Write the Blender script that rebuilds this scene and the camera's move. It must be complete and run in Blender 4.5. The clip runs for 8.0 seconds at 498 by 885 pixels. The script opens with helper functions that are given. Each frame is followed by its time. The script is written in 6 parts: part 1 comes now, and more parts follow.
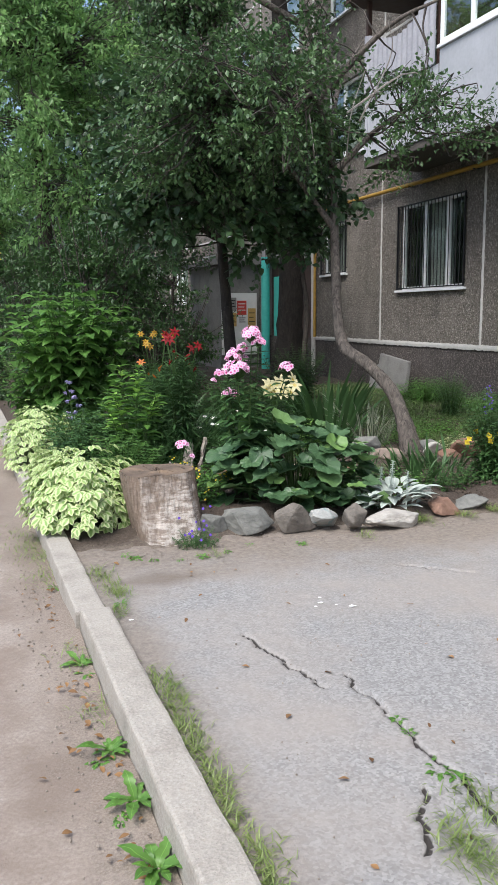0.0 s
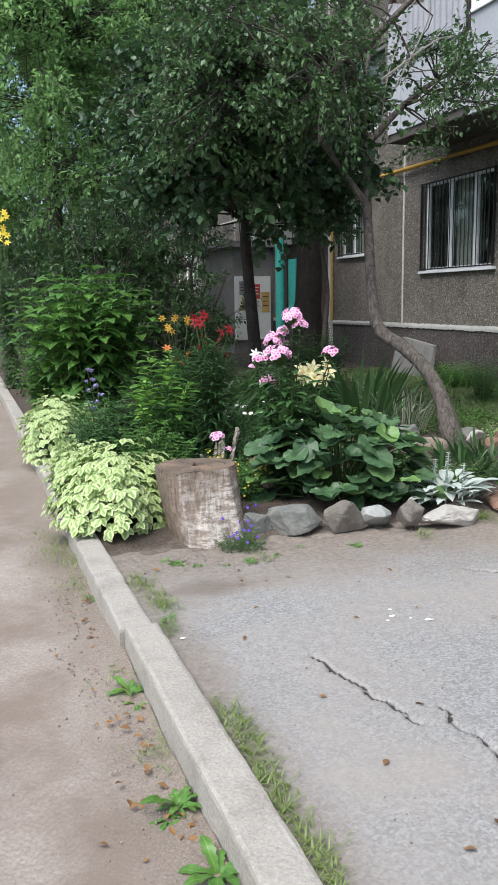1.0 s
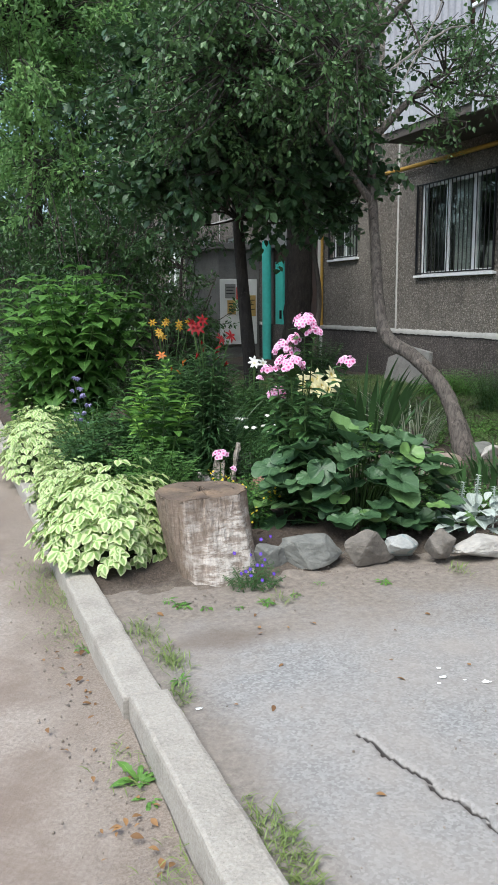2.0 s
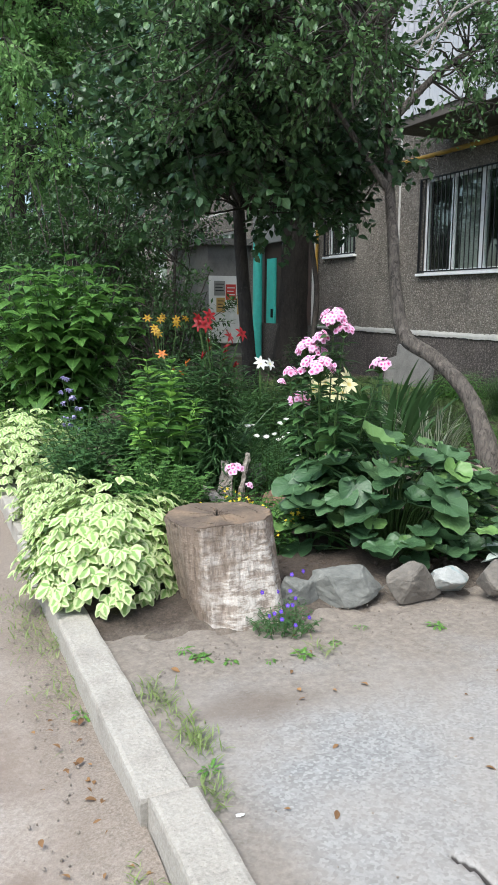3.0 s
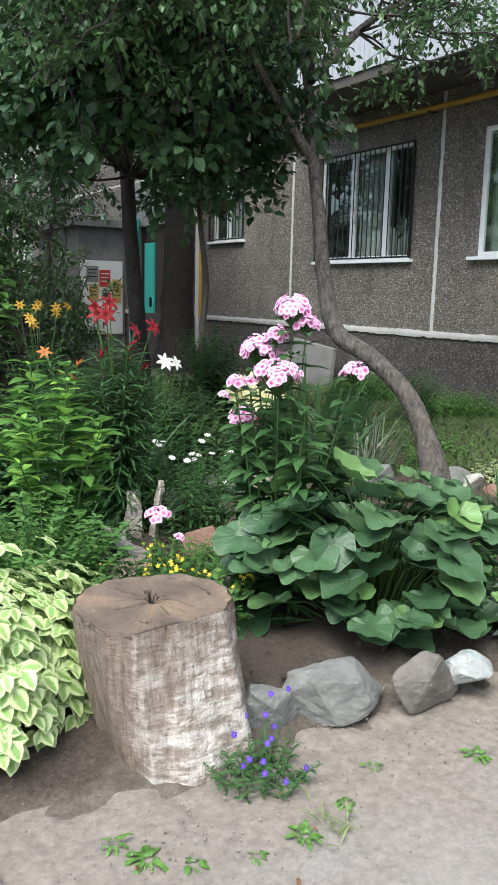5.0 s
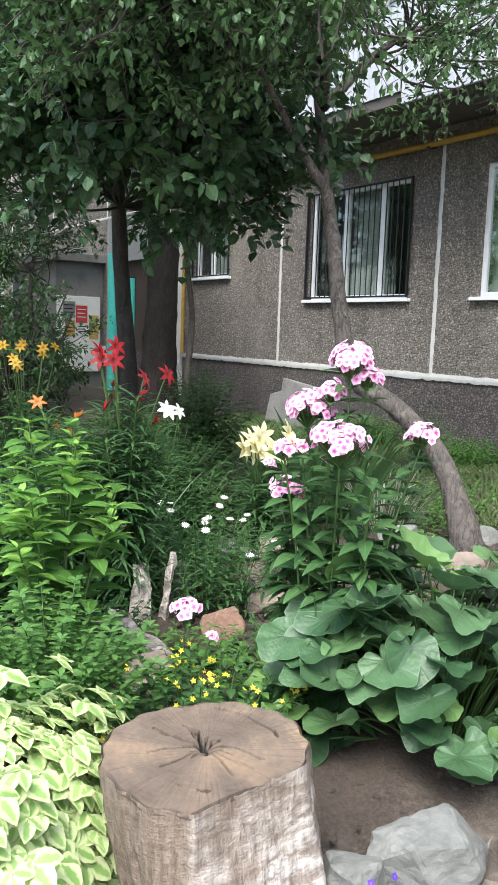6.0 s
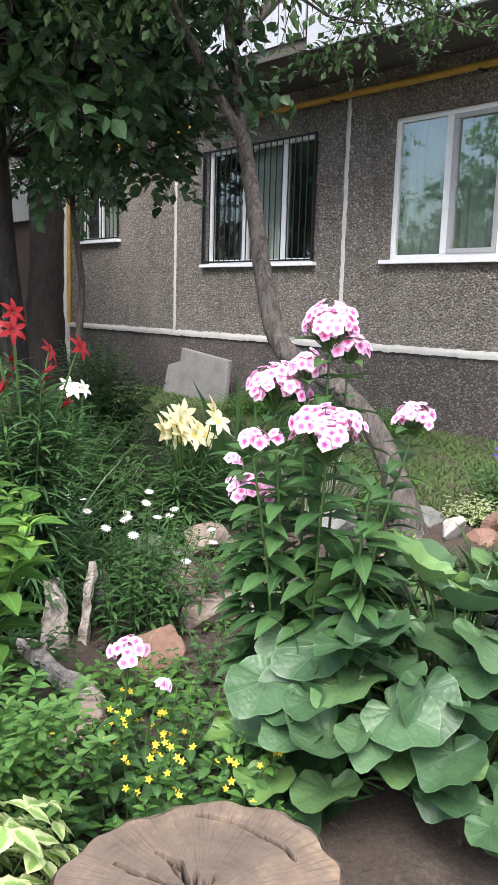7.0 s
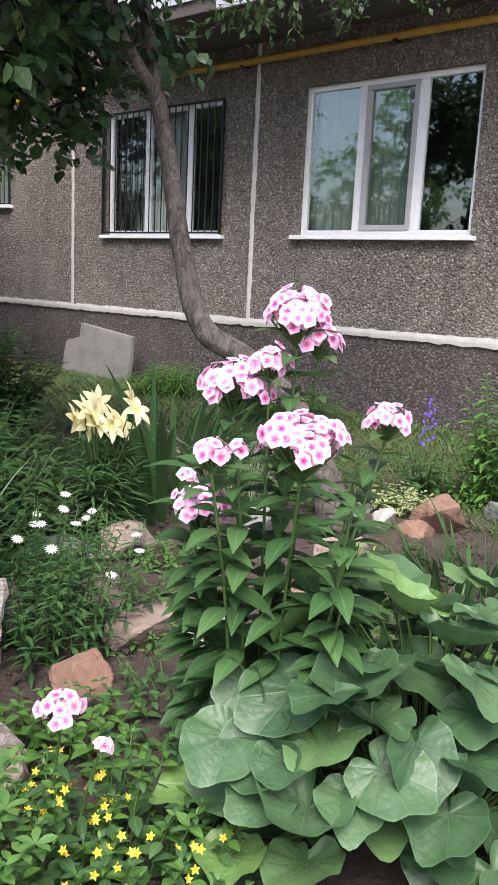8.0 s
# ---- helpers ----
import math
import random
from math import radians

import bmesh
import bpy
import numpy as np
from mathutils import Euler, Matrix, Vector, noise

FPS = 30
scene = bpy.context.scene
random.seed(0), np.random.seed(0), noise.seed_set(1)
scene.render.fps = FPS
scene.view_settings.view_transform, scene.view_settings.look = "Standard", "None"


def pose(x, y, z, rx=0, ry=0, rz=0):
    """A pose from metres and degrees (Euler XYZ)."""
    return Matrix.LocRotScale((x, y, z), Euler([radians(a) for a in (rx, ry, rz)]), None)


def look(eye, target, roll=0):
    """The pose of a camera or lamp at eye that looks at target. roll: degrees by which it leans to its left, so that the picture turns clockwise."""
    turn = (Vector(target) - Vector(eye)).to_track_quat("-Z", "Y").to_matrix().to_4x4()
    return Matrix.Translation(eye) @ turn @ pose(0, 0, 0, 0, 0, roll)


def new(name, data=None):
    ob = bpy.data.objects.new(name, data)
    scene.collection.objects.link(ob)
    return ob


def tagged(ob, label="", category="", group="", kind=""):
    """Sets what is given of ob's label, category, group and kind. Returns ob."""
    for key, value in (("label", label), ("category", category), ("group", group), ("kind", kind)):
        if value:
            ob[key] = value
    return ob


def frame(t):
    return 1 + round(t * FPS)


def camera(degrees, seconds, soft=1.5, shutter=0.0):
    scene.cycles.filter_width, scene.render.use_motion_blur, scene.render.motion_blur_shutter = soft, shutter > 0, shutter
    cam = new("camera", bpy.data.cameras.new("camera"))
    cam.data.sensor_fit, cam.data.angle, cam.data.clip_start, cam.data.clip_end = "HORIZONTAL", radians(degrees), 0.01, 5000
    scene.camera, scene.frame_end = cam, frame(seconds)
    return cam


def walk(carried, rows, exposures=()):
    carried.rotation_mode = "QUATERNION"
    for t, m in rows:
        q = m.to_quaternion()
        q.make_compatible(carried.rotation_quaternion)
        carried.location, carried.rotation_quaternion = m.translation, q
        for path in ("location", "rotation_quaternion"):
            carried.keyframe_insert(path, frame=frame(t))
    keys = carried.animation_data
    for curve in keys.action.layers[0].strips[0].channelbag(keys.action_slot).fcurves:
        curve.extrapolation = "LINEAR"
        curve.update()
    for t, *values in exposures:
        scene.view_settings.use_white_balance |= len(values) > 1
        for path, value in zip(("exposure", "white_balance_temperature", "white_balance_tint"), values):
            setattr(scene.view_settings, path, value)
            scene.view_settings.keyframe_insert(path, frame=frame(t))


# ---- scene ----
cam = camera(33.9, 8.0, soft=1.15)
METRES, EYE, TILT, LEAN, TURN = 5.2, 1.42, 0.0, 0.0, -20.9
PATH = [
    (0, (0.055, -0.138, 1.464), (0.723, 1.721, 1.154), -0.4),
    (0.5, (0.0, 0.122, 1.454), (0.659, 1.983, 1.135), -1.1),
    (1, (-0.032, 0.386, 1.436), (0.623, 2.244, 1.091), -0.9),
    (1.5, (0.014, 0.673, 1.446), (0.644, 2.54, 1.103), -0.1),
    (1.7, (-0.018, 0.802, 1.448), (0.643, 2.659, 1.107), -0.2),
    (2.8, (0.008, 1.554, 1.41), (0.755, 3.378, 1.072), -0.2),
    (3, (0.021, 1.715, 1.403), (0.775, 3.536, 1.064), 0.4),
    (3.5, (0.052, 2.059, 1.422), (0.881, 3.849, 1.089), 0.8),
    (4, (0.193, 2.361, 1.401), (1.015, 4.155, 1.077), -0.0),
    (4.5, (0.231, 2.638, 1.352), (1.164, 4.369, 0.985), 0.1),
    (4.7, (0.249, 2.776, 1.358), (1.248, 4.465, 0.972), 0.2),
    (5.8, (0.333, 3.518, 1.396), (1.427, 5.171, 1.125), 2.6),
    (6, (0.36, 3.648, 1.398), (1.471, 5.289, 1.128), 2.0),
    (6.5, (0.493, 4.009, 1.37), (1.654, 5.611, 1.076), 1.1),
    (7, (0.563, 4.27, 1.364), (1.888, 5.73, 1.029), 1.7),
    (7.5, (0.605, 4.504, 1.355), (2.075, 5.804, 0.967), 2.6),
    (8, (0.703, 4.625, 1.384), (2.202, 5.892, 0.995), 2.8),
]
walk(cam, [(t, look(eye, target, roll)) for t, eye, target, roll in PATH], [(0, 0.88, 6200, 8), (1.7, 0.86, 6050, 4), (3.5, 1.14, 6050, 3), (4.5, 1.1, 6050, 3), (6.4, 1.68, 6150, 7), (8, 1.42, 6350, 13)])

# ---- light ----
world = bpy.data.worlds.new("overcast_sky")
scene.world = world
world.use_nodes = True
wn = world.node_tree.nodes
sky = wn.new("ShaderNodeTexSky")
sky.sky_type = "NISHITA"
sky.sun_disc = False
sky.sun_elevation, sky.sun_rotation = radians(57), radians(232)
sky.air_density, sky.dust_density, sky.ozone_density = 1.0, 4.0, 1.0
wn["Background"].inputs["Strength"].default_value = 0.15
world.node_tree.links.new(sky.outputs["Color"], wn["Background"].inputs["Color"])
sun = new("sun", bpy.data.lights.new("sun", "SUN"))
sun.data.energy, sun.data.angle, sun.data.color = 1.5, radians(35), (1.0, 0.98, 0.95)
sun.matrix_world = look((-4.6, -3.6, 9), (0, 0, 0))

# ---- node helpers ----
rnd = random.Random(7)
rng = np.random.default_rng(11)


class Nodes:
    def __init__(self, name):
        self.mat = bpy.data.materials.new(name)
        self.mat.use_nodes = True
        self.t = self.mat.node_tree
        self.t.nodes.clear()

    def add(self, kind, **ins):
        n = self.t.nodes.new("ShaderNode" + kind)
        for k, v in ins.items():
            key = int(k[1:]) if k[0] == "i" and k[1:].isdigit() else k.replace("_", " ")
            if isinstance(v, bpy.types.NodeSocket):
                self.t.links.new(v, n.inputs[key])
            else:
                n.inputs[key].default_value = v
        return n

    def coords(self, kind="Object"):
        return self.add("TexCoord").outputs[kind]

    def world(self):
        return self.add("NewGeometry").outputs["Position"]

    def noise(self, vec, scale, detail=4.0, rough=0.55, distort=0.0):
        return self.add("TexNoise", Vector=vec, Scale=scale, Detail=detail, Roughness=rough, Distortion=distort).outputs["Fac"]

    def ramp(self, fac, stops):
        n = self.add("ValToRGB", Fac=fac)
        e = n.color_ramp.elements
        while len(e) < len(stops):
            e.new(0.5)
        for el, (p, c) in zip(e, stops):
            el.position = p
            el.color = (*c, 1) if len(c) == 3 else c
        return n.outputs["Color"]

    def grey(self, fac, a, b, lo=0.0, hi=1.0):
        n = self.add("MapRange", Value=fac)
        n.inputs["From Min"].default_value, n.inputs["From Max"].default_value = a, b
        n.inputs["To Min"].default_value, n.inputs["To Max"].default_value = lo, hi
        return n.outputs["Result"]

    def mix(self, fac, a, b, blend="MIX"):
        n = self.t.nodes.new("ShaderNodeMix")
        n.data_type, n.blend_type = "RGBA", blend
        for key, v in ((0, fac), (6, a), (7, b)):
            if isinstance(v, bpy.types.NodeSocket):
                self.t.links.new(v, n.inputs[key])
            else:
                n.inputs[key].default_value = (*v, 1) if isinstance(v, tuple) and len(v) == 3 else v
        return n.outputs[2]

    def math(self, op, a, b=0.0, c=0.0):
        n = self.t.nodes.new("ShaderNodeMath")
        n.operation = op
        for i, v in enumerate((a, b, c)):
            if isinstance(v, bpy.types.NodeSocket):
                self.t.links.new(v, n.inputs[i])
            else:
                n.inputs[i].default_value = v
        return n.outputs[0]

    def sep(self, vec):
        return self.add("SeparateXYZ", Vector=vec).outputs

    def bump(self, height, strength=0.5, dist=0.01):
        return self.add("Bump", Height=height, Strength=strength, Distance=dist).outputs["Normal"]

    def done(self, color, rough=0.7, normal=None, metal=0.0, translucent=0.0, spec=0.5, trans_color=None):
        p = self.add("BsdfPrincipled", Roughness=rough, Metallic=metal)
        p.inputs["Specular IOR Level"].default_value = spec
        if isinstance(color, bpy.types.NodeSocket):
            self.t.links.new(color, p.inputs["Base Color"])
        else:
            p.inputs["Base Color"].default_value = (*color, 1)
        if normal is not None:
            self.t.links.new(normal, p.inputs["Normal"])
        out = p.outputs[0]
        if translucent:
            tr = self.add("BsdfTranslucent")
            c = trans_color if trans_color is not None else color
            if isinstance(c, bpy.types.NodeSocket):
                self.t.links.new(c, tr.inputs["Color"])
            else:
                tr.inputs["Color"].default_value = (*c, 1)
            m = self.add("MixShader", Fac=translucent)
            self.t.links.new(out, m.inputs[1])
            self.t.links.new(tr.outputs[0], m.inputs[2])
            out = m.outputs[0]
        o = self.add("OutputMaterial")
        self.t.links.new(out, o.inputs["Surface"])
        return self.mat


def plain(name, c, rough=0.6, metal=0.0, vary=0.25, scale=12.0, bump=0.2, spec=0.5):
    n = Nodes(name)
    v = n.coords()
    a = n.noise(v, scale)
    b = n.noise(v, scale * 9)
    f = n.math("ADD", n.math("MULTIPLY", a, 0.6), n.math("MULTIPLY", b, 0.4))
    lo = tuple(x * (1 - vary) for x in c)
    hi = tuple(min(1, x * (1 + vary)) for x in c)
    col = n.ramp(f, [(0.3, lo), (0.7, hi)])
    return n.done(col, n.grey(a, 0.3, 0.7, rough - 0.08, min(1, rough + 0.08)), n.bump(b, bump, 0.004), metal, spec=spec)


def leaf_mat(name, dark, light, trans=0.28, rough=0.42, vein=0.0, margin=None, spec=0.5):
    n = Nodes(name)
    geo = n.add("NewGeometry")
    isl = geo.outputs["Random Per Island"]
    big = n.noise(geo.outputs["Position"], 1.7, 2.0)
    fine = n.noise(geo.outputs["Position"], 60.0, 3.0)
    f = n.math("ADD", n.math("MULTIPLY", isl, 0.55), n.math("MULTIPLY", n.grey(big, 0.3, 0.7), 0.45))
    col = n.ramp(f, [(0.1, dark), (0.9, light)])
    col = n.mix(n.math("MULTIPLY", fine, 0.3), col, tuple(c * 0.55 for c in dark))
    u = n.sep(n.add("UVMap").outputs["UV"])
    mid = n.math("ABSOLUTE", n.math("SUBTRACT", u[0], 0.5))
    if vein:
        rib = n.grey(mid, 0.0, 0.05, vein, 0.0)
        col = n.mix(rib, col, tuple(min(1, c * 1.9) for c in light))
    if margin:
        wob = n.noise(geo.outputs["Position"], 45.0, 2.0)
        edge = n.grey(n.math("ADD", mid, n.math("MULTIPLY", n.math("SUBTRACT", wob, 0.5), 0.3)), 0.14, 0.26)
        ends = n.grey(n.math("ADD", u[1], n.math("MULTIPLY", n.math("SUBTRACT", wob, 0.5), 0.2)), 0.82, 0.92)
        col = n.mix(n.math("MAXIMUM", edge, ends), col, margin)
    return n.done(col, rough, n.bump(fine, 0.25, 0.003), translucent=trans, spec=spec)


def petal_mat(name, inner, outer, eye=None, trans=0.3):
    n = Nodes(name)
    isl = n.add("ObjectInfo").outputs["Random"]
    u = n.sep(n.add("UVMap").outputs["UV"])
    col = n.ramp(u[1], [(0.16, inner), (0.3, outer if eye is None else eye), (0.56, outer)])
    col = n.mix(n.math("MULTIPLY", isl, 0.35), col, tuple(min(1, c * 1.12 + 0.05) for c in outer))
    return n.done(col, 0.55, translucent=trans, spec=0.25)


# ---- materials ----
def make_asphalt():
    n = Nodes("worn_asphalt")
    v = n.world()
    grit = n.add("TexVoronoi", Vector=v, Scale=105.0).outputs["Color"]
    gv = n.sep(grit)[0]
    fine = n.noise(v, 85.0, 5.0, 0.7)
    big = n.noise(v, 1.3, 5.0, 0.6)
    mid = n.noise(v, 6.0, 5.0, 0.65)
    col = n.ramp(n.math("ADD", n.math("MULTIPLY", fine, 0.5), n.math("MULTIPLY", gv, 0.5)), [(0.15, (0.165, 0.16, 0.155)), (0.5, (0.245, 0.24, 0.235)), (0.88, (0.36, 0.352, 0.342))])
    col = n.mix(n.grey(big, 0.42, 0.64, 0.0, 0.7), col, (0.3, 0.268, 0.24))
    col = n.mix(n.grey(mid, 0.56, 0.74, 0.0, 0.22), col, (0.17, 0.16, 0.15))
    spots = n.add("TexVoronoi", Vector=v, Scale=9.0).outputs["Distance"]
    col = n.mix(n.grey(spots, 0.015, 0.04, 0.35, 0.0), col, (0.1, 0.095, 0.09))
    p = n.sep(v)
    wob = n.math("MULTIPLY", n.math("SUBTRACT", n.noise(v, 2.2, 5.0, 0.65), 0.5), 1.5)
    near_bed = n.grey(n.math("ADD", p[1], wob), 3.8, 4.5)
    near_kerb = n.grey(n.math("ADD", p[0], n.math("MULTIPLY", wob, 0.22)), 0.78, 0.95, 1.0, 0.0)
    soil = n.math("MAXIMUM", near_bed, n.math("MULTIPLY", near_kerb, 0.8))
    dirt = n.ramp(n.noise(v, 30.0, 5.0, 0.7), [(0.3, (0.125, 0.1, 0.08)), (0.7, (0.275, 0.232, 0.19))])
    col = n.mix(n.math("MULTIPLY", soil, 0.85), col, dirt)
    spread = n.math("ADD", n.math("MULTIPLY", n.math("ABSOLUTE", n.math("SUBTRACT", p[1], 4.18)), 2.2), n.math("ABSOLUTE", n.math("SUBTRACT", p[0], 1.08)))
    stain = n.grey(n.math("ADD", spread, n.math("MULTIPLY", wob, 0.35)), 0.16, 0.4, 0.6, 0.0)
    col = n.mix(stain, col, (0.13, 0.098, 0.075))
    # Cracks go near black with depth: soil filling, plus shade put into colour.
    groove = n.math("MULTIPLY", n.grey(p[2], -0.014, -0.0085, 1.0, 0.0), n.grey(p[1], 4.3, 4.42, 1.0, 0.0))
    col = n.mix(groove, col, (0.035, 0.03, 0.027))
    h = n.math("ADD", n.math("MULTIPLY", fine, 0.6), gv)
    return n.done(col, n.grey(fine, 0.3, 0.7, 0.75, 0.95), n.bump(h, 0.55, 0.004))


def make_road():
    n = Nodes("dusty_road")
    v = n.world()
    fine = n.noise(v, 70.0, 6.0, 0.72)
    big = n.noise(v, 1.1, 7.0, 0.68)
    mid = n.noise(v, 9.0, 5.0, 0.65)
    p = n.sep(v)
    col = n.ramp(fine, [(0.28, (0.2, 0.168, 0.142)), (0.5, (0.31, 0.268, 0.232)), (0.75, (0.44, 0.392, 0.35))])
    col = n.mix(n.grey(big, 0.38, 0.58, 0.0, 0.9), col, (0.185, 0.142, 0.113))
    edge = n.grey(n.math("ADD", p[0], n.math("MULTIPLY", n.math("SUBTRACT", mid, 0.5), 0.5)), 0.2, 0.5, 0.0, 0.8)
    dirt = n.ramp(n.noise(v, 110.0, 4.0, 0.7), [(0.35, (0.12, 0.095, 0.075)), (0.65, (0.27, 0.225, 0.185))])
    col = n.mix(edge, col, dirt)
    h = n.math("ADD", fine, n.math("MULTIPLY", mid, 0.6))
    return n.done(col, 0.92, n.bump(h, 0.6, 0.006))


def make_soil():
    n = Nodes("garden_soil")
    v = n.world()
    fine = n.noise(v, 60.0, 6.0, 0.75)
    big = n.noise(v, 2.0, 4.0)
    col = n.ramp(fine, [(0.3, (0.028, 0.021, 0.016)), (0.54, (0.08, 0.06, 0.046)), (0.76, (0.16, 0.126, 0.098))])
    col = n.mix(n.grey(big, 0.5, 0.7, 0.0, 0.5), col, (0.085, 0.06, 0.044))
    wob = n.math("MULTIPLY", n.math("SUBTRACT", n.noise(v, 2.2, 5.0, 0.65), 0.5), 1.0)
    trodden = n.grey(n.math("ADD", n.sep(v)[1], wob), 4.85, 5.12, 0.85, 0.0)
    dust = n.ramp(n.noise(v, 30.0, 5.0, 0.7), [(0.3, (0.125, 0.1, 0.08)), (0.7, (0.275, 0.232, 0.19))])
    col = n.mix(trodden, col, dust)
    return n.done(col, 0.95, n.bump(fine, 0.9, 0.02))


def make_concrete(name, a, b, scale=5.0):
    n = Nodes(name)
    v = n.world()
    fine = n.noise(v, 90.0, 5.0, 0.7)
    big = n.noise(v, scale, 6.0, 0.65)
    pits = n.add("TexVoronoi", Vector=v, Scale=60.0).outputs["Distance"]
    col = n.ramp(n.math("ADD", n.math("MULTIPLY", fine, 0.5), n.math("MULTIPLY", big, 0.5)), [(0.35, a), (0.65, b)])
    col = n.mix(n.grey(pits, 0.05, 0.16, 0.5, 0.0), col, tuple(c * 0.45 for c in a))
    col = n.mix(n.grey(big, 0.55, 0.75, 0.0, 0.5), col, tuple(c * 0.7 for c in a))
    return n.done(col, 0.9, n.bump(n.math("ADD", fine, n.math("MULTIPLY", pits, 0.6)), 0.6, 0.006))


def make_pebbledash(name, a, b, c, scale=46.0, stain=(0.06, 0.055, 0.05), bump=1.0):
    n = Nodes(name)
    v = n.world()
    warp = n.add("TexNoise", Vector=v, Scale=scale * 0.6, Detail=3.0).outputs["Color"]
    shift = n.add("VectorMath", i0=warp, i1=(1.3 / scale,) * 3)
    shift.operation = "MULTIPLY"
    vv = n.add("VectorMath", i0=v, i1=shift.outputs[0])
    vo = n.add("TexVoronoi", Vector=vv.outputs[0], Scale=scale)
    cell = n.sep(vo.outputs["Color"])[0]
    d = vo.outputs["Distance"]
    fine = n.noise(v, scale * 4, 4.0, 0.7)
    big = n.noise(v, 0.8, 6.0, 0.65)
    streak = n.noise(n.add("Mapping", Vector=v, Scale=(2.2, 2.2, 0.35)).outputs[0], 1.6, 5.0, 0.65)
    col = n.ramp(n.math("ADD", n.math("MULTIPLY", cell, 0.65), n.math("MULTIPLY", fine, 0.35)), [(0.15, a), (0.55, b), (0.9, c)])
    col = n.mix(n.grey(d, 0.35, 0.7, 0.0, 0.55), col, tuple(x * 0.4 for x in a))
    col = n.mix(n.grey(streak, 0.5, 0.72, 0.0, 0.45), col, stain)
    col = n.mix(n.grey(big, 0.5, 0.75, 0.0, 0.35), col, c)
    h = n.math("SUBTRACT", n.math("MULTIPLY", fine, 0.35), d)
    return n.done(col, 0.93, n.bump(h, bump, 0.026))


def make_bark(name, a, b, scale=24.0):
    n = Nodes(name)
    v = n.coords()
    m = n.add("Mapping", Vector=v, Scale=(1, 1, 0.28)).outputs[0]
    f = n.noise(m, scale, 6.0, 0.7, 0.6)
    g = n.noise(v, 3.0, 4.0)
    col = n.ramp(n.math("ADD", n.math("MULTIPLY", f, 0.75), n.math("MULTIPLY", g, 0.25)), [(0.36, a), (0.58, b)])
    col = n.mix(n.grey(n.noise(v, 21.0, 3.0), 0.6, 0.7, 0.0, 0.5), col, tuple(min(1, x * 1.7) for x in b))
    return n.done(col, 0.9, n.bump(f, 1.0, 0.03))


def make_stump_wood(top):
    n = Nodes("cut_wood_top" if top else "weathered_stump_side")
    v = n.coords()
    if top:
        p = n.sep(v)
        warp = n.noise(v, 7.0, 3.0)
        r = n.math("SQRT", n.math("ADD", n.math("POWER", p[0], 2.0), n.math("POWER", p[1], 2.0)))
        rings = n.math("SINE", n.math("MULTIPLY", n.math("ADD", r, n.math("MULTIPLY", warp, 0.06)), 330.0))
        ang = n.math("ARCTAN2", p[1], p[0])
        comb = n.add("CombineXYZ", X=n.math("MULTIPLY", ang, 9.0), Y=n.math("MULTIPLY", r, 2.5)).outputs[0]
        rays = n.noise(comb, 3.0, 6.0, 0.75)
        big = n.noise(v, 6.0, 5.0, 0.65)
        col = n.ramp(big, [(0.32, (0.07, 0.05, 0.038)), (0.52, (0.145, 0.108, 0.08)), (0.72, (0.29, 0.205, 0.13))])
        col = n.mix(n.grey(rays, 0.5, 0.66, 0.0, 0.85), col, (0.07, 0.05, 0.036))
        col = n.mix(n.grey(rings, -0.6, 1, 0.0, 0.4), col, (0.13, 0.095, 0.07))
        col = n.mix(n.grey(n.noise(v, 4.4, 4.0), 0.52, 0.72, 0.0, 0.55), col, (0.3, 0.2, 0.125))
        # Near black by depth: the cracks' shade is put into the colour.
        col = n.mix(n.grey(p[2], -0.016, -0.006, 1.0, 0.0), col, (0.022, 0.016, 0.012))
        h = n.math("ADD", n.math("MULTIPLY", rings, 0.03), rays)
        return n.done(col, 0.85, n.bump(h, 0.5, 0.006))
    m = n.add("Mapping", Vector=v, Scale=(1, 1, 0.12)).outputs[0]
    grain = n.noise(m, 60.0, 6.0, 0.7)
    chop = n.noise(n.add("Mapping", Vector=v, Scale=(0.8, 0.8, 3.0)).outputs[0], 13.0, 4.0, 0.7)
    col = n.ramp(grain, [(0.28, (0.1, 0.073, 0.055)), (0.5, (0.2, 0.152, 0.117)), (0.74, (0.31, 0.25, 0.2))])
    p = n.sep(v)
    front = n.grey(n.math("ADD", n.math("SUBTRACT", n.math("MULTIPLY", p[0], 0.25), p[1]), n.math("MULTIPLY", n.math("SUBTRACT", n.noise(v, 9.0, 4.0), 0.5), 0.22)), 0.16, 0.24)
    pale = n.math("MULTIPLY", front, n.grey(chop, 0.42, 0.56, 0.15, 0.95))
    col = n.mix(pale, col, n.ramp(grain, [(0.3, (0.42, 0.37, 0.33)), (0.7, (0.7, 0.65, 0.6))]))
    h = n.math("ADD", grain, n.math("MULTIPLY", chop, 0.9))
    return n.done(col, 0.88, n.bump(h, 0.9, 0.012))


def make_rock(name, a, b, vein=None):
    n = Nodes(name)
    v = n.coords()
    f = n.noise(v, 22.0, 6.0, 0.7)
    g = n.noise(v, 4.0, 4.0, 0.6, 0.5)
    col = n.ramp(n.math("ADD", n.math("MULTIPLY", f, 0.5), n.math("MULTIPLY", g, 0.5)), [(0.32, a), (0.66, b)])
    if vein:
        col = n.mix(n.grey(n.noise(v, 7.0, 3.0, 0.5, 1.0), 0.5, 0.58, 0.0, 0.75), col, vein)
    return n.done(col, 0.85, n.bump(n.math("ADD", f, g), 0.6, 0.012))


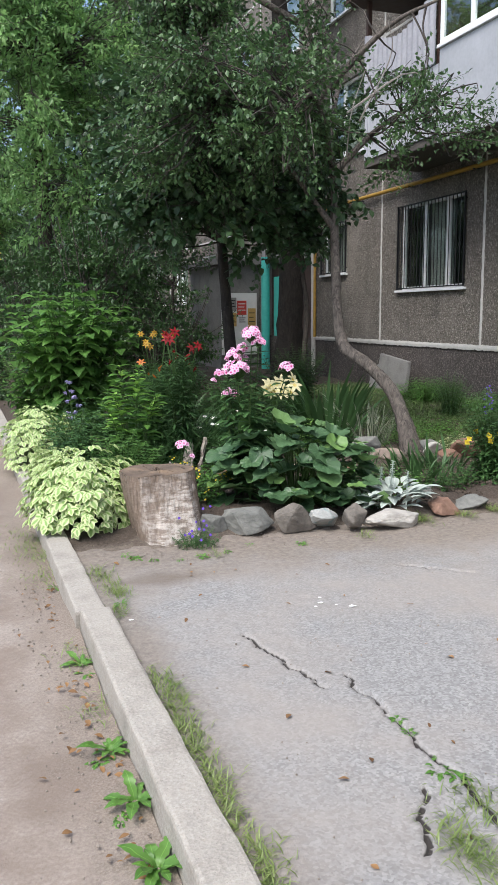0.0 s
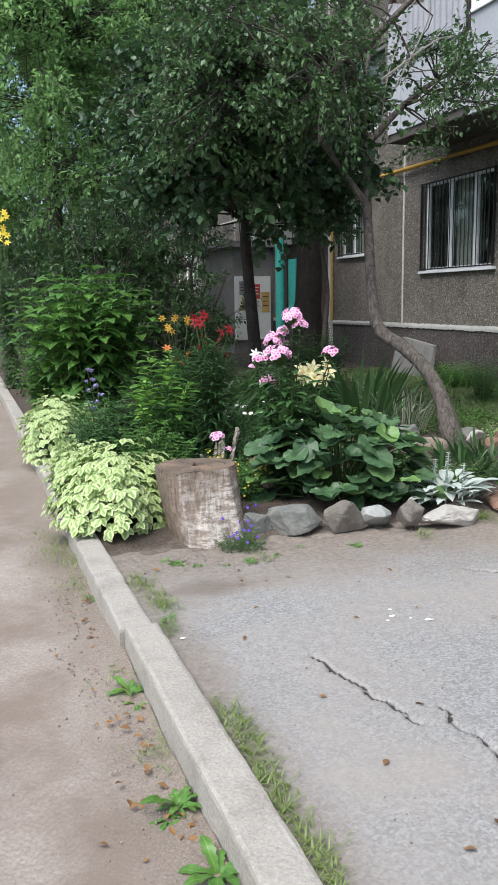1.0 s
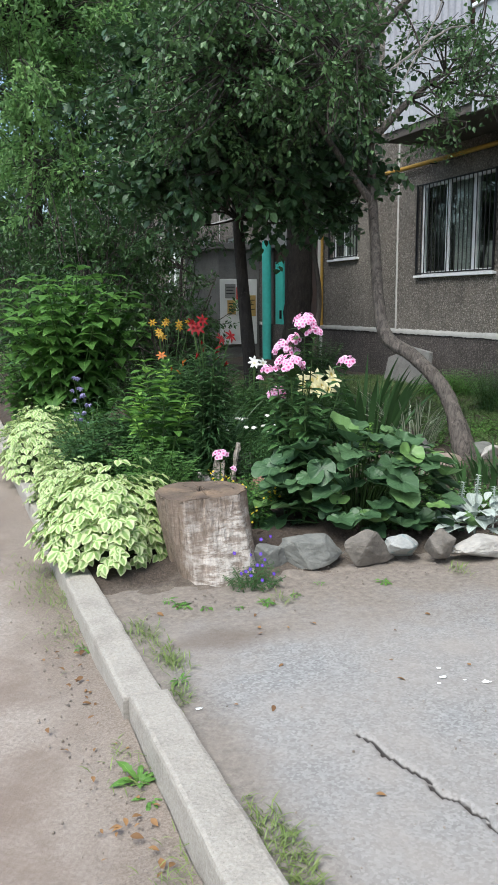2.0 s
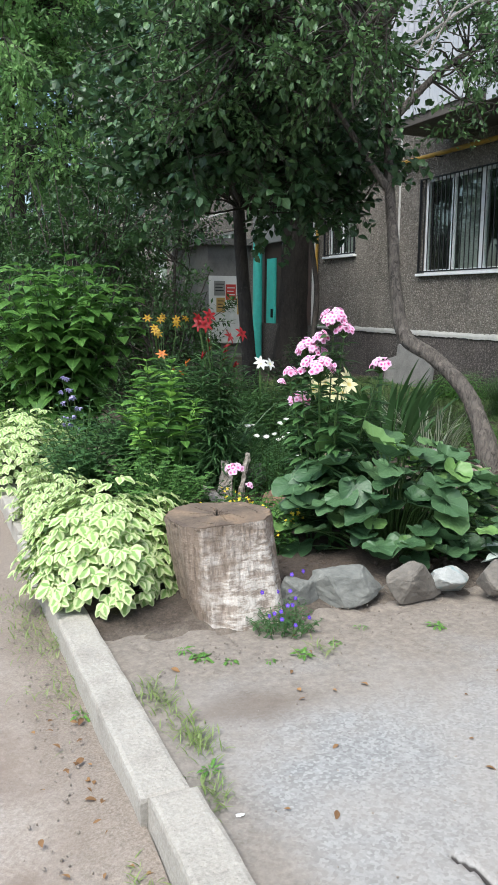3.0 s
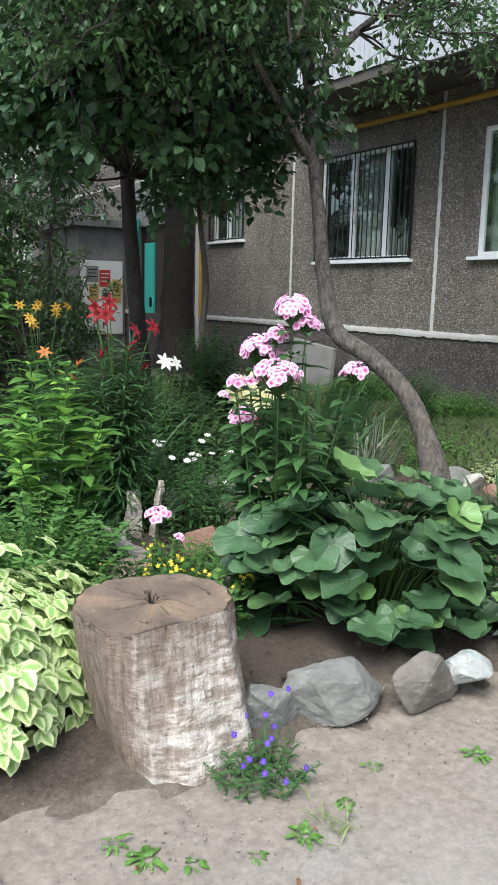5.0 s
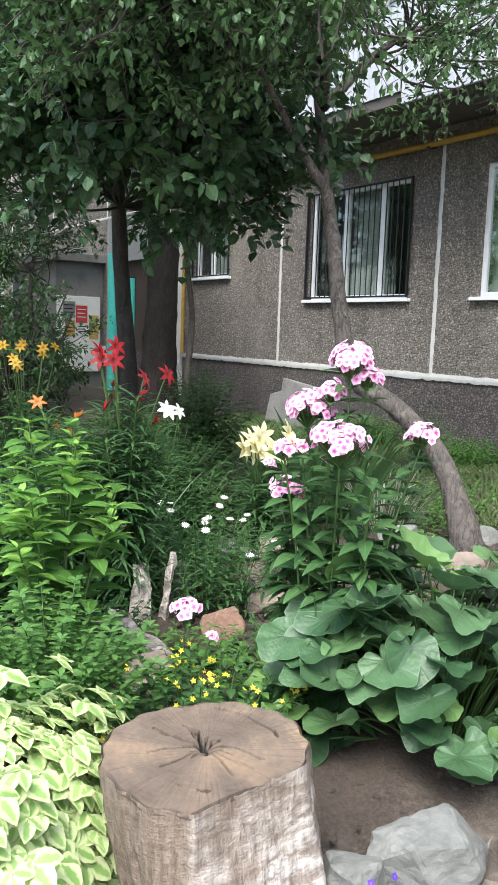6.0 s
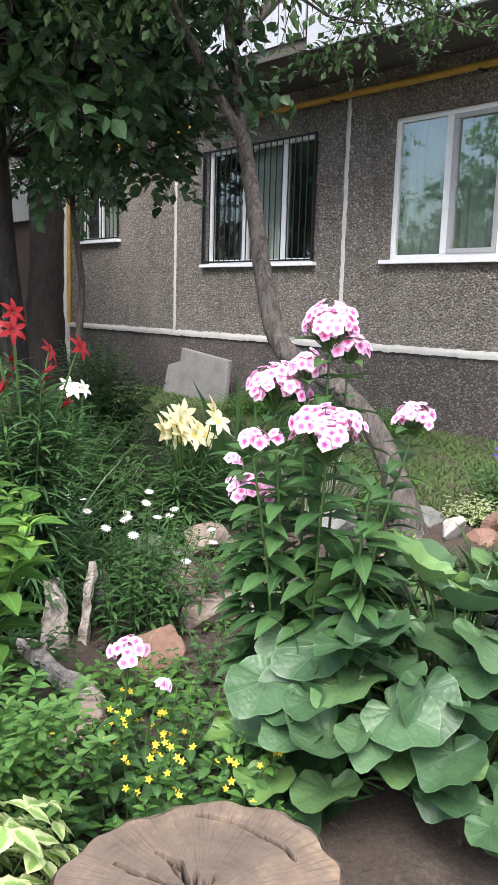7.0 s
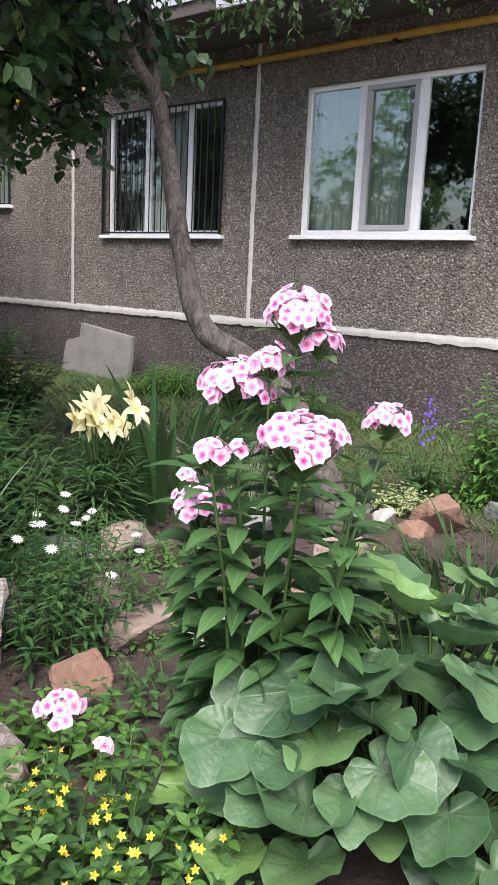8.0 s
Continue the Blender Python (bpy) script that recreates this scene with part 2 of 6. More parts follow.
def make_glass(name="window_glass"):
    n = Nodes(name)
    facing = n.add("LayerWeight", Blend=0.5).outputs["Facing"]
    fr = n.math("ADD", 0.11, n.math("MULTIPLY", n.math("POWER", facing, 4.0), 0.6))
    wob = n.noise(n.coords(), 1.5, 2.0)
    g = n.add("BsdfGlossy", Roughness=0.02, Color=(0.95, 1, 0.98, 1), Normal=n.bump(wob, 0.03, 0.05)).outputs[0]
    t = n.add("BsdfTransparent", Color=(0.86, 0.9, 0.88, 1)).outputs[0]
    m = n.add("MixShader", Fac=fr)
    n.t.links.new(t, m.inputs[1])
    n.t.links.new(g, m.inputs[2])
    o = n.add("OutputMaterial")
    n.t.links.new(m.outputs[0], o.inputs["Surface"])
    return n.mat


ASPHALT, ROAD, SOIL = make_asphalt(), make_road(), make_soil()
KERB = make_concrete("kerb_concrete", (0.24, 0.217, 0.188), (0.44, 0.41, 0.365))
OLD_SLAB = make_concrete("weathered_slab", (0.12, 0.115, 0.108), (0.27, 0.262, 0.25), 3.5)
SLAB = make_concrete("grey_concrete", (0.2, 0.195, 0.19), (0.34, 0.335, 0.32), 2.5)
# One concrete, far darker and browner than SLAB, for balcony slabs and roof.
SOFFIT = make_concrete("dark_brown_concrete", (0.055, 0.048, 0.043), (0.115, 0.1, 0.088), 1.5)
PANEL = make_pebbledash("pebbledash", (0.14, 0.123, 0.104), (0.275, 0.245, 0.212), (0.46, 0.415, 0.364), 44.0)
PLINTH = make_pebbledash("plinth_render", (0.06, 0.05, 0.047), (0.105, 0.09, 0.084), (0.2, 0.174, 0.157), 44.0, (0.055, 0.05, 0.05), 0.6)
SEAM = make_concrete("seam_mortar", (0.44, 0.425, 0.4), (0.68, 0.66, 0.63), 7.0)
WHITE = plain("white_plastic", (0.82, 0.83, 0.84), 0.35, vary=0.06, bump=0.03)
GREYFRAME = plain("grey_plastic", (0.4, 0.4, 0.41), 0.4, vary=0.08, bump=0.03)
BLACK = plain("black_iron", (0.018, 0.018, 0.02), 0.5, 0.3, bump=0.2)
YELLOW = plain("yellow_gas_paint", (0.42, 0.25, 0.045), 0.5, vary=0.3, bump=0.2)
TEAL = plain("teal_paint", (0.09, 0.52, 0.45), 0.45, vary=0.15)
SHEET = plain("pale_sheet_metal", (0.42, 0.43, 0.46), 0.5, vary=0.12, scale=2.5)
RAG = plain("grey_corrugated_sheet", (0.33, 0.33, 0.36), 0.6, vary=0.22, scale=3.0)
BROWN = plain("brown_metal", (0.06, 0.035, 0.028), 0.6, vary=0.3)
ROOM = plain("room_plaster", (0.3, 0.29, 0.27), 0.9, vary=0.1)
CURTAIN = plain("green_curtain", (0.27, 0.31, 0.285), 0.85, vary=0.15, scale=5.0)
# Pale curtain sheet added behind panes to lighten the dark glass.
PALE_BACKING = plain("pale_pane_backing", (0.45, 0.45, 0.43), 0.85, vary=0.15, scale=6.0)
PAPER = plain("white_paper", (0.75, 0.75, 0.73), 0.7, vary=0.06)
RED = plain("red_paper", (0.55, 0.05, 0.04), 0.6, vary=0.1)
OCHRE = plain("ochre_paper", (0.55, 0.36, 0.12), 0.6, vary=0.12)
GLASS = make_glass()
STUMP_TOP, STUMP_SIDE = make_stump_wood(True), make_stump_wood(False)
BARK_GREY = make_bark("grey_brown_bark", (0.024, 0.02, 0.018), (0.17, 0.145, 0.125), 40.0)
BARK_DARK = make_bark("dark_bark", (0.022, 0.018, 0.016), (0.075, 0.062, 0.052))
# Bark darker than BARK_DARK, for the linden trunk and the old tree.
BARK_BLACK = make_bark("near_black_bark", (0.012, 0.01, 0.009), (0.04, 0.033, 0.028))
BARK_PALE = make_bark("pale_dead_twig", (0.2, 0.18, 0.16), (0.4, 0.37, 0.34), 30.0)
ROCK_SLATE = make_rock("slate", (0.1, 0.102, 0.094), (0.235, 0.235, 0.215))
ROCK_DARK = make_rock("dark_slate", (0.085, 0.075, 0.065), (0.2, 0.178, 0.152))
ROCK_WHITE = make_rock("white_limestone", (0.26, 0.245, 0.22), (0.5, 0.475, 0.435))
ROCK_PINK = make_rock("pinkish_stone", (0.16, 0.12, 0.098), (0.33, 0.265, 0.22))
ROCK_RUST = make_rock("rusty_brick_stone", (0.14, 0.075, 0.05), (0.3, 0.185, 0.135))
ROCK_TEAL = make_rock("painted_stone", (0.22, 0.23, 0.22), (0.42, 0.42, 0.4), (0.12, 0.24, 0.25))
CRUMB = make_rock("soil_crumb", (0.14, 0.115, 0.093), (0.32, 0.275, 0.235))
PLANK = make_bark("rotten_pale_wood", (0.2, 0.165, 0.135), (0.46, 0.41, 0.36), 26.0)
L_STEM = leaf_mat("green_stem", (0.05, 0.1, 0.025), (0.09, 0.16, 0.045), 0.1)
L_APPLE = leaf_mat("fruit_tree_leaf", (0.032, 0.075, 0.03), (0.14, 0.25, 0.09), 0.28, vein=0.3)
L_LINDEN = leaf_mat("linden_leaf", (0.022, 0.055, 0.024), (0.08, 0.155, 0.058), 0.22, vein=0.35)
L_BACK = leaf_mat("far_tree_leaf", (0.12, 0.25, 0.085), (0.36, 0.58, 0.21), 0.55)
L_DARK = leaf_mat("shrub_leaf", (0.028, 0.070, 0.022), (0.077, 0.154, 0.045), 0.35)
L_HOSTA = leaf_mat("big_heart_leaf", (0.055, 0.12, 0.045), (0.1, 0.2, 0.075), 0.2, 0.45)
L_VARI = leaf_mat("variegated_leaf", (0.23, 0.4, 0.1), (0.36, 0.53, 0.17), 0.3, 0.5, margin=(0.58, 0.65, 0.34))
L_PHLOX = leaf_mat("phlox_leaf", (0.036, 0.090, 0.030), (0.084, 0.174, 0.054), 0.25, vein=0.5)
L_BRIGHT = leaf_mat("fresh_leaf", (0.07, 0.165, 0.035), (0.14, 0.29, 0.06), 0.35, vein=0.5)
L_TIP = leaf_mat("young_tip_leaf", (0.2, 0.38, 0.07), (0.31, 0.52, 0.11), 0.35, vein=0.4)
L_FEATHER = leaf_mat("feathery_leaf", (0.085, 0.19, 0.05), (0.16, 0.3, 0.08), 0.35)
L_BLADE = leaf_mat("iris_blade", (0.040, 0.098, 0.034), (0.086, 0.172, 0.057), 0.2)
L_STRIPE = leaf_mat("striped_blade", (0.06, 0.12, 0.045), (0.12, 0.2, 0.08), 0.2, margin=(0.5, 0.52, 0.4))
L_SILVER = leaf_mat("silver_woolly_leaf", (0.36, 0.42, 0.38), (0.54, 0.59, 0.54), 0.1, 0.9, vein=0.3, spec=0.1)
L_GRASS = leaf_mat("grass_blade", (0.07, 0.12, 0.035), (0.17, 0.25, 0.085), 0.3)
L_DRYGRASS = leaf_mat("kerb_grass_blade", (0.13, 0.2, 0.045), (0.27, 0.33, 0.11), 0.3)
L_DRY = leaf_mat("dry_leaf", (0.12, 0.06, 0.025), (0.36, 0.2, 0.08), 0.1, 0.8)
L_WEED = leaf_mat("weed_leaf", (0.08, 0.19, 0.03), (0.15, 0.3, 0.06), 0.3, vein=0.5)
F_PHLOX = petal_mat("phlox_petal", (0.6, 0.01, 0.2), (0.9, 0.58, 0.78), (0.84, 0.22, 0.5))
F_CREAM = petal_mat("cream_lily_petal", (0.62, 0.48, 0.1), (0.76, 0.71, 0.44))
F_WHITE = petal_mat("white_petal", (0.8, 0.72, 0.4), (0.85, 0.85, 0.8))
F_RED = petal_mat("red_lily_petal", (0.12, 0.004, 0.005), (0.25, 0.01, 0.014))
F_ORANGE = petal_mat("orange_petal", (0.4, 0.07, 0.01), (0.5, 0.16, 0.03))
F_YELLOW = petal_mat("yellow_petal", (0.65, 0.42, 0.02), (0.75, 0.58, 0.05))
F_OCHRE = petal_mat("ochre_petal", (0.3, 0.12, 0.01), (0.5, 0.3, 0.03))
F_VIOLET = petal_mat("violet_petal", (0.3, 0.12, 0.5), (0.12, 0.06, 0.5))
F_MAUVE = petal_mat("mauve_petal", (0.5, 0.4, 0.6), (0.42, 0.38, 0.62))


# ---- mesh helpers ----
def np_mesh(name, V, F, uv=None, smooth=False):
    """A mesh from arrays: V (n,3), F (m,k), uv (n,2) per vertex."""
    V, F = np.asarray(V, dtype=np.float32), np.asarray(F, dtype=np.int32)
    me = bpy.data.meshes.new(name)
    m, k = F.shape
    me.vertices.add(len(V))
    me.vertices.foreach_set("co", V.ravel())
    me.loops.add(m * k)
    me.loops.foreach_set("vertex_index", F.ravel())
    me.polygons.add(m)
    me.polygons.foreach_set("loop_start", np.arange(0, m * k, k, dtype=np.int32))
    me.polygons.foreach_set("use_smooth", np.full(m, smooth))
    if uv is not None:
        layer = me.uv_layers.new(name="UVMap")
        layer.data.foreach_set("uv", np.asarray(uv, dtype=np.float32)[F.ravel()].ravel())
    me.update(calc_edges=True)
    return me


def part(name, shape, material, parent, label=""):
    """Links a bmesh or a mesh as one mesh object under a thing or a part."""
    if isinstance(shape, bmesh.types.BMesh):
        me = bpy.data.meshes.new(name)
        shape.to_mesh(me)
        shape.free()
    else:
        me = shape
    if material is not None and not me.materials:
        me.materials.append(material)
    ob = new(name, me)
    if parent is not None:
        ob.parent = parent
    if label:
        tagged(ob, label)
    return ob


def thing(name, at, label, category, group="", kind=""):
    ob = new(name)
    ob.empty_display_size = 0.1
    ob.location = at
    return tagged(ob, label, category, group, kind)


def box(bm, lo, hi, bevel=0.0):
    v = [bm.verts.new((x, y, z)) for x in (lo[0], hi[0]) for y in (lo[1], hi[1]) for z in (lo[2], hi[2])]
    fs = [bm.faces.new([v[i] for i in q]) for q in ((0, 1, 3, 2), (4, 6, 7, 5), (0, 4, 5, 1), (2, 3, 7, 6), (0, 2, 6, 4), (1, 5, 7, 3))]
    if bevel:
        es = list({e for f in fs for e in f.edges})
        bmesh.ops.bevel(bm, geom=es, offset=bevel, segments=2, affect="EDGES", profile=0.6)


def boxes(*pairs, bevel=0.0):
    bm = bmesh.new()
    for lo, hi in pairs:
        box(bm, lo, hi, bevel)
    bmesh.ops.recalc_face_normals(bm, faces=bm.faces)
    return bm


def tube(points, radii, sides=8, bumpy=0.0):
    """Arrays V, F of a tapered tube along points."""
    P = np.asarray(points, float)
    n = len(P)
    R = np.interp(np.linspace(0, 1, n), np.linspace(0, 1, len(radii)), radii) if len(radii) != n else np.asarray(radii, float)
    T = np.gradient(P, axis=0)
    T /= np.linalg.norm(T, axis=1)[:, None] + 1e-9
    ref = np.array([0.31, 0.77, 0.12])
    A = np.cross(T, ref)
    A /= np.linalg.norm(A, axis=1)[:, None] + 1e-9
    B = np.cross(T, A)
    ang = np.arange(sides) * 2 * math.pi / sides
    V = P[:, None] + R[:, None, None] * (A[:, None] * np.cos(ang)[None, :, None] + B[:, None] * np.sin(ang)[None, :, None])
    if bumpy:
        V = V + rng.normal(0, 1, V.shape) * (R * bumpy)[:, None, None]
    V = V.reshape(-1, 3)
    i, j = np.meshgrid(np.arange(n - 1), np.arange(sides), indexing="ij")
    a, b = i * sides + j, i * sides + (j + 1) % sides
    F = np.stack([a, b, b + sides, a + sides], -1).reshape(-1, 4)
    return V, F


def join(pieces):
    """Joins (V, F) or (V, F, UV) arrays into one."""
    off, Vs, Fs, Us = 0, [], [], []
    for p in pieces:
        Vs.append(p[0])
        Fs.append(p[1] + off)
        if len(p) > 2:
            Us.append(p[2])
        off += len(p[0])
    out = [np.vstack(Vs), np.vstack(Fs)]
    if Us:
        out.append(np.vstack(Us))
    return out


def smooth_line(points, n=16):
    """Catmull-Rom curve through points."""
    P = np.asarray(points, float)
    P = np.vstack([2 * P[0] - P[1], P, 2 * P[-1] - P[-2]])
    out = []
    for t in np.linspace(0, len(P) - 3 - 1e-6, n):
        i = int(t)
        f = t - i
        a, b, c, d = P[i:i + 4]
        out.append(0.5 * (2 * b + (c - a) * f + (2 * a - 5 * b + 4 * c - d) * f * f + (3 * b - a - 3 * c + d) * f ** 3))
    return np.array(out)


def leaf(width, rows=4, fold=0.3, droop=0.25, peak=0.45, blunt=1.0, wave=0.0, base=0.04):
    """A leaf of length 1 along y: V, F, UV. width: of its length; peak: where it is widest."""
    v = np.linspace(0, 1, rows + 1)
    w = np.abs(np.where(v < peak, np.sin(v / peak * math.pi / 2), np.cos((v - peak) / (1 - peak) * math.pi / 2))) ** blunt
    w = np.maximum(w, base) * width / 2
    V, UV = [], []
    for t, h in zip(v, w):
        z = -droop * t * t
        for s, u in ((-1, 0.0), (0, 0.5), (1, 1.0)):
            V.append((s * h, t - droop * 0.3 * t * t, z + fold * h * abs(s) + wave * math.sin(t * 9 + s) * h))
            UV.append((u, t))
    F = [(r * 3 + c, r * 3 + c + 1, r * 3 + c + 4, r * 3 + c + 3) for r in range(rows) for c in (0, 1)]
    return np.array(V), np.array(F), np.array(UV)


def leaf_cheap(width, fold=0.25, droop=0.2):
    V = np.array([(0, 0, 0), (width / 2, 0.45, fold * width / 2 - droop * 0.2), (0, 0.95, -droop), (0, 0.5, -droop * 0.3), (-width / 2, 0.45, fold * width / 2 - droop * 0.2)])
    return V, np.array([(0, 1, 2, 3), (0, 3, 2, 4)]), np.array([(0.5, 0), (1, 0.5), (0.5, 1), (0.5, 0.5), (0, 0.5)])


def frames(P, D, U, S):
    """Poses (n,4,4) at P with the y axis along D, the z axis near U, scaled by S."""
    P, D, U = np.asarray(P, float), np.asarray(D, float), np.asarray(U, float)
    y = D / (np.linalg.norm(D, axis=1)[:, None] + 1e-9)
    x = np.cross(y, U)
    x /= np.linalg.norm(x, axis=1)[:, None] + 1e-9
    z = np.cross(x, y)
    S = np.broadcast_to(np.asarray(S, float), (len(P),))[:, None]
    M = np.zeros((len(P), 4, 4))
    M[:, :3, 0], M[:, :3, 1], M[:, :3, 2], M[:, :3, 3] = x * S, y * S, z * S, P
    M[:, 3, 3] = 1
    return M


def spread(tpl, M):
    """Copies of a leaf at the poses M, as one set of arrays."""
    V, F, UV = tpl
    W = np.einsum("nij,vj->nvi", M[:, :3, :3], V) + M[:, None, :3, 3]
    G = F[None] + (np.arange(len(M)) * len(V))[:, None, None]
    return W.reshape(-1, 3), G.reshape(-1, F.shape[1]), np.tile(UV, (len(M), 1))


def unit(n):
    v = rng.normal(0, 1, (n, 3))
    return v / np.linalg.norm(v, axis=1)[:, None]


def matrices(M):
    return [Matrix(m.tolist()) for m in M]


# ---- ground ----
def axis_lines(fine_lo, fine_hi, step, far):
    fine = np.arange(fine_lo, fine_hi, step)
    out = np.array([0.6, 1.5, 3, 6, 12, 25, 60, 150, 400, 1000, far])
    return np.concatenate([(fine_lo - out)[::-1], fine, fine_hi + out])


def grid(xs, ys, height):
    X, Y = np.meshgrid(xs, ys, indexing="ij")
    Z = height(X, Y)
    V = np.stack([X, Y, Z], -1).reshape(-1, 3)
    i, j = np.meshgrid(np.arange(len(xs) - 1), np.arange(len(ys) - 1), indexing="ij")
    a = i * len(ys) + j
    F = np.stack([a, a + len(ys), a + len(ys) + 1, a + 1], -1).reshape(-1, 4)
    return V, F


def lumps(X, Y, size, seed):
    g = np.random.default_rng(seed)
    out = np.zeros_like(X)
    for k in range(14):
        a, ph = g.uniform(0, 2 * math.pi), g.uniform(0, 6.28)
        f = 2 * math.pi / (size * g.uniform(0.35, 1.8))
        out += np.sin((X * math.cos(a) + Y * math.sin(a)) * f + ph)
    return out / 14 ** 0.5 / 1.6


def bed_edge(X):
    return 4.88 + 0.05 * np.sin(X * 3.1) - 0.03 * (X - 2)


def ground_height(X, Y):
    z = np.full_like(X, -0.2)
    e = Y - bed_edge(X)
    bed = (X > 0.66) & (X < 9) & (e > -0.3)
    rise = np.clip(e / 0.5, 0, 1) * np.clip((X - 0.7) / 0.4, 0, 1)
    skirt = -0.065 + 0.072 * np.clip((e + 0.28) / 0.5, 0, 1) + 0.012 * lumps(X, Y, 0.22, 9) * np.clip((e + 0.3) / 0.2, 0, 1)
    z = np.where(bed, skirt + 0.05 * rise + 0.022 * lumps(X, Y, 0.5, 3) * rise + 0.012 * lumps(X, Y, 0.13, 4) * rise, z)
    return z


V, F = grid(axis_lines(0.3, 8.3, 0.05, 2500), axis_lines(4.2, 16, 0.05, 2500), ground_height)
ground = part("ground", np_mesh("ground", V, F, smooth=True), SOIL, None)
tagged(ground, "dark crumbly garden soil of the flower bed", "ground", kind="structure")

V, F = grid(np.concatenate([[-40, -20, -10, -6], np.arange(-4, 0.56, 0.06)]), np.concatenate([[-60, -30, -12, -5], np.arange(-2, 20, 0.08), [25, 40, 80, 160]]),
            lambda X, Y: -0.1 + 0.012 * lumps(X, Y, 1.2, 5) * (X > -5) + 0.004 * lumps(X, Y, 0.2, 6) + 0.03 * np.clip((X - 0.35) / 0.2, 0, 1) * (0.5 + 0.5 * lumps(X, Y, 0.5, 8)))
tagged(part("road", np_mesh("road", V, F, smooth=True), ROAD, None), "dusty worn asphalt yard road covered with sand", "road", kind="structure")


def near_line(X, Y, pts):
    d = np.full(X.shape, 9.0)
    for (ax, ay), (bx, by) in zip(pts[:-1], pts[1:]):
        t = np.clip(((X - ax) * (bx - ax) + (Y - ay) * (by - ay)) / ((bx - ax) ** 2 + (by - ay) ** 2), 0, 1)
        d = np.minimum(d, np.hypot(X - ax - t * (bx - ax), Y - ay - t * (by - ay)))
    return d


def wander(a, b, n, amount, seed):
    g = random.Random(seed)
    dx, dy = b[0] - a[0], b[1] - a[1]
    return [(a[0] + dx * i / n - dy * (o := g.uniform(-amount, amount) * (0 < i < n)), a[1] + dy * i / n + dx * o) for i in range(n + 1)]


CRACKS = [(wander((1.24, 3.26), (1.37, 2.63), 14, 0.028, 1), 0.0095), (wander((1.49, 2.72), (1.49, 1.85), 16, 0.025, 2), 0.009), (wander((1.49, 1.85), (1.47, 1.64), 6, 0.04, 3), 0.009),
          (wander((2.44, 3.95), (2.78, 3.66), 14, 0.04, 5), 0.012), (wander((1.36, 1.9), (1.2, 1.62), 8, 0.06, 6), 0.0092)]


def asphalt_height(X, Y):
    z = 0.004 * lumps(X, Y, 0.9, 12) + 0.0016 * lumps(X, Y, 0.07, 13)
    z = z - 0.02 * np.clip((Y - 4.45) / 0.5, 0, 1) + 0.012 * np.clip((Y - 4.5) / 0.4, 0, 1) * lumps(X, Y, 0.25, 14)
    wob = 0.35 * lumps(X, Y, 0.05, 15)
    for pts, w in CRACKS:
        z = z - 0.026 * np.clip(1.5 - near_line(X, Y, pts) / (w * (0.75 + wob)), 0, 1)
    return z


xs = np.concatenate([np.arange(0.69, 2.9, 0.012), np.arange(2.9, 4.4, 0.035), [5, 6, 7, 7.8]])
ys = np.concatenate([[-30, -12, -6, -3], np.arange(-1, 1.0, 0.05), np.arange(1.0, 4.05, 0.012), np.arange(4.05, 4.99, 0.03)])
V, F = grid(xs, ys, asphalt_height)
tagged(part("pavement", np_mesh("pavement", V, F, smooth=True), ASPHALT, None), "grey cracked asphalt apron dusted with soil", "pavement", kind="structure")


# ---- kerb ----
def kerb_stone(y0, y1, dx, dz, seed):
    bm = bmesh.new()
    box(bm, (0.552, y0, -0.3), (0.7, y1, 0.035))
    bmesh.ops.bevel(bm, geom=[e for e in bm.edges if e.verts[0].co.z > 0 and e.verts[1].co.z > 0], offset=0.016, segments=2, affect="EDGES", profile=0.6)
    bmesh.ops.subdivide_edges(bm, edges=[e for e in bm.edges if abs(e.verts[0].co.y - e.verts[1].co.y) > 0.5], cuts=int((y1 - y0) / 0.06), use_grid_fill=True)
    for v in bm.verts:
        k = noise.noise(Vector((v.co.x * 9 + seed, v.co.y * 7, v.co.z * 9)))
        v.co.x += dx + 0.005 * k
        v.co.z += dz + (0.006 * noise.noise(Vector((v.co.x * 20, v.co.y * 15, seed))) if v.co.z > 0 else 0)
    bmesh.ops.recalc_face_normals(bm, faces=bm.faces)
    return bm


kerb = thing("kerb", (0, 0, 0), "row of worn pale concrete kerb stones along the road", "kerb", kind="structure")
joints = [-6.9, -4.2, -1.3, 1.2, 3.75, 6.6, 8.6, 10.7, 12.8, 14.9, 17.0, 19.2, 21.4, 23.6, 25.8, 28.0, 30.5, 33.0, 36.0, 39.0, 42.0]
for k, (a, b) in enumerate(zip(joints[:-1], joints[1:])):
    part("kerb_stone", kerb_stone(a + 0.008, b - 0.008, (0.0, 0.004, 0.0, 0.012, -0.006, 0.004)[k % 6], (0.0, 0.0, 0.004, 0.008, -0.008, 0.006)[k % 6], k), KERB, kerb)

# ---- building ----
FX = 7.83
building = thing("apartment_building", (0, 0, 0), "grey pebbledash panel apartment block with pale seams", "building")
H1, STOREY, PW = 0.92, 2.78, 3.22
EDGES = [10.76 + PW * k for k in range(-6, 11)]


def ring(x0, x1, outer, inner):
    """A flat frame between two rectangles (y0, y1, z0, z1)."""
    bm = bmesh.new()
    loops = []
    for x in (x0, x1):
        for a, b, c, d in (outer, inner):
            loops.append([bm.verts.new((x, yy, zz)) for yy, zz in ((a, c), (b, c), (b, d), (a, d))])
    for p, q in ((0, 1), (2, 3), (0, 2), (1, 3)):
        for i in range(4):
            j = (i + 1) % 4
            bm.faces.new((loops[p][i], loops[p][j], loops[q][j], loops[q][i]))
    bmesh.ops.recalc_face_normals(bm, faces=bm.faces)
    return bm


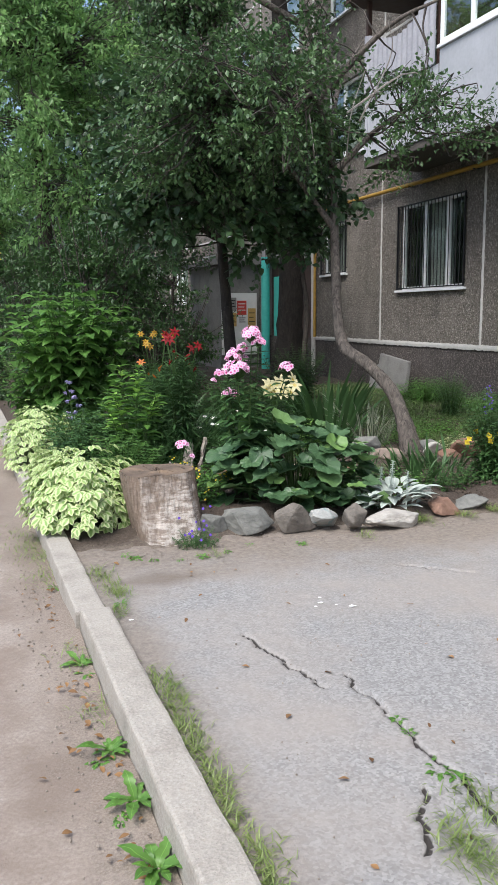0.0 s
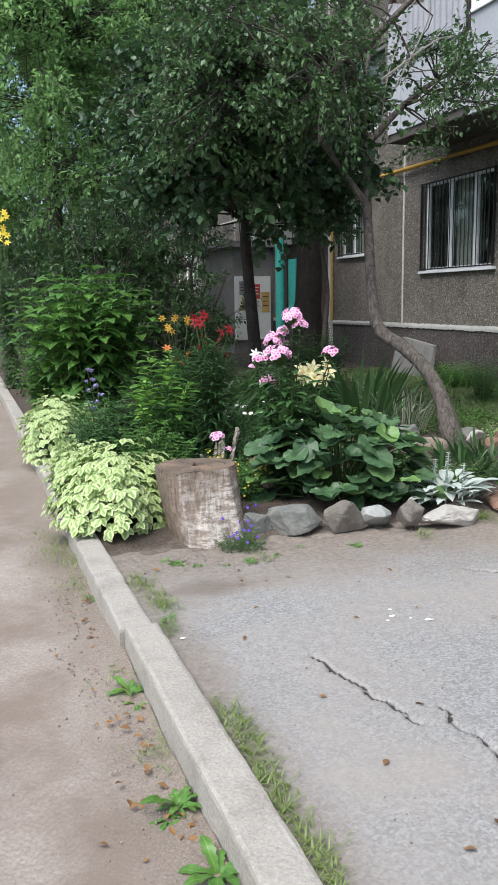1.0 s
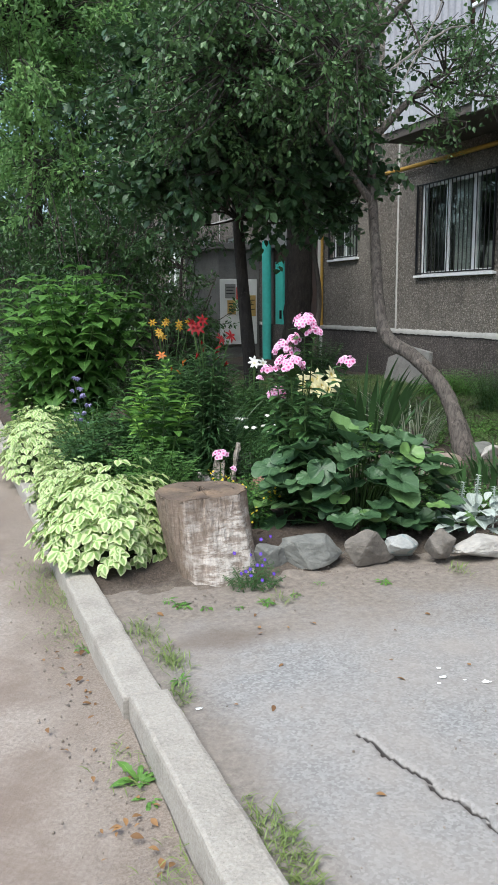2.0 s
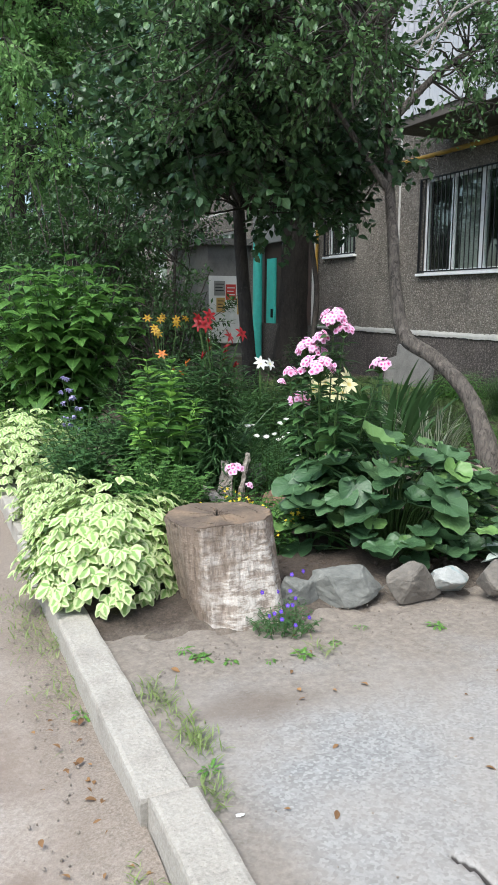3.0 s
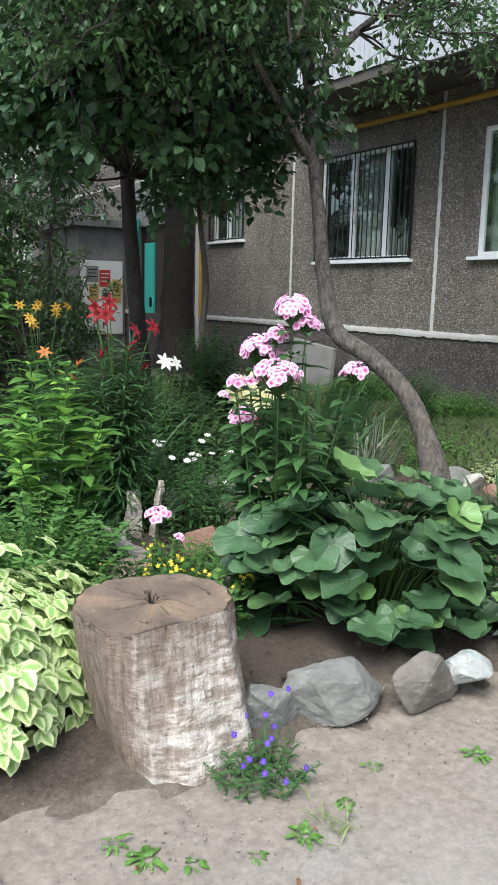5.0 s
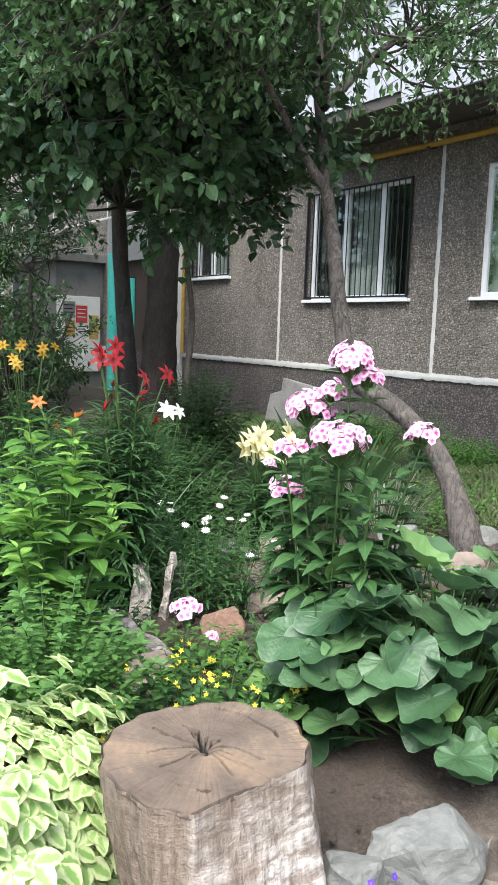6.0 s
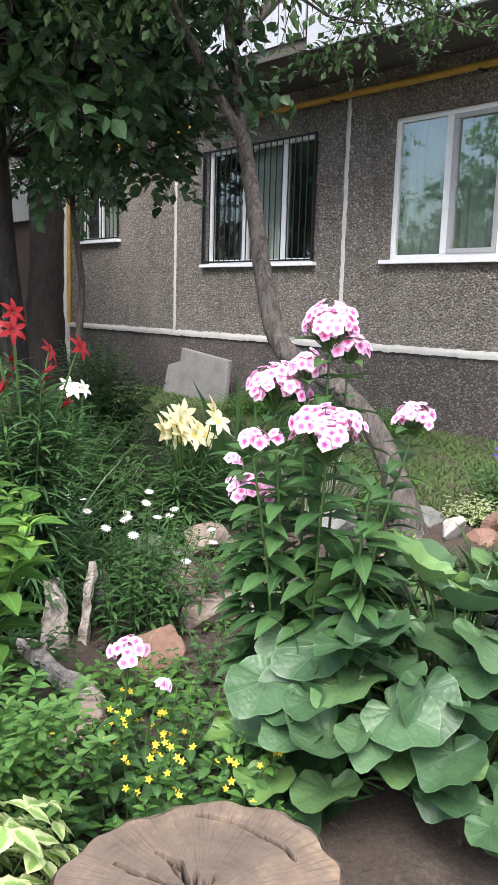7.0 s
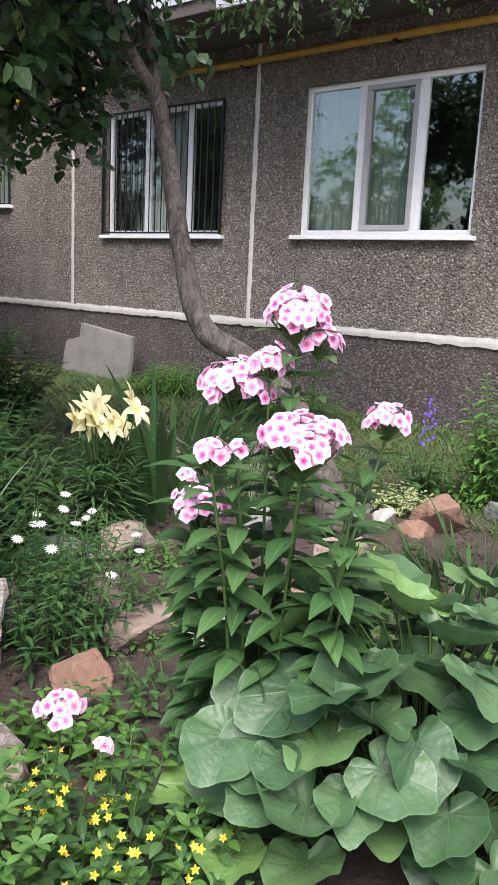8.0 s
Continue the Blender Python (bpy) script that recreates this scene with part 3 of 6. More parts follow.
def wall_panel(y0, y1, z0, z1, hole):
    g = 0.012
    y0, y1, z0, z1 = y0 + g, y1 - g, z0 + g, z1 - g
    if hole is None:
        return boxes(((FX, y0, z0), (FX + 0.32, y1, z1)))
    return ring(FX, FX + 0.32, (y0, y1, z0, z1), hole)


def window_unit(a, b, c, d, mullions, grille, curtain_backing, sash=None):
    """A window in the hole y a..b, z c..d, set 9 cm deep."""
    x = FX + 0.06
    w = 0.055
    bm = ring(x, x + 0.06, (a, b, c, d), (a + w, b - w, c + w, d - w))
    bmesh.ops.bevel(bm, geom=list(bm.edges), offset=0.005, segments=2, affect="EDGES", profile=0.6)
    win = part("window", bm, WHITE, building, "white plastic window frame")
    for m in mullions:
        part("mullion", boxes(((x + 0.002, m - 0.045, c + w), (x + 0.058, m + 0.045, d - w)), bevel=0.005), WHITE, win)
    cuts = [a + w] + [v for m in mullions for v in (m - 0.045, m + 0.045)] + [b - w]
    for i in range(0, len(cuts), 2):
        p, q = cuts[i], cuts[i + 1]
        if sash == i // 2:
            part("sash", boxes(((x - 0.012, p, c + w), (x + 0.05, q, c + w + 0.05)), ((x - 0.012, p, d - w - 0.05), (x + 0.05, q, d - w)), ((x - 0.012, p, c + w + 0.05), (x + 0.05, p + 0.05, d - w - 0.05)), ((x - 0.012, q - 0.05, c + w + 0.05), (x + 0.05, q, d - w - 0.05)), bevel=0.004), GREYFRAME, win, "grey insect screen frame")
        pane = part("pane", boxes(((x + 0.028, p + 0.002, c + w + 0.002), (x + 0.034, q - 0.002, d - w - 0.002))), GLASS, win)
        pane.visible_shadow = False
    part("sill", boxes(((FX - 0.07, a - 0.06, c - 0.045), (FX + 0.055, b + 0.06, c - 0.004)), bevel=0.006), WHITE, win)
    if grille:
        bar = np_mesh("bar", *tube([(0, 0, c + 0.02), (0, 0, d - 0.02)], [0.008, 0.008], 6))
        count = int((b - a) / 0.105)
        for i in range(count + 1):
            o = part("bar", bar, BLACK, win)
            o.location = (FX - 0.035, a + (b - a) * i / count, 0)
        for zz in (c + 0.015, d - 0.03):
            part("grille_rail", boxes(((FX - 0.045, a - 0.02, zz), (FX - 0.028, b + 0.02, zz + 0.022))), BLACK, win)
        for yy in (a - 0.03, b + 0.01):
            part("grille_post", boxes(((FX - 0.05, yy, c + 0.01), (FX - 0.024, yy + 0.024, d - 0.005))), BLACK, win)
            for zz in (c + 0.1, d - 0.12):
                part("grille_hook", boxes(((FX - 0.026, yy + 0.004, zz), (FX + 0.004, yy + 0.02, zz + 0.016))), BLACK, win)
    if curtain_backing:
        n = 60
        ys2 = np.linspace(curtain_backing[0], curtain_backing[1], n)
        xx = x + 0.16 + 0.018 * np.sin(ys2 * 55) + 0.01 * np.sin(ys2 * 23)
        Vc = np.array([(xx[i], ys2[i], z) for i in range(n) for z in (c - 0.1, d + 0.1)])
        Fc = np.array([(2 * i, 2 * i + 2, 2 * i + 3, 2 * i + 1) for i in range(n - 1)])
        part("curtain_backing", np_mesh("curtain_backing", Vc, Fc, smooth=True), curtain_backing[2], win)
    return win


def seam(points, width, seed):
    g = np.random.default_rng(seed)
    P = np.asarray(points, float)
    n = max(6, int(np.linalg.norm(P[1] - P[0]) / 0.06))
    t = np.linspace(0, 1, n)[:, None]
    line = P[0] + (P[1] - P[0]) * t
    d = (P[1] - P[0]) / np.linalg.norm(P[1] - P[0])
    side = np.cross(d, (1, 0, 0))
    w1, w2 = width / 2 * (1 + 0.13 * g.normal(0, 1, (n, 1))), width / 2 * (1 + 0.13 * g.normal(0, 1, (n, 1)))
    out = np.array([[-0.007, 0, 0]])
    A, B = line + side * w1, line - side * w2
    V = np.concatenate([A, A * 0.6 + B * 0.4 + out, A * 0.4 + B * 0.6 + out * 1.1, B], 1).reshape(-1, 3)
    F = np.array([(i * 4 + c, i * 4 + c + 1, i * 4 + c + 5, i * 4 + c + 4) for i in range(n - 1) for c in range(3)])
    return np_mesh("seam", V, F, smooth=True)


WINDOWS = {5: (8.13, 10.12), 6: (11.24, 13.28), 7: (15.45, 16.6)}
for s in range(5):
    z0 = H1 + s * STOREY
    for i in range(len(EDGES) - 1):
        e0, e1 = EDGES[i], EDGES[i + 1]
        c0 = (e0 + e1) / 2
        if s == 0 and i == 8:
            continue
        if s == 0 and i in WINDOWS:
            a, b = WINDOWS[i]
            c, d = (2.3, 3.36) if i == 7 else (1.88, 3.37)
        elif s == 0 and i == 9:
            a, b, c, d = 23.9, 24.9, 2.05, 3.2
            a, b = e0 + 1.2, e0 + 2.7
        else:
            a, b, c, d = c0 - 0.85, c0 + 0.85, z0 + 0.93, z0 + 2.4
        part("wall_panel", wall_panel(e0, e1, z0, z0 + STOREY, (a, b, c, d)), PANEL, building)
        near = s < 3 and 4 <= i <= 11
        if s == 0 and i == 5:
            window_unit(a, b, c, d, [8.76, 9.43], False, (8.9, 10.1, CURTAIN), 1)
        elif s == 0 and i == 6:
            # The middle pane's sky reflection is a pale sheet set behind it.
            window_unit(a, b, c, d, [11.84, 12.56], True, (11.9, 12.6, PALE_BACKING))
        elif s == 0 and i == 7:
            window_unit(a, b, c, d, [16.1], True, (15.5, 16.2, PALE_BACKING))
        else:
            window_unit(a, b, c, d, [c0 + 0.15] if near else [], False, (a + 0.1, b - 0.4, PALE_BACKING) if near else None)
        if s < 4:
            part("seam", seam([(FX, e0, z0), (FX, e1, z0)], 0.085 if s == 0 else 0.05, 100 * s + i), SEAM, building)
            part("seam", seam([(FX, e1, z0), (FX, e1, z0 + STOREY)], 0.06, 500 + 100 * s + i), SEAM, building)
for i in range(len(EDGES) - 1):
    part("plinth", boxes(((FX + 0.02, EDGES[i], -0.3), (FX + 0.34, EDGES[i + 1], H1 - 0.004))), PLINTH, building)
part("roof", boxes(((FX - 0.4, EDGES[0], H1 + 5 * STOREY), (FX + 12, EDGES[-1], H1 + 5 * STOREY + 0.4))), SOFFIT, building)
part("back_wall", boxes(((FX + 11.6, EDGES[0], -0.3), (FX + 12, EDGES[-1], H1 + 5 * STOREY))), PANEL, building)
part("end_wall", boxes(((FX + 0.36, EDGES[0], -0.3), (FX + 11.6, EDGES[0] + 0.3, H1 + 5 * STOREY)), ((FX + 0.36, EDGES[-1] - 0.3, -0.3), (FX + 11.6, EDGES[-1], H1 + 5 * STOREY))), PANEL, building)
for s in range(5):
    part("room_floor", boxes(((FX + 0.33, EDGES[0] + 0.3, H1 + s * STOREY - 0.1), (FX + 11.6, EDGES[-1] - 0.3, H1 + s * STOREY + 0.1))), ROOM, building)
for s in range(2):
    for i in range(4, 10):
        part("room_wall", boxes(((FX + 0.33, EDGES[i] - 0.06, H1 + s * STOREY + 0.1), (FX + 3.5, EDGES[i] + 0.06, H1 + s * STOREY + STOREY - 0.1))), ROOM, building)
    part("room_wall", boxes(((FX + 3.5, EDGES[4], H1 + s * STOREY + 0.1), (FX + 3.6, EDGES[10], H1 + s * STOREY + STOREY - 0.1))), ROOM, building)

# entrance bay
y0 = EDGES[8]
y1 = EDGES[9]
part("entrance_wall", boxes(((FX, y1 - 0.5, 0.0), (FX + 0.32, y1, H1 + STOREY)), ((FX + 0.9, y0, -0.2), (FX + 1.1, y1 - 0.5, H1 + STOREY)), ((FX, y0, 2.75), (FX + 0.32, y1 - 0.5, H1 + STOREY))), SLAB, building)
part("entrance_infill", boxes(((FX + 0.1, y0, 0.0), (FX + 0.2, 19.2, 2.75)), ((FX + 0.1, 19.68, 0.0), (FX + 0.2, y1 - 0.5, 2.75)), ((FX + 0.1, 19.2, 2.42), (FX + 0.2, 19.68, 2.75))), BROWN, building)
part("entrance_step", boxes(((FX - 1.3, 17.3, -0.2), (FX + 0.9, 20.6, 0.02))), SLAB, building)
door = part("door", boxes(((FX + 0.04, 19.22, 0.02), (FX + 0.1, 19.66, 2.4)), bevel=0.01), TEAL, building, "teal painted metal entrance door")
part("door_handle", boxes(((FX - 0.01, 19.27, 1.05), (FX + 0.038, 19.31, 1.25)), bevel=0.005), BLACK, door)
part("door_post", np_mesh("door_post", *tube([(FX - 0.15, 19.75, 0), (FX - 0.15, 19.75, 2.9)], [0.11, 0.11], 16), smooth=True), TEAL, building, "round teal painted entrance post")
part("side_trim", boxes(((FX - 0.03, 17.02, 0.0), (FX + 0.05, 17.14, 3.6))), SEAM, building)
pipe_v = part("gas_riser", np_mesh("gas_riser", *tube([(FX - 0.06, 16.9, 0.95), (FX - 0.06, 16.9, 3.72)], [0.032, 0.032], 10), smooth=True), YELLOW, building)
V, F = tube(smooth_line([(FX - 0.09, yy, 3.68 + 0.004 * math.sin(yy)) for yy in np.linspace(3.5, 16.9, 18)], 60), [0.036], 12)
pipe = part("gas_pipe", np_mesh("gas_pipe", V, F, smooth=True), YELLOW, building, "yellow painted gas pipe along the wall")
for yy in np.arange(5.2, 16.5, 1.9):
    part("pipe_bracket", boxes(((FX - 0.13, yy, 3.635), (FX + 0.02, yy + 0.03, 3.65))), BLACK, pipe)

# porch with the notice board on its side
part("porch", boxes(((6.75, 20.62, -0.1), (FX - 0.002, 23.5, 2.75)), ((6.6, 20.45, 2.75), (FX - 0.002, 23.6, 2.9))), OLD_SLAB, building, "grey rendered entrance porch")
board = thing("notice_board", (6.76, 20.58, 0), "white notice board with red and ochre posters on the porch", "notice board")
part("panel", boxes(((0.0, -0.03, 0.4), (0.98, 0.03, 2.02)), bevel=0.01), PAPER, board)
for a, b, c, d, m in ((0.42, 0.68, 1.45, 1.82, RED), (0.72, 0.94, 1.1, 1.62, OCHRE), (0.18, 0.4, 1.15, 1.5, OCHRE), (0.44, 0.68, 1.18, 1.42, PAPER), (0.12, 0.4, 1.55, 1.9, SLAB)):
    post = part("poster", boxes(((a, -0.04, c), (b, -0.031, d))), m, board)
    for k in range(3):
        zz = d - (d - c) * (0.25 + 0.22 * k)
        part("text_bar", boxes(((a + 0.03, -0.045, zz), (b - 0.03 - 0.03 * (k % 2), -0.041, zz + 0.02))), PAPER if m is RED else BLACK, post)

# balconies
def balcony(z, full):
    x0, x1, yr, yl = 6.7, FX - 0.01, 6.2, 12.65
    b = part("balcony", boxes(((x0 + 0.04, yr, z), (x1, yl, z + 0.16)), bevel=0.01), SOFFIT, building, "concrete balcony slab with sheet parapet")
    part("parapet", boxes(((x0, yr, z - 0.02), (x0 + 0.04, 10.36, z + 1.24)), bevel=0.006), SHEET, b, "flat pale painted parapet sheet")
    part("parapet_rail", boxes(((x0 - 0.04, yr, z + 1.245), (x0 + 0.1, 10.38, z + 1.29)), bevel=0.005), WHITE, b)
    rails = [((x0, yr, z + 1.3), (x0 + 0.06, 10.36, z + 1.36)), ((x0, yr, z + 2.5), (x0 + 0.06, 10.36, z + 2.56))]
    posts = [10.33 - 0.72 * k for k in range(6)]
    for p in posts:
        rails.append(((x0 + 0.003, p - 0.035, z + 1.36), (x0 + 0.057, p + 0.035, z + 2.5)))
    part("glazing_frame", boxes(*rails, bevel=0.005), WHITE, b)
    for p, q in zip(posts[1:], posts[:-1]):
        o = part("pane", boxes(((x0 + 0.025, p + 0.036, z + 1.362), (x0 + 0.03, q - 0.036, z + 2.498))), GLASS, b)
        o.visible_shadow = False
    part("end_wall", boxes(((x0 + 0.06, 10.33, z + 0.16), (x1, 10.37, z + 2.56))), BROWN, b)
    slat = bpy.data.meshes.new("slat")
    bm = boxes(((x0 + 0.01, 0, z + 0.12), (x0 + 0.025, 0.09, z + 1.06)))
    bm.to_mesh(slat)
    bm.free()
    for k in range(22):
        o = part("slat", slat, SHEET, b)
        o.location = (0.004 * (k % 3), 10.4 + 0.1 * k, 0)
    n = 70
    yy = np.linspace(10.42, 12.55, n)
    xx = x0 - 0.02 + 0.018 * np.sin(yy * 42)
    sag = z + 2.05 - 0.28 * np.abs(np.sin((yy - 10.42) / 2.13 * math.pi)) ** 1.5
    V = np.array([(xx[i], yy[i], zz) for i in range(n) for zz in (z + 1.08, (z + 1.1 + sag[i]) / 2, sag[i])])
    F = np.array([(i * 3 + c, i * 3 + 3 + c, i * 3 + 4 + c, i * 3 + 1 + c) for i in range(n - 1) for c in (0, 1)])
    part("hung_sheet", np_mesh("hung_sheet", V, F, smooth=True), RAG, b, "sagging corrugated grey sheet")
    part("rail", boxes(((x0 + 0.03, 10.4, z + 1.04), (x0 + 0.07, 12.6, z + 1.08)), ((x0 + 0.07, 12.58, z + 0.16), (x1, 12.62, z + 1.08))), BROWN, b)
    for p in (10.42, 12.55):
        part("post", boxes(((x0 + 0.03, p, z + 0.16), (x0 + 0.1, p + 0.07, z + 2.6))), BROWN, b)
    part("canopy", boxes(((x0 - 0.25, 10.2, z + 2.6), (x1, 12.9, z + 2.66))), BROWN, b)


balcony(3.87, True)
balcony(3.87 + STOREY + 0.12, True)

# broken slab beside the leaning one
slab = thing("concrete_slab", (7.5, 13.5, -0.03), "brownish broken concrete slab against the plinth", "slab")
bm = boxes(((-0.05, -0.26, 0), (0.05, 0.26, 0.64)), bevel=0.02)
for v in bm.verts:
    v.co.z -= 0.14 * (v.co.y > 0.1) * (v.co.z > 0.4)
    v.co.x += 0.22 * v.co.z
part("plate", bm, OLD_SLAB, slab)

# leaning concrete slab at the plinth
slab = thing("concrete_slab", (7.45, 12.85, -0.03), "grey concrete slab leaning against the plinth", "slab")
bm = boxes(((-0.04, -0.5, 0), (0.04, 0.52, 0.76)), bevel=0.02)
for v in bm.verts:
    v.co.z -= 0.1 * (v.co.y < -0.2) * (v.co.z > 0.4)
    v.co.x += 0.12 * v.co.z
part("plate", bm, OLD_SLAB, slab)


# ---- stump ----
def make_stump():
    st = thing("tree_stump", (1.3, 5.165, 0.0), "weathered tree stump with cracked cut top and chopped pale side", "stump")
    seg, rings = 180, 26
    ang = np.arange(seg) * 2 * math.pi / seg

    def outline(a):
        r = 0.246 + 0.012 * np.sin(2 * a + 0.6) + 0.008 * np.sin(3 * a + 1.0) + 0.003 * np.sin(9 * a) + 0.004 * np.sin(17 * a + 2)
        # flattened front face, looking to -y and a little to +x
        front = np.cos(a - (-math.pi / 2 + 0.12))
        flat = 0.185 / np.maximum(front, 0.2)
        return np.where((front > 0.62), np.minimum(r, flat), r)

    def cracks(X, Y):
        d = np.zeros_like(X)
        lines = [([(0.0, 0.02), (-0.05, 0.12), (-0.06, 0.15)], 0.006), ([(0.0, 0.02), (0.02, 0.09), (0.01, 0.13)], 0.005), ([(0, 0.02), (-0.08, 0.06), (-0.12, 0.06)], 0.004),
                 ([(0, 0.02), (0.06, -0.03), (0.09, -0.1)], 0.004), ([(0.13, 0.17), (0.17, 0.1), (0.19, 0.0), (0.18, -0.03)], 0.007), ([(0, 0.02), (0.02, -0.06), (0.05, -0.12)], 0.0035), ([(-0.13, -0.1), (-0.09, -0.16)], 0.004)]
        for pts, w in lines:
            d = np.maximum(d, np.clip(1.4 - near_line(X, Y, pts) / (w * 0.48), 0, 1))
        for pts, w in splits:
            d = np.maximum(d, 0.8 * np.clip(1.4 - near_line(X, Y, pts) / w, 0, 1))
        return np.maximum(d, np.clip(1.5 - np.hypot(X, Y - 0.02) / 0.012, 0, 1))

    splits = []
    for k in range(11):
        a0, ln = k * 0.571 + rnd.uniform(-0.35, 0.35), rnd.uniform(0.03, 0.15)
        splits.append(([(0.012 * math.cos(a0), 0.02 + 0.012 * math.sin(a0)), (0.5 * ln * math.cos(a0 + 0.08), 0.02 + 0.5 * ln * math.sin(a0 + 0.08)), (ln * math.cos(a0), 0.02 + ln * math.sin(a0))], 0.0022))

    H = 0.43
    hs = np.linspace(0, 1, rings)
    V = []
    R0 = outline(ang)
    for h in hs:
        flare = 1 + (0.15 * np.clip(np.cos(ang + 0.8), 0, 1) - 0.27 * np.clip(-np.cos(ang), 0, 1)) * (1 - h) ** 1.3
        ridge = 1 + (0.035 * np.sin(7 * ang + 1.3) + 0.02 * np.sin(13 * ang)) * (1 - h) ** 1.3
        groove = sum(0.028 * np.exp(-((ang - c0 - 0.03 * np.sin(h * 7)) / 0.028) ** 2) * (h > lo) for c0, lo in ((2 * math.pi - 1.85, 0.45), (2 * math.pi - 1.25, 0.5), (2 * math.pi - 2.3, 0.1), (2 * math.pi - 0.7, 0.2), (3.4, 0.2)))
        jag = 1 - groove + 0.008 * np.sin(ang * 31 + 9 * h) * np.sin(h * 23) + 0.006 * rng.normal(0, 1, seg) * (0 < h < 1)
        r = R0 * flare * ridge * jag
        dep = 0.1 * np.maximum(0, np.cos(ang + math.pi / 2)) * (1 - h) ** 1.2
        V.append(np.stack([r * np.cos(ang) + 0.02 * (1 - h), r * np.sin(ang) - dep, np.full(seg, h * H - 0.03 * (h == 0))], 1))
    V = np.concatenate(V)
    i, j = np.meshgrid(np.arange(rings - 1), np.arange(seg), indexing="ij")
    a, b = i * seg + j, i * seg + (j + 1) % seg
    part("side", np_mesh("side", V, np.stack([a, b, b + seg, a + seg], -1).reshape(-1, 4), smooth=True), STUMP_SIDE, st, "chopped pale weathered wood")
    nr = 70
    V = []
    for q in np.linspace(0.0, 1, nr):
        r = R0 * np.sqrt(q + 1e-4) * 0.999
        x, yy = r * np.cos(ang), r * np.sin(ang)
        V.append(np.stack([x, yy, -0.03 * cracks(x, yy) + 0.004 * np.sin(x * 21) * np.sin(yy * 17 + 1) - 0.012 * (q > 0.97) - 0.03 * np.clip((-yy - 0.15) / 0.1, 0, 1) * np.clip((x + 0.02) / 0.1, 0, 1)], 1))
    V = np.concatenate(V)
    i, j = np.meshgrid(np.arange(nr - 1), np.arange(seg), indexing="ij")
    a, b = i * seg + j, i * seg + (j + 1) % seg
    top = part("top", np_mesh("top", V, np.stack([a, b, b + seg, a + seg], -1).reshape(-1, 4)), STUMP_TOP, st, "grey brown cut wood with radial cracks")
    top.location = (0, 0, H + 0.003)
    return st


make_stump()


# ---- rocks ----
def rock_mesh(size, seed, rough=0.05):
    """A broken stone: the hull of a few points, its edges knocked off and its faces pitted."""
    g = np.random.default_rng(seed + 40)
    P = g.normal(0, 1, (15, 3))
    P /= np.abs(P).max(1)[:, None] ** 0.75 * np.linalg.norm(P, axis=1)[:, None] ** 0.25
    P[:, :2] *= 1 - 0.22 * np.clip(P[:, 2:3], 0, 1)
    bm = bmesh.new()
    for p in P:
        bm.verts.new(p)
    hull = bmesh.ops.convex_hull(bm, input=bm.verts)
    bmesh.ops.delete(bm, geom=list({v for v in hull["geom_interior"] if isinstance(v, bmesh.types.BMVert)}), context="VERTS")
    bmesh.ops.bevel(bm, geom=list(bm.edges), offset=0.06, segments=1, affect="EDGES")
    bmesh.ops.triangulate(bm, faces=bm.faces)
    for _ in range(3):
        bmesh.ops.subdivide_edges(bm, edges=[e for e in bm.edges if e.calc_length() > 0.15], cuts=1)
        bmesh.ops.triangulate(bm, faces=bm.faces)
    V = np.array([v.co for v in bm.verts])
    lo, hi = V.min(0), V.max(0)
    for v in bm.verts:
        c = Vector([2 * (v.co[i] - lo[i]) / (hi[i] - lo[i]) - 1 for i in range(3)])
        k = noise.noise(c * 2.2 + Vector((seed, 0, 0))) * rough + noise.noise(c * 6 + Vector((0, seed, 0))) * rough * 0.7 + noise.noise(c * 17 + Vector((0, seed, 3))) * rough * 0.3
        c = c * (1 + k)
        v.co = (c.x * size[0] / 2, c.y * size[1] / 2, (c.z + 1) * size[2] / 2)
    bmesh.ops.recalc_face_normals(bm, faces=bm.faces)
    return bm


def rock(at, size, mat, seed, rz=0.0, label="rough grey field stone", tilt=0.0, group="stones of the bed"):
    me = bpy.data.meshes.new("stone")
    bm = rock_mesh(size, seed)
    bm.to_mesh(me)
    bm.free()
    me.materials.append(mat)
    me.polygons.foreach_set("use_smooth", np.full(len(me.polygons), False))
    ob = new("stone", me)
    ob.matrix_world = pose(at[0], at[1], at[2] - 0.015, tilt, 0, rz)
    return tagged(ob, label, "stone", group)


FRONT = [((1.64, 5.03, 0), (0.2, 0.16, 0.15), ROCK_SLATE, 1, 10, "grey slate stone edging the bed"), ((1.9, 4.98, 0), (0.4, 0.2, 0.17), ROCK_SLATE, 2, -4, "flat grey green slate stone edging the bed"),
         ((2.19, 4.9, 0), (0.33, 0.18, 0.21), ROCK_DARK, 3, 12, "dark brown pointed stone edging the bed"), ((2.4, 4.87, 0), (0.23, 0.17, 0.15), ROCK_TEAL, 4, 0, "stone with flaked teal paint"),
         ((2.58, 4.77, 0), (0.2, 0.16, 0.19), ROCK_DARK, 5, 20, "upright brown stone edging the bed"), ((2.86, 4.74, 0), (0.44, 0.2, 0.13), ROCK_WHITE, 6, 6, "white limestone block edging the bed"),
         ((3.4, 4.93, 0), (0.24, 0.18, 0.13), ROCK_RUST, 7, 0, "rusty brown stone edging the bed"), ((3.66, 4.97, 0), (0.3, 0.2, 0.12), ROCK_SLATE, 8, 12, "pale grey stone edging the bed"), ((3.28, 5.15, 0), (0.18, 0.14, 0.12), ROCK_PINK, 9, 30, "pinkish stone edging the bed"),
         ((3.42, 5.22, 0.06), (0.14, 0.11, 0.1), ROCK_SLATE, 10, 30, "small grey stone on the bed edge")]
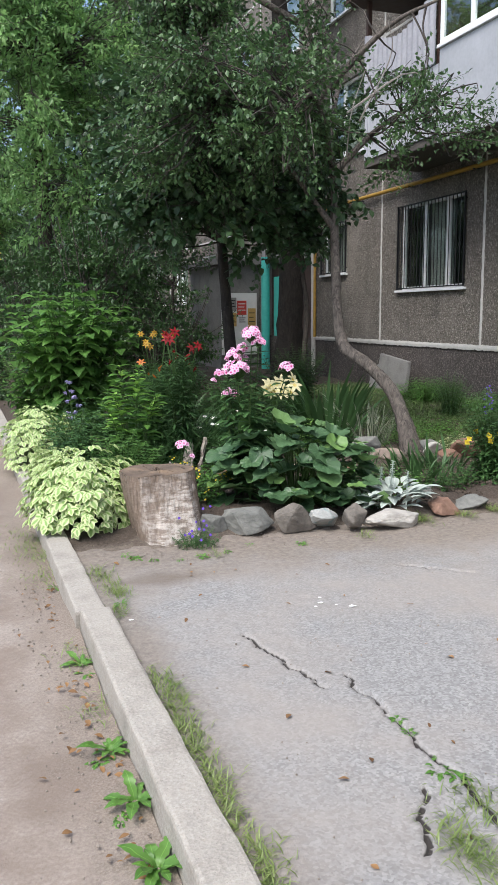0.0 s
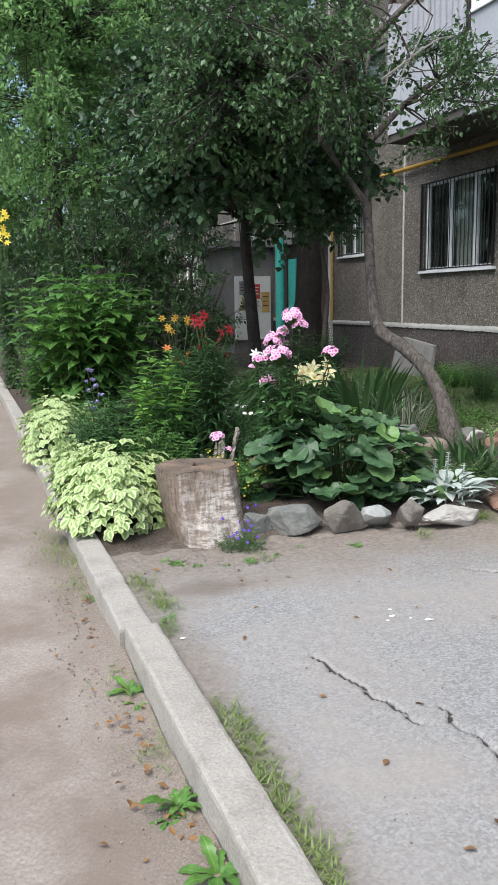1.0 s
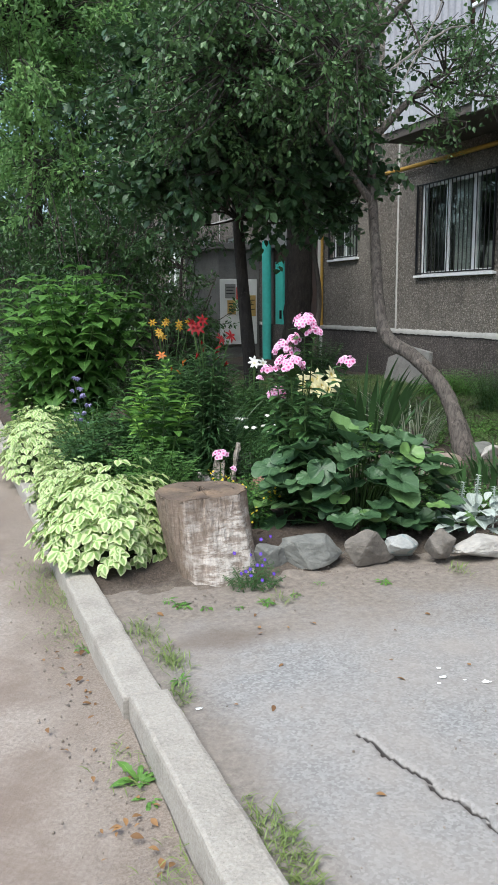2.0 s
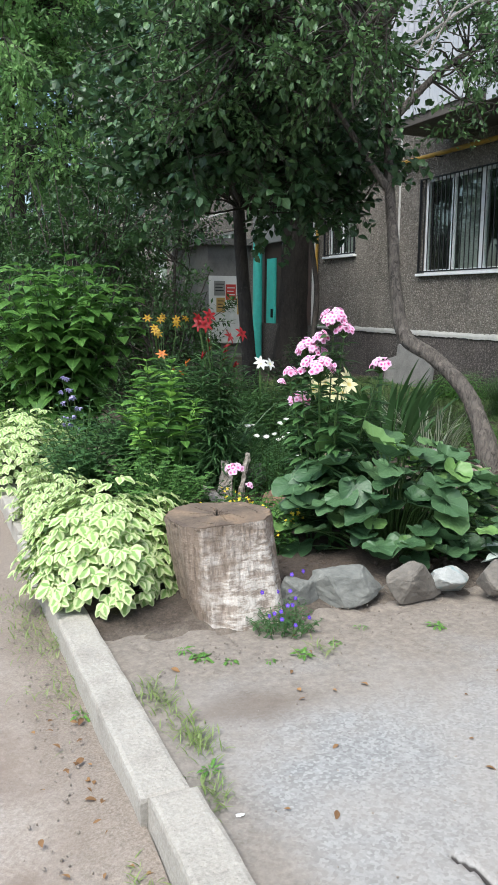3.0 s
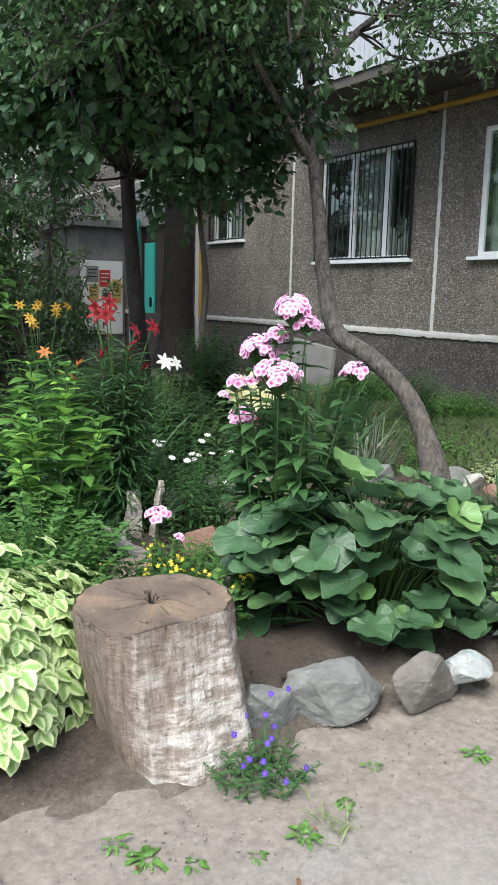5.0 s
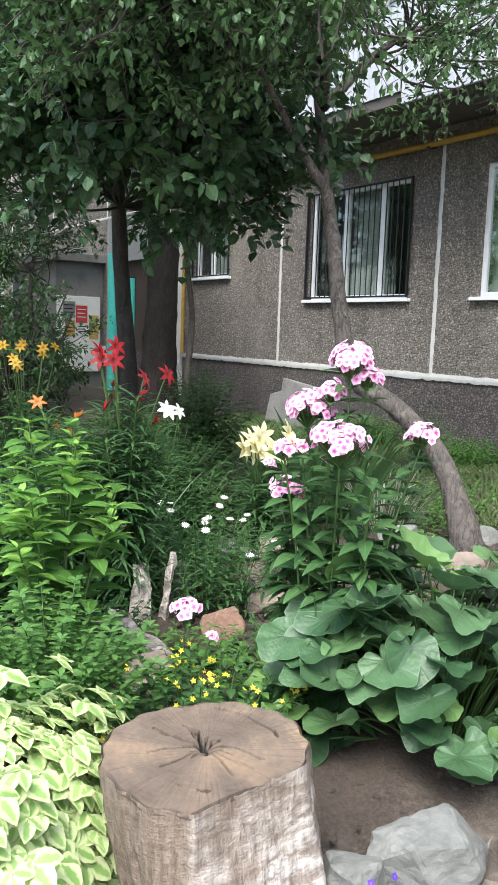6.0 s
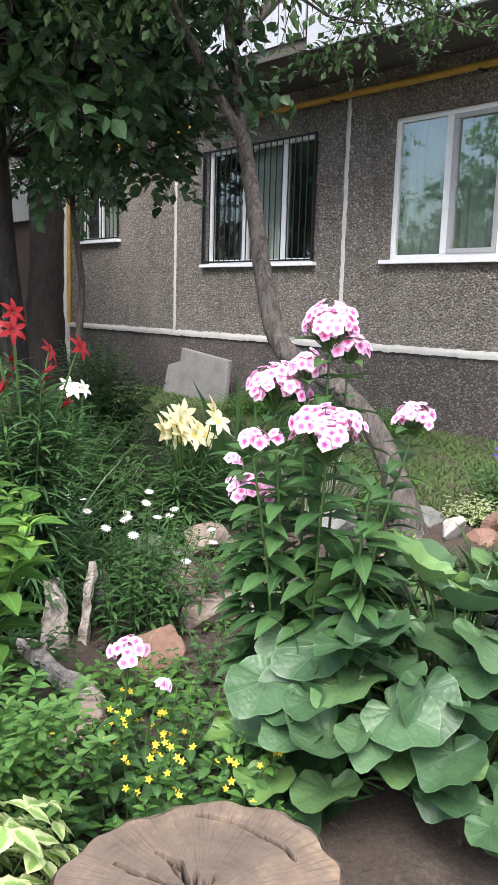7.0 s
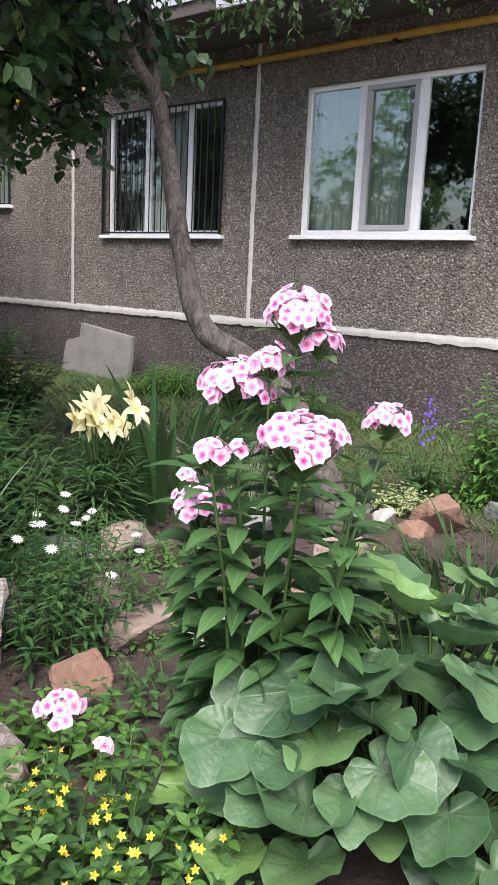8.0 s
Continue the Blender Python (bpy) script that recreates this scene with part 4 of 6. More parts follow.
for at, size, m, sd, rz, lab in FRONT:
    rock(at, size, m, sd, rz, lab)
INNER = [((3.21, 7.48, 0.05), (0.28, 0.2, 0.18), ROCK_PINK, 21, 15), ((2.95, 7.62, 0.05), (0.42, 0.22, 0.14), ROCK_SLATE, 22, 160), ((2.69, 7.03, 0.05), (0.3, 0.22, 0.17), ROCK_PINK, 23, 40), ((2.67, 6.76, 0.05), (0.36, 0.2, 0.12), ROCK_PINK, 24, -12),
         ((2.8, 6.55, 0.05), (0.28, 0.2, 0.15), ROCK_WHITE, 25, 20), ((2.25, 6.6, 0.05), (0.22, 0.2, 0.13), ROCK_RUST, 26, 60), ((4.0, 7.3, 0.05), (0.34, 0.2, 0.18), ROCK_SLATE, 27, 10), ((4.5, 6.85, 0.03), (0.2, 0.15, 0.18), ROCK_WHITE, 28, 0),
         ((4.62, 6.7, 0.03), (0.22, 0.18, 0.12), ROCK_RUST, 29, 0), ((4.84, 6.68, 0.03), (0.46, 0.28, 0.22), ROCK_RUST, 30, 12), ((3.95, 6.75, 0.03), (0.36, 0.2, 0.16), ROCK_PINK, 31, 8), ((1.74, 6.3, 0.04), (0.24, 0.16, 0.14), ROCK_PINK, 32, 0),
         ((2.05, 7.35, 0.04), (0.22, 0.16, 0.22), ROCK_SLATE, 33, 0), ((4.7, 7.2, 0.02), (0.3, 0.2, 0.15), ROCK_SLATE, 34, 0), ((5.25, 6.45, 0.02), (0.34, 0.22, 0.16), ROCK_SLATE, 35, 40), ((3.3, 6.55, 0.02), (0.4, 0.26, 0.1), ROCK_RUST, 36, 40), ((2.35, 7.15, 0.05), (0.3, 0.16, 0.2), ROCK_SLATE, 37, 40)]
for at, size, m, sd, rz in INNER:
    lab = {ROCK_PINK: "pinkish rough stone in the flower bed", ROCK_SLATE: "grey slate stone in the flower bed", ROCK_WHITE: "white limestone in the flower bed", ROCK_RUST: "rusty brown stone in the flower bed"}[m]
    rock(at, size, m, sd, rz, lab)
for a, b, w, h in (((1.84, 6.36, 0.09), (1.82, 6.82, 0.15), 0.075, 0.05), ((1.97, 6.86, 0.0), (2.04, 6.98, 0.3), 0.12, 0.06), ((2.08, 6.86, 0.0), (2.17, 6.92, 0.36), 0.045, 0.035)):
    A, B = Vector(a), Vector(b)
    L = (B - A).length
    bm = boxes(((-w / 2, 0, -h / 2), (w / 2, L, h / 2)))
    bmesh.ops.subdivide_edges(bm, edges=bm.edges, cuts=8, use_grid_fill=True)
    for v in bm.verts:
        v.co.x *= 1 - 0.45 * v.co.y / L
        v.co += 0.022 * noise.noise_vector(v.co * 11 + A * 9) + 0.012 * noise.noise_vector(v.co * 31 + A * 9)
    me = bpy.data.meshes.new("rotten_board")
    bm.to_mesh(me)
    bm.free()
    me.materials.append(PLANK)
    ob = new("rotten_board", me)
    ob.matrix_world = Matrix.Translation(A) @ (B - A).to_track_quat("Y", "Z").to_matrix().to_4x4()
    tagged(ob, "pale rotten piece of wood stuck in the bed", "board", "rotten boards")


# ---- plants ----
def stem_line(base, tip, bend=0.15, n=8):
    b, t = np.asarray(base, float), np.asarray(tip, float)
    mid = (b + t) / 2 + np.append((t - b)[:2] * -bend, 0.1 * np.linalg.norm(t - b))
    return smooth_line([b, mid, t], n)


def leafy_stems(stems, tpl, size, gap, start=0.15, whorl=2, rise=0.25, taper=0.5, jitter=0.25, droop_low=0.35, twist=math.pi / 2):
    """Leaves in pairs or whorls up each stem: poses."""
    P, D, U, S = [], [], [], []
    for line in stems:
        L = np.linalg.norm(np.diff(line, axis=0), axis=1).sum()
        k = max(2, int(L * (1 - start) / gap))
        phase = rnd.uniform(0, 6.28)
        for i in range(k + 1):
            f = start + (1 - start) * i / k
            t = f * (len(line) - 1)
            a = int(min(t, len(line) - 2))
            p = line[a] + (line[a + 1] - line[a]) * (t - a)
            s = size * (1 - taper * max(0.0, f - 0.45) / 0.55) * rnd.uniform(0.8, 1.15)
            for w in range(whorl):
                an = phase + twist * i + 2 * math.pi * w / whorl + rnd.uniform(-jitter, jitter)
                up = rise * rnd.uniform(0.5, 1.5) + 0.9 * max(0, f - 0.8) - droop_low * (1 - f) * rnd.uniform(0.3, 1.2)
                P.append(p)
                D.append((math.cos(an), math.sin(an), up))
                U.append((rnd.uniform(-jitter, jitter), rnd.uniform(-jitter, jitter), 1))
                S.append(s)
    return frames(P, D, U, S)


def bunch(center, count, height, radius, lean=0.5, low=0.75):
    out = []
    for i in range(count):
        a = i * 2.4 + rnd.uniform(-0.3, 0.3)
        r = radius * math.sqrt((i + 0.4) / count)
        h = height * rnd.uniform(low, 1) * (1 - 0.25 * (r / max(radius, 0.01)) ** 2)
        b = (center[0] + lean * 0.5 * r * math.cos(a), center[1] + lean * 0.5 * r * math.sin(a), center[2])
        out.append(stem_line(b, (center[0] + r * math.cos(a), center[1] + r * math.sin(a), center[2] + h)))
    return out


def foliage(parent, tpl, M, mat, name="foliage", label=""):
    V, F, UV = spread(tpl, M)
    return tagged(part(name, np_mesh(name, V, F, UV, smooth=True), mat, parent, label), kind="stuff")


def leafy_plant(name, label, category, center, count, height, radius, tpl, size, gap, mat, tip_mat=None, stem_r=0.005, group="", **kw):
    pl = thing(name, center, label, category, group)
    stems = bunch((0, 0, -0.03), count, height, radius, kw.pop("lean", 0.5), kw.pop("low", 0.75))
    for s in stems:
        part("stem", np_mesh("stem", *tube(s, [stem_r, stem_r * 0.5], 5), smooth=True), L_STEM, pl)
    foliage(pl, tpl, leafy_stems(stems, tpl, size, gap, **kw), mat)
    if tip_mat:
        tops = [s[-3:] for s in stems]
        M = leafy_stems(tops, tpl, size * 0.75, 0.032, 0.2, 2, 0.7, 0.6)
        foliage(pl, tpl, M, tip_mat, "young_growth", "yellow green young leaf tips")
    return pl, stems


LANCE = leaf(0.3, 5, 0.35, 0.28, 0.4)
OVAL = leaf(0.5, 5, 0.3, 0.3, 0.45)
ROUND = leaf(0.72, 4, 0.2, 0.2, 0.45)
NARROW = leaf(0.1, 4, 0.3, 0.35, 0.4)
SMALL = leaf(0.6, 2, 0.25, 0.2, 0.45, 0.7)
SMALL_OVAL = leaf_cheap(0.45)


def petal_ring(count, length, width, cup=0.3, droop=0.2, rows=3, tilt=0.0, blunt=0.6, peak=0.62):
    """A flower of petals round the z axis: V, F, UV."""
    tpl = leaf(width / length, rows, 0.15, droop, peak, blunt)
    a = np.arange(count) * 2 * math.pi / count + tilt
    D = np.stack([np.cos(a), np.sin(a), np.full(count, cup)], 1)
    return spread(tpl, frames(np.zeros((count, 3)), D, np.tile((0, 0, 1.0), (count, 1)), length))


def put_flowers(parent, tpl, mat, places, normals, sizes, name="flower", label=""):
    me = np_mesh(name, *tpl, smooth=True)
    me.materials.append(mat)
    N = np.asarray(normals, float)
    side = np.cross(N, unit(len(N)))
    M = frames(places, side, N, sizes)
    for m in matrices(M):
        ob = new(name, me)
        ob.parent = parent
        ob.matrix_local = m
        if label:
            tagged(ob, label)


FLORET = petal_ring(5, 1.0, 0.95, 0.02, 0.02, 3, blunt=0.4, peak=0.66)


def phlox_head(parent, at, radius, count, up=(0, 0, 1), flat=0.6):
    at, up = np.asarray(at, float), np.asarray(up, float)
    P, N = [], []
    for layer, share in ((1.0, 0.95), (0.72, 0.55)):
        many = max(2, int(count * share))
        for i in range(many):
            z = 1 - 1.02 * (i + 0.5) / many
            r = math.sqrt(max(0, 1 - z * z))
            a = i * 2.39996 + rnd.uniform(-0.2, 0.2) + layer * 3
            n = np.array([r * math.cos(a), r * math.sin(a), z * 1.1]) + np.array([-0.12, -0.12, 0.12])
            P.append(at + np.array([r * math.cos(a), r * math.sin(a), z * flat]) * radius * layer * rnd.uniform(0.85, 1.1) + np.array([0, 0, radius * 0.22 * math.sin(3 * a + at[0] * 40)]))
            N.append(n / np.linalg.norm(n) + np.array([rnd.uniform(-0.4, 0.3), rnd.uniform(-0.45, 0.25), rnd.uniform(-0.15, 0.25)]))
    base = at - up * radius * 0.9
    stalks = join([tube([base, base * 0.4 + np.asarray(p) * 0.6 - up * 0.005, p], [0.0022, 0.0012], 4) for p in P])
    head = part("flower_head", np_mesh("flower_head", *stalks), L_STEM, parent, "domed cluster of pink phlox florets")
    put_flowers(head, FLORET, F_PHLOX, P, N, [0.0192 * rnd.uniform(0.85, 1.15) for _ in P], "floret")


# pink phlox
ph = thing("pink_phlox", (0, 0, 0), "tall pink phlox with magenta eyes in flower", "flower")
HEADS = [((2.2, 5.76, 1.3), 0.07, 58, 0.95), ((2.25, 5.735, 1.255), 0.05, 26, 0.7), ((2.13, 5.78, 1.2), 0.045, 20, 0.8), ((2.1, 5.86, 1.14), 0.075, 46, 0.75), ((2.03, 5.6, 1.06), 0.088, 58, 0.55), ((1.94, 5.77, 1.02), 0.034, 13, 0.9), ((1.99, 5.74, 1.03), 0.016, 4, 0.9), ((2.44, 5.65, 1.06), 0.055, 22, 0.6), ((2.08, 5.93, 0.84), 0.065, 30, 0.75), ((1.91, 5.81, 0.97), 0.014, 3, 0.9), ((2.17, 5.83, 1.12), 0.03, 8, 0.8)]
stems = [stem_line((2.16 + (h[0][0] - 2.16) * 0.4, 5.78 + (h[0][1] - 5.78) * 0.4, 0.0), (h[0][0], h[0][1], h[0][2] - 0.04), 0.1, 10) for h in HEADS[:9]]
stems += [stem_line((2.2 + 0.15 * math.cos(i * 2.1), 5.75 + 0.15 * math.sin(i * 2.1), 0), (2.22 + 0.26 * math.cos(i * 2.1), 5.75 + 0.26 * math.sin(i * 2.1), 0.6 + 0.11 * (i % 4))) for i in range(12)]
for s in stems:
    part("stem", np_mesh("stem", *tube(s, [0.0055, 0.0035], 6), smooth=True), L_STEM, ph)
PHLOX_LEAF = leaf(0.37, 6, 0.3, 0.3, 0.42)
foliage(ph, PHLOX_LEAF, leafy_stems(stems, PHLOX_LEAF, 0.155, 0.058, 0.15, 2, 0.22, 0.3), L_PHLOX)
for at, r, c, fl in HEADS:
    phlox_head(ph, at, r, c, flat=fl)
ph2 = thing("pink_phlox", (0, 0, 0), "short pink phlox sprig among yellow flowers", "flower")
stems = [stem_line((1.68, 5.98, 0), (1.69, 5.95, 0.44), 0.1), stem_line((1.72, 5.95, 0), (1.74, 5.88, 0.37), 0.1)]
for s in stems:
    part("stem", np_mesh("stem", *tube(s, [0.004, 0.003], 6), smooth=True), L_STEM, ph2)
foliage(ph2, LANCE, leafy_stems(stems, LANCE, 0.08, 0.05, 0.3), L_PHLOX)
phlox_head(ph2, (1.69, 5.95, 0.46), 0.05, 18)
phlox_head(ph2, (1.745, 5.875, 0.385), 0.014, 3)


# big heart-leaved plant
def heart_leaf(seed):
    g = np.random.default_rng(seed)
    seg, rings = 48, 8
    a = np.linspace(-math.pi, math.pi, seg, endpoint=False)
    # outline about the leaf stalk's joint; a = 0 is the tip
    notch = np.exp(-((np.abs(a) - math.pi) / 0.34) ** 2)
    R = 0.36 + 0.3 * np.cos(a / 2) ** 2 - 0.31 * notch + 0.13 * np.exp(-(a / 0.24) ** 2) + 0.014 * np.sin(5 * a + g.uniform(0, 6)) + 0.008 * np.sin(9 * a + g.uniform(0, 6))
    V, UV = [(0, 0, -0.05)], [(0.5, 0.0)]
    ph1, cup = g.uniform(0, 6.28), g.uniform(0.05, 0.4)
    for k in range(1, rings + 1):
        f = k / rings
        x, yv = R * f * np.sin(a), R * f * np.cos(a)
        z = cup * f * f * 0.7 - 0.12 * np.clip(yv, 0, None) ** 2 + 0.05 * f * f * np.sin(3 * a + ph1) + 0.03 * f ** 3 * np.sin(7 * a + 2 * ph1) + 0.05 * np.abs(x) - 0.05 + 0.012 * np.cos(14 * a) * f
        V += list(zip(x, yv, z))
        UV += list(zip(0.5 + a / (2 * math.pi), np.full(seg, f)))
    F = []
    for k in range(rings - 1):
        for j in range(seg):
            p, q = 1 + k * seg + j, 1 + k * seg + (j + 1) % seg
            F.append((p, q, q + seg, p + seg))
    for j in range(0, seg, 2):
        F.append((0, 1 + (j + 2) % seg, 1 + j + 1, 1 + j))
    return np.array(V, float), np.array(F), np.array(UV, float)


def make_heart_mat(name, dark, light, young):
    n = Nodes(name)
    v = n.coords()
    oi = n.add("ObjectInfo").outputs["Random"]
    u = n.sep(n.add("UVMap").outputs["UV"])
    fine = n.noise(v, 30.0, 4.0)
    big = n.noise(v, 3.0, 3.0)
    col = n.ramp(n.math("ADD", n.math("MULTIPLY", oi, 0.6), n.math("MULTIPLY", big, 0.4)), [(0.15, dark), (0.75, light)])
    col = n.mix(n.grey(oi, 0.78, 1.0, 0.0, 0.8), col, young)
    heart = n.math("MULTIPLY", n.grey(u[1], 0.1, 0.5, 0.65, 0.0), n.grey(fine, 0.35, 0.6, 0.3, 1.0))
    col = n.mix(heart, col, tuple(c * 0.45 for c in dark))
    col = n.mix(n.grey(u[1], 0.96, 1.0, 0.0, 0.5), col, tuple(min(1, c * 1.5) for c in light))
    ribs = n.math("ABSOLUTE", n.math("SINE", n.math("MULTIPLY", u[0], 9 * math.pi)))
    rib = n.math("MULTIPLY", n.grey(ribs, 0.0, 0.16, 1.0, 0.0), n.grey(u[1], 0.1, 1.0, 0.4, 0.12))
    col = n.mix(rib, col, tuple(min(1, c * 1.5 + 0.03) for c in light))
    net = n.add("TexVoronoi", Vector=v, Scale=11.0).outputs["Distance"]
    net = n.math("ADD", net, n.math("MULTIPLY", fine, 0.4))
    h = n.math("SUBTRACT", n.math("MULTIPLY", net, -0.8), n.math("MULTIPLY", rib, 1.6))
    return n.done(col, n.grey(fine, 0.3, 0.7, 0.38, 0.52), n.bump(h, 0.22, 0.01), translucent=0.2, spec=0.5)


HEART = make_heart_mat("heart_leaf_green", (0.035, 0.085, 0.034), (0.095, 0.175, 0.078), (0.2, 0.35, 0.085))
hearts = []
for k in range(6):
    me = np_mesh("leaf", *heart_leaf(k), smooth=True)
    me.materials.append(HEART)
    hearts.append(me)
hosta = thing("heart_leaved_plant", (2.44, 5.46, 0.0), "large clump of broad heart-shaped green leaves", "plant")
petioles = []
count = 108
for i in range(count + 46):
    outer = i < count
    f = (i + 0.5) / count if outer else (i - count + 0.5) / 34
    el = math.acos(1 - f * 1.05)
    a = i * 2.39996 + rnd.uniform(-0.25, 0.25)
    rr = rnd.uniform(0.88, 1.06) if outer else rnd.uniform(0.6, 0.8)
    px = 0.55 * rr * math.sin(el) * math.cos(a)
    py = 0.37 * rr * math.sin(el) * math.sin(a)
    pz = 0.12 + 0.5 * rr * max(0, math.cos(el)) ** 0.6 + rnd.uniform(-0.05, 0.06)
    py -= 0.26 * px
    if i >= count + 34:
        k = i - count - 34
        px, py, pz = -0.3 + 0.07 * k, -0.32 + 0.05 * math.sin(2.1 * k) - 0.012 * k, 0.2 + 0.06 * math.sin(3.3 * k)
        a, el = -1.9 + 0.1 * k, 1.2
    out = Vector((math.cos(a), math.sin(a), 0))
    lean = min(0.85, el * 0.5 + rnd.uniform(-0.25, 0.2))
    tip = out * math.cos(lean * 0.8) + Vector((0, 0, -math.sin(lean * 0.8) * 0.7 + 0.1)) + Vector((rnd.uniform(-0.7, 0.7), rnd.uniform(-0.7, 0.7), rnd.uniform(-0.25, 0.35)))
    nor = out * math.sin(lean) * 0.85 + Vector((rnd.uniform(-0.5, 0.5), rnd.uniform(-0.5, 0.5), math.cos(lean) + 0.7))
    s = rnd.uniform(0.135, 0.215) * (1 - 0.12 * f)
    M = frames([(px, py, pz)], [tip], [nor], [s])[0]
    ob = new("leaf", hearts[i % 6])
    ob.parent = hosta
    ob.matrix_local = Matrix(M.tolist())
    petioles.append(tube(smooth_line([(px * 0.15, py * 0.15, -0.02), (px * 0.6, py * 0.6, pz * 0.75), (px, py, pz - 0.012)], 6), [0.005, 0.0035], 5))
for pt in petioles:
    part("leaf_stalk", np_mesh("leaf_stalk", *pt, smooth=True), L_STEM, hosta)


# variegated ground cover
def variegated(center, rx, ry, h, n, size, label):
    pl = thing("variegated_plant", center, label, "plant", "variegated clumps")
    P, D, U, S = [], [], [], []
    tpl = leaf(0.7, 5, 0.2, 0.22, 0.42, 0.8, 0.12)
    stalks = []
    for i in range(n):
        f = (i + 0.5) / n
        z = 1 - f
        r = math.sqrt(max(0, 1 - z * z)) if z > 0 else 1
        a = i * 2.39996 + rnd.uniform(-0.3, 0.3)
        lump = 1 + 0.14 * math.sin(3 * a + 1) + 0.08 * math.sin(7 * a)
        k = rnd.uniform(0.82, 1.06) * lump
        p = np.array([rx * r * k * math.cos(a), ry * r * k * math.sin(a), 0.03 + h * z ** 0.75 * k])
        o = np.array([math.cos(a) * r, math.sin(a) * r, 0.0])
        nor = np.array([o[0] * 0.9, o[1] * 0.9, 0.5 + z]) + np.array([rnd.uniform(-0.3, 0.3), rnd.uniform(-0.3, 0.3), 0])
        fwd = o * 0.9 + np.array([rnd.uniform(-0.6, 0.6), rnd.uniform(-0.6, 0.6), -0.45 * (1 - z)])
        fwd /= np.linalg.norm(fwd) + 1e-6
        sd = np.cross(fwd, nor)
        sd /= np.linalg.norm(sd) + 1e-6
        s = size * rnd.uniform(0.75, 1.2)
        for ang, sc, off in ((0, 1.0, 0.12), (1.15, 0.85, 0.0), (-1.15, 0.85, 0.0)):
            d = fwd * math.cos(ang) + sd * math.sin(ang) + np.array([0, 0, -0.15])
            P.append(p + d * off * s)
            D.append(d)
            U.append(nor + sd * 0.25 * math.sin(ang))
            S.append(s * sc)
        if i % 3 == 0:
            stalks.append(tube([p * np.array([0.35, 0.35, 0]), p * np.array([0.75, 0.75, 0.7]), p], [0.003, 0.0015], 4))
    tagged(part("stalk_growth", np_mesh("stalk_growth", *join(stalks)), L_STEM, pl), kind="stuff")
    foliage(pl, tpl, frames(P, D, U, S), L_VARI)


variegated((0.86, 5.5, 0.02), 0.4, 0.34, 0.43, 800, 0.066, "cream-edged variegated clump hanging over the kerb")
variegated((0.8, 8.0, 0.0), 0.36, 0.5, 0.52, 620, 0.056, "smaller cream-edged variegated clump by the kerb")
variegated((0.8, 6.75, 0.0), 0.24, 0.42, 0.3, 330, 0.054, "low cream-edged variegated growth along the kerb")

# green bush with bright tips
leafy_plant("leafy_bush", "bushy green perennial with fresh yellow green tips", "plant", (1.4, 6.38, 0.02), 13, 1.1, 0.31, leaf(0.44, 6, 0.22, 0.3, 0.4), 0.165, 0.088, L_BRIGHT, L_TIP, 0.006, rise=0.3, taper=0.2, droop_low=0.1, low=0.82)
# feathery herb
pl, stems = leafy_plant("feathery_plant", "feathery bright green herb behind the stump", "plant", (1.2, 5.9, 0.02), 40, 0.66, 0.33, leaf(0.42, 4, 0.2, 0.25, 0.6), 0.05, 0.03, L_FEATHER, None, 0.004, whorl=5, rise=0.3, taper=0.15, low=0.6)
# tall large-leaved bush
leafy_plant("tall_leafy_bush", "tall bush with large dull green leaves", "bush", (1.35, 9.7, 0.0), 52, 2.0, 0.88, leaf(0.62, 6, 0.22, 0.4, 0.38), 0.23, 0.13, L_BRIGHT, None, 0.009, rise=0.12, taper=0.2)
leafy_plant("leafy_bush", "dark green perennial clump", "plant", (1.15, 7.6, 0.0), 22, 0.75, 0.42, LANCE, 0.15, 0.06, L_PHLOX, None, 0.005)
leafy_plant("leafy_bush", "dark green perennial clump under the tree", "plant", (2.75, 8.3, 0.0), 34, 0.85, 0.6, OVAL, 0.12, 0.06, L_DARK, None, 0.005)
leafy_plant("leafy_bush", "dark green perennial clump under the tree", "plant", (2.1, 8.9, 0.0), 34, 1.0, 0.7, OVAL, 0.12, 0.06, L_DARK, None, 0.005)
leafy_plant("leafy_bush", "green ferny clump by the kerb", "plant", (0.98, 8.6, 0.0), 30, 0.6, 0.42, NARROW, 0.2, 0.03, L_BRIGHT, None, 0.004)
# daisies bed
dz, stems = leafy_plant("daisy_plant", "white daisies on thin stems with narrow leaves", "flower", (2.42, 7.1, 0.03), 110, 0.54, 0.52, leaf(0.22, 4, 0.3, 0.3), 0.08, 0.03, L_PHLOX, None, 0.003, lean=1.5, low=0.5)
DAISY = petal_ring(12, 1.0, 0.34, 0.08, 0.1, 2, blunt=0.5)
tops = [s[-1] + np.array([0, 0, 0.09]) for s in stems[::5]]
put_flowers(dz, DAISY, F_WHITE, tops, [(rnd.uniform(-0.4, 0.1), rnd.uniform(-0.6, 0), 1) for _ in tops], 0.024, "daisy_head")
# yellow loosestrife patch
yl, stems = leafy_plant("yellow_flower_patch", "low leafy patch with small yellow flowers behind the stump", "flower", (1.66, 5.82, 0.0), 80, 0.4, 0.38, OVAL, 0.062, 0.04, L_PHLOX, L_BRIGHT, 0.003, lean=1.3, low=0.45)
YSTAR = petal_ring(5, 1.0, 0.55, 0.5, 0.1, 2)
tops = [s[-1] + np.array([rnd.uniform(-0.03, 0.03), rnd.uniform(-0.03, 0.03), rnd.uniform(-0.05, 0.06)]) for s in stems[::4] for _ in range(5)]
put_flowers(yl, YSTAR, F_YELLOW, tops, [(rnd.uniform(-0.8, 0.5), rnd.uniform(-0.8, 0), 0.6) for _ in tops], 0.0115, "flower")
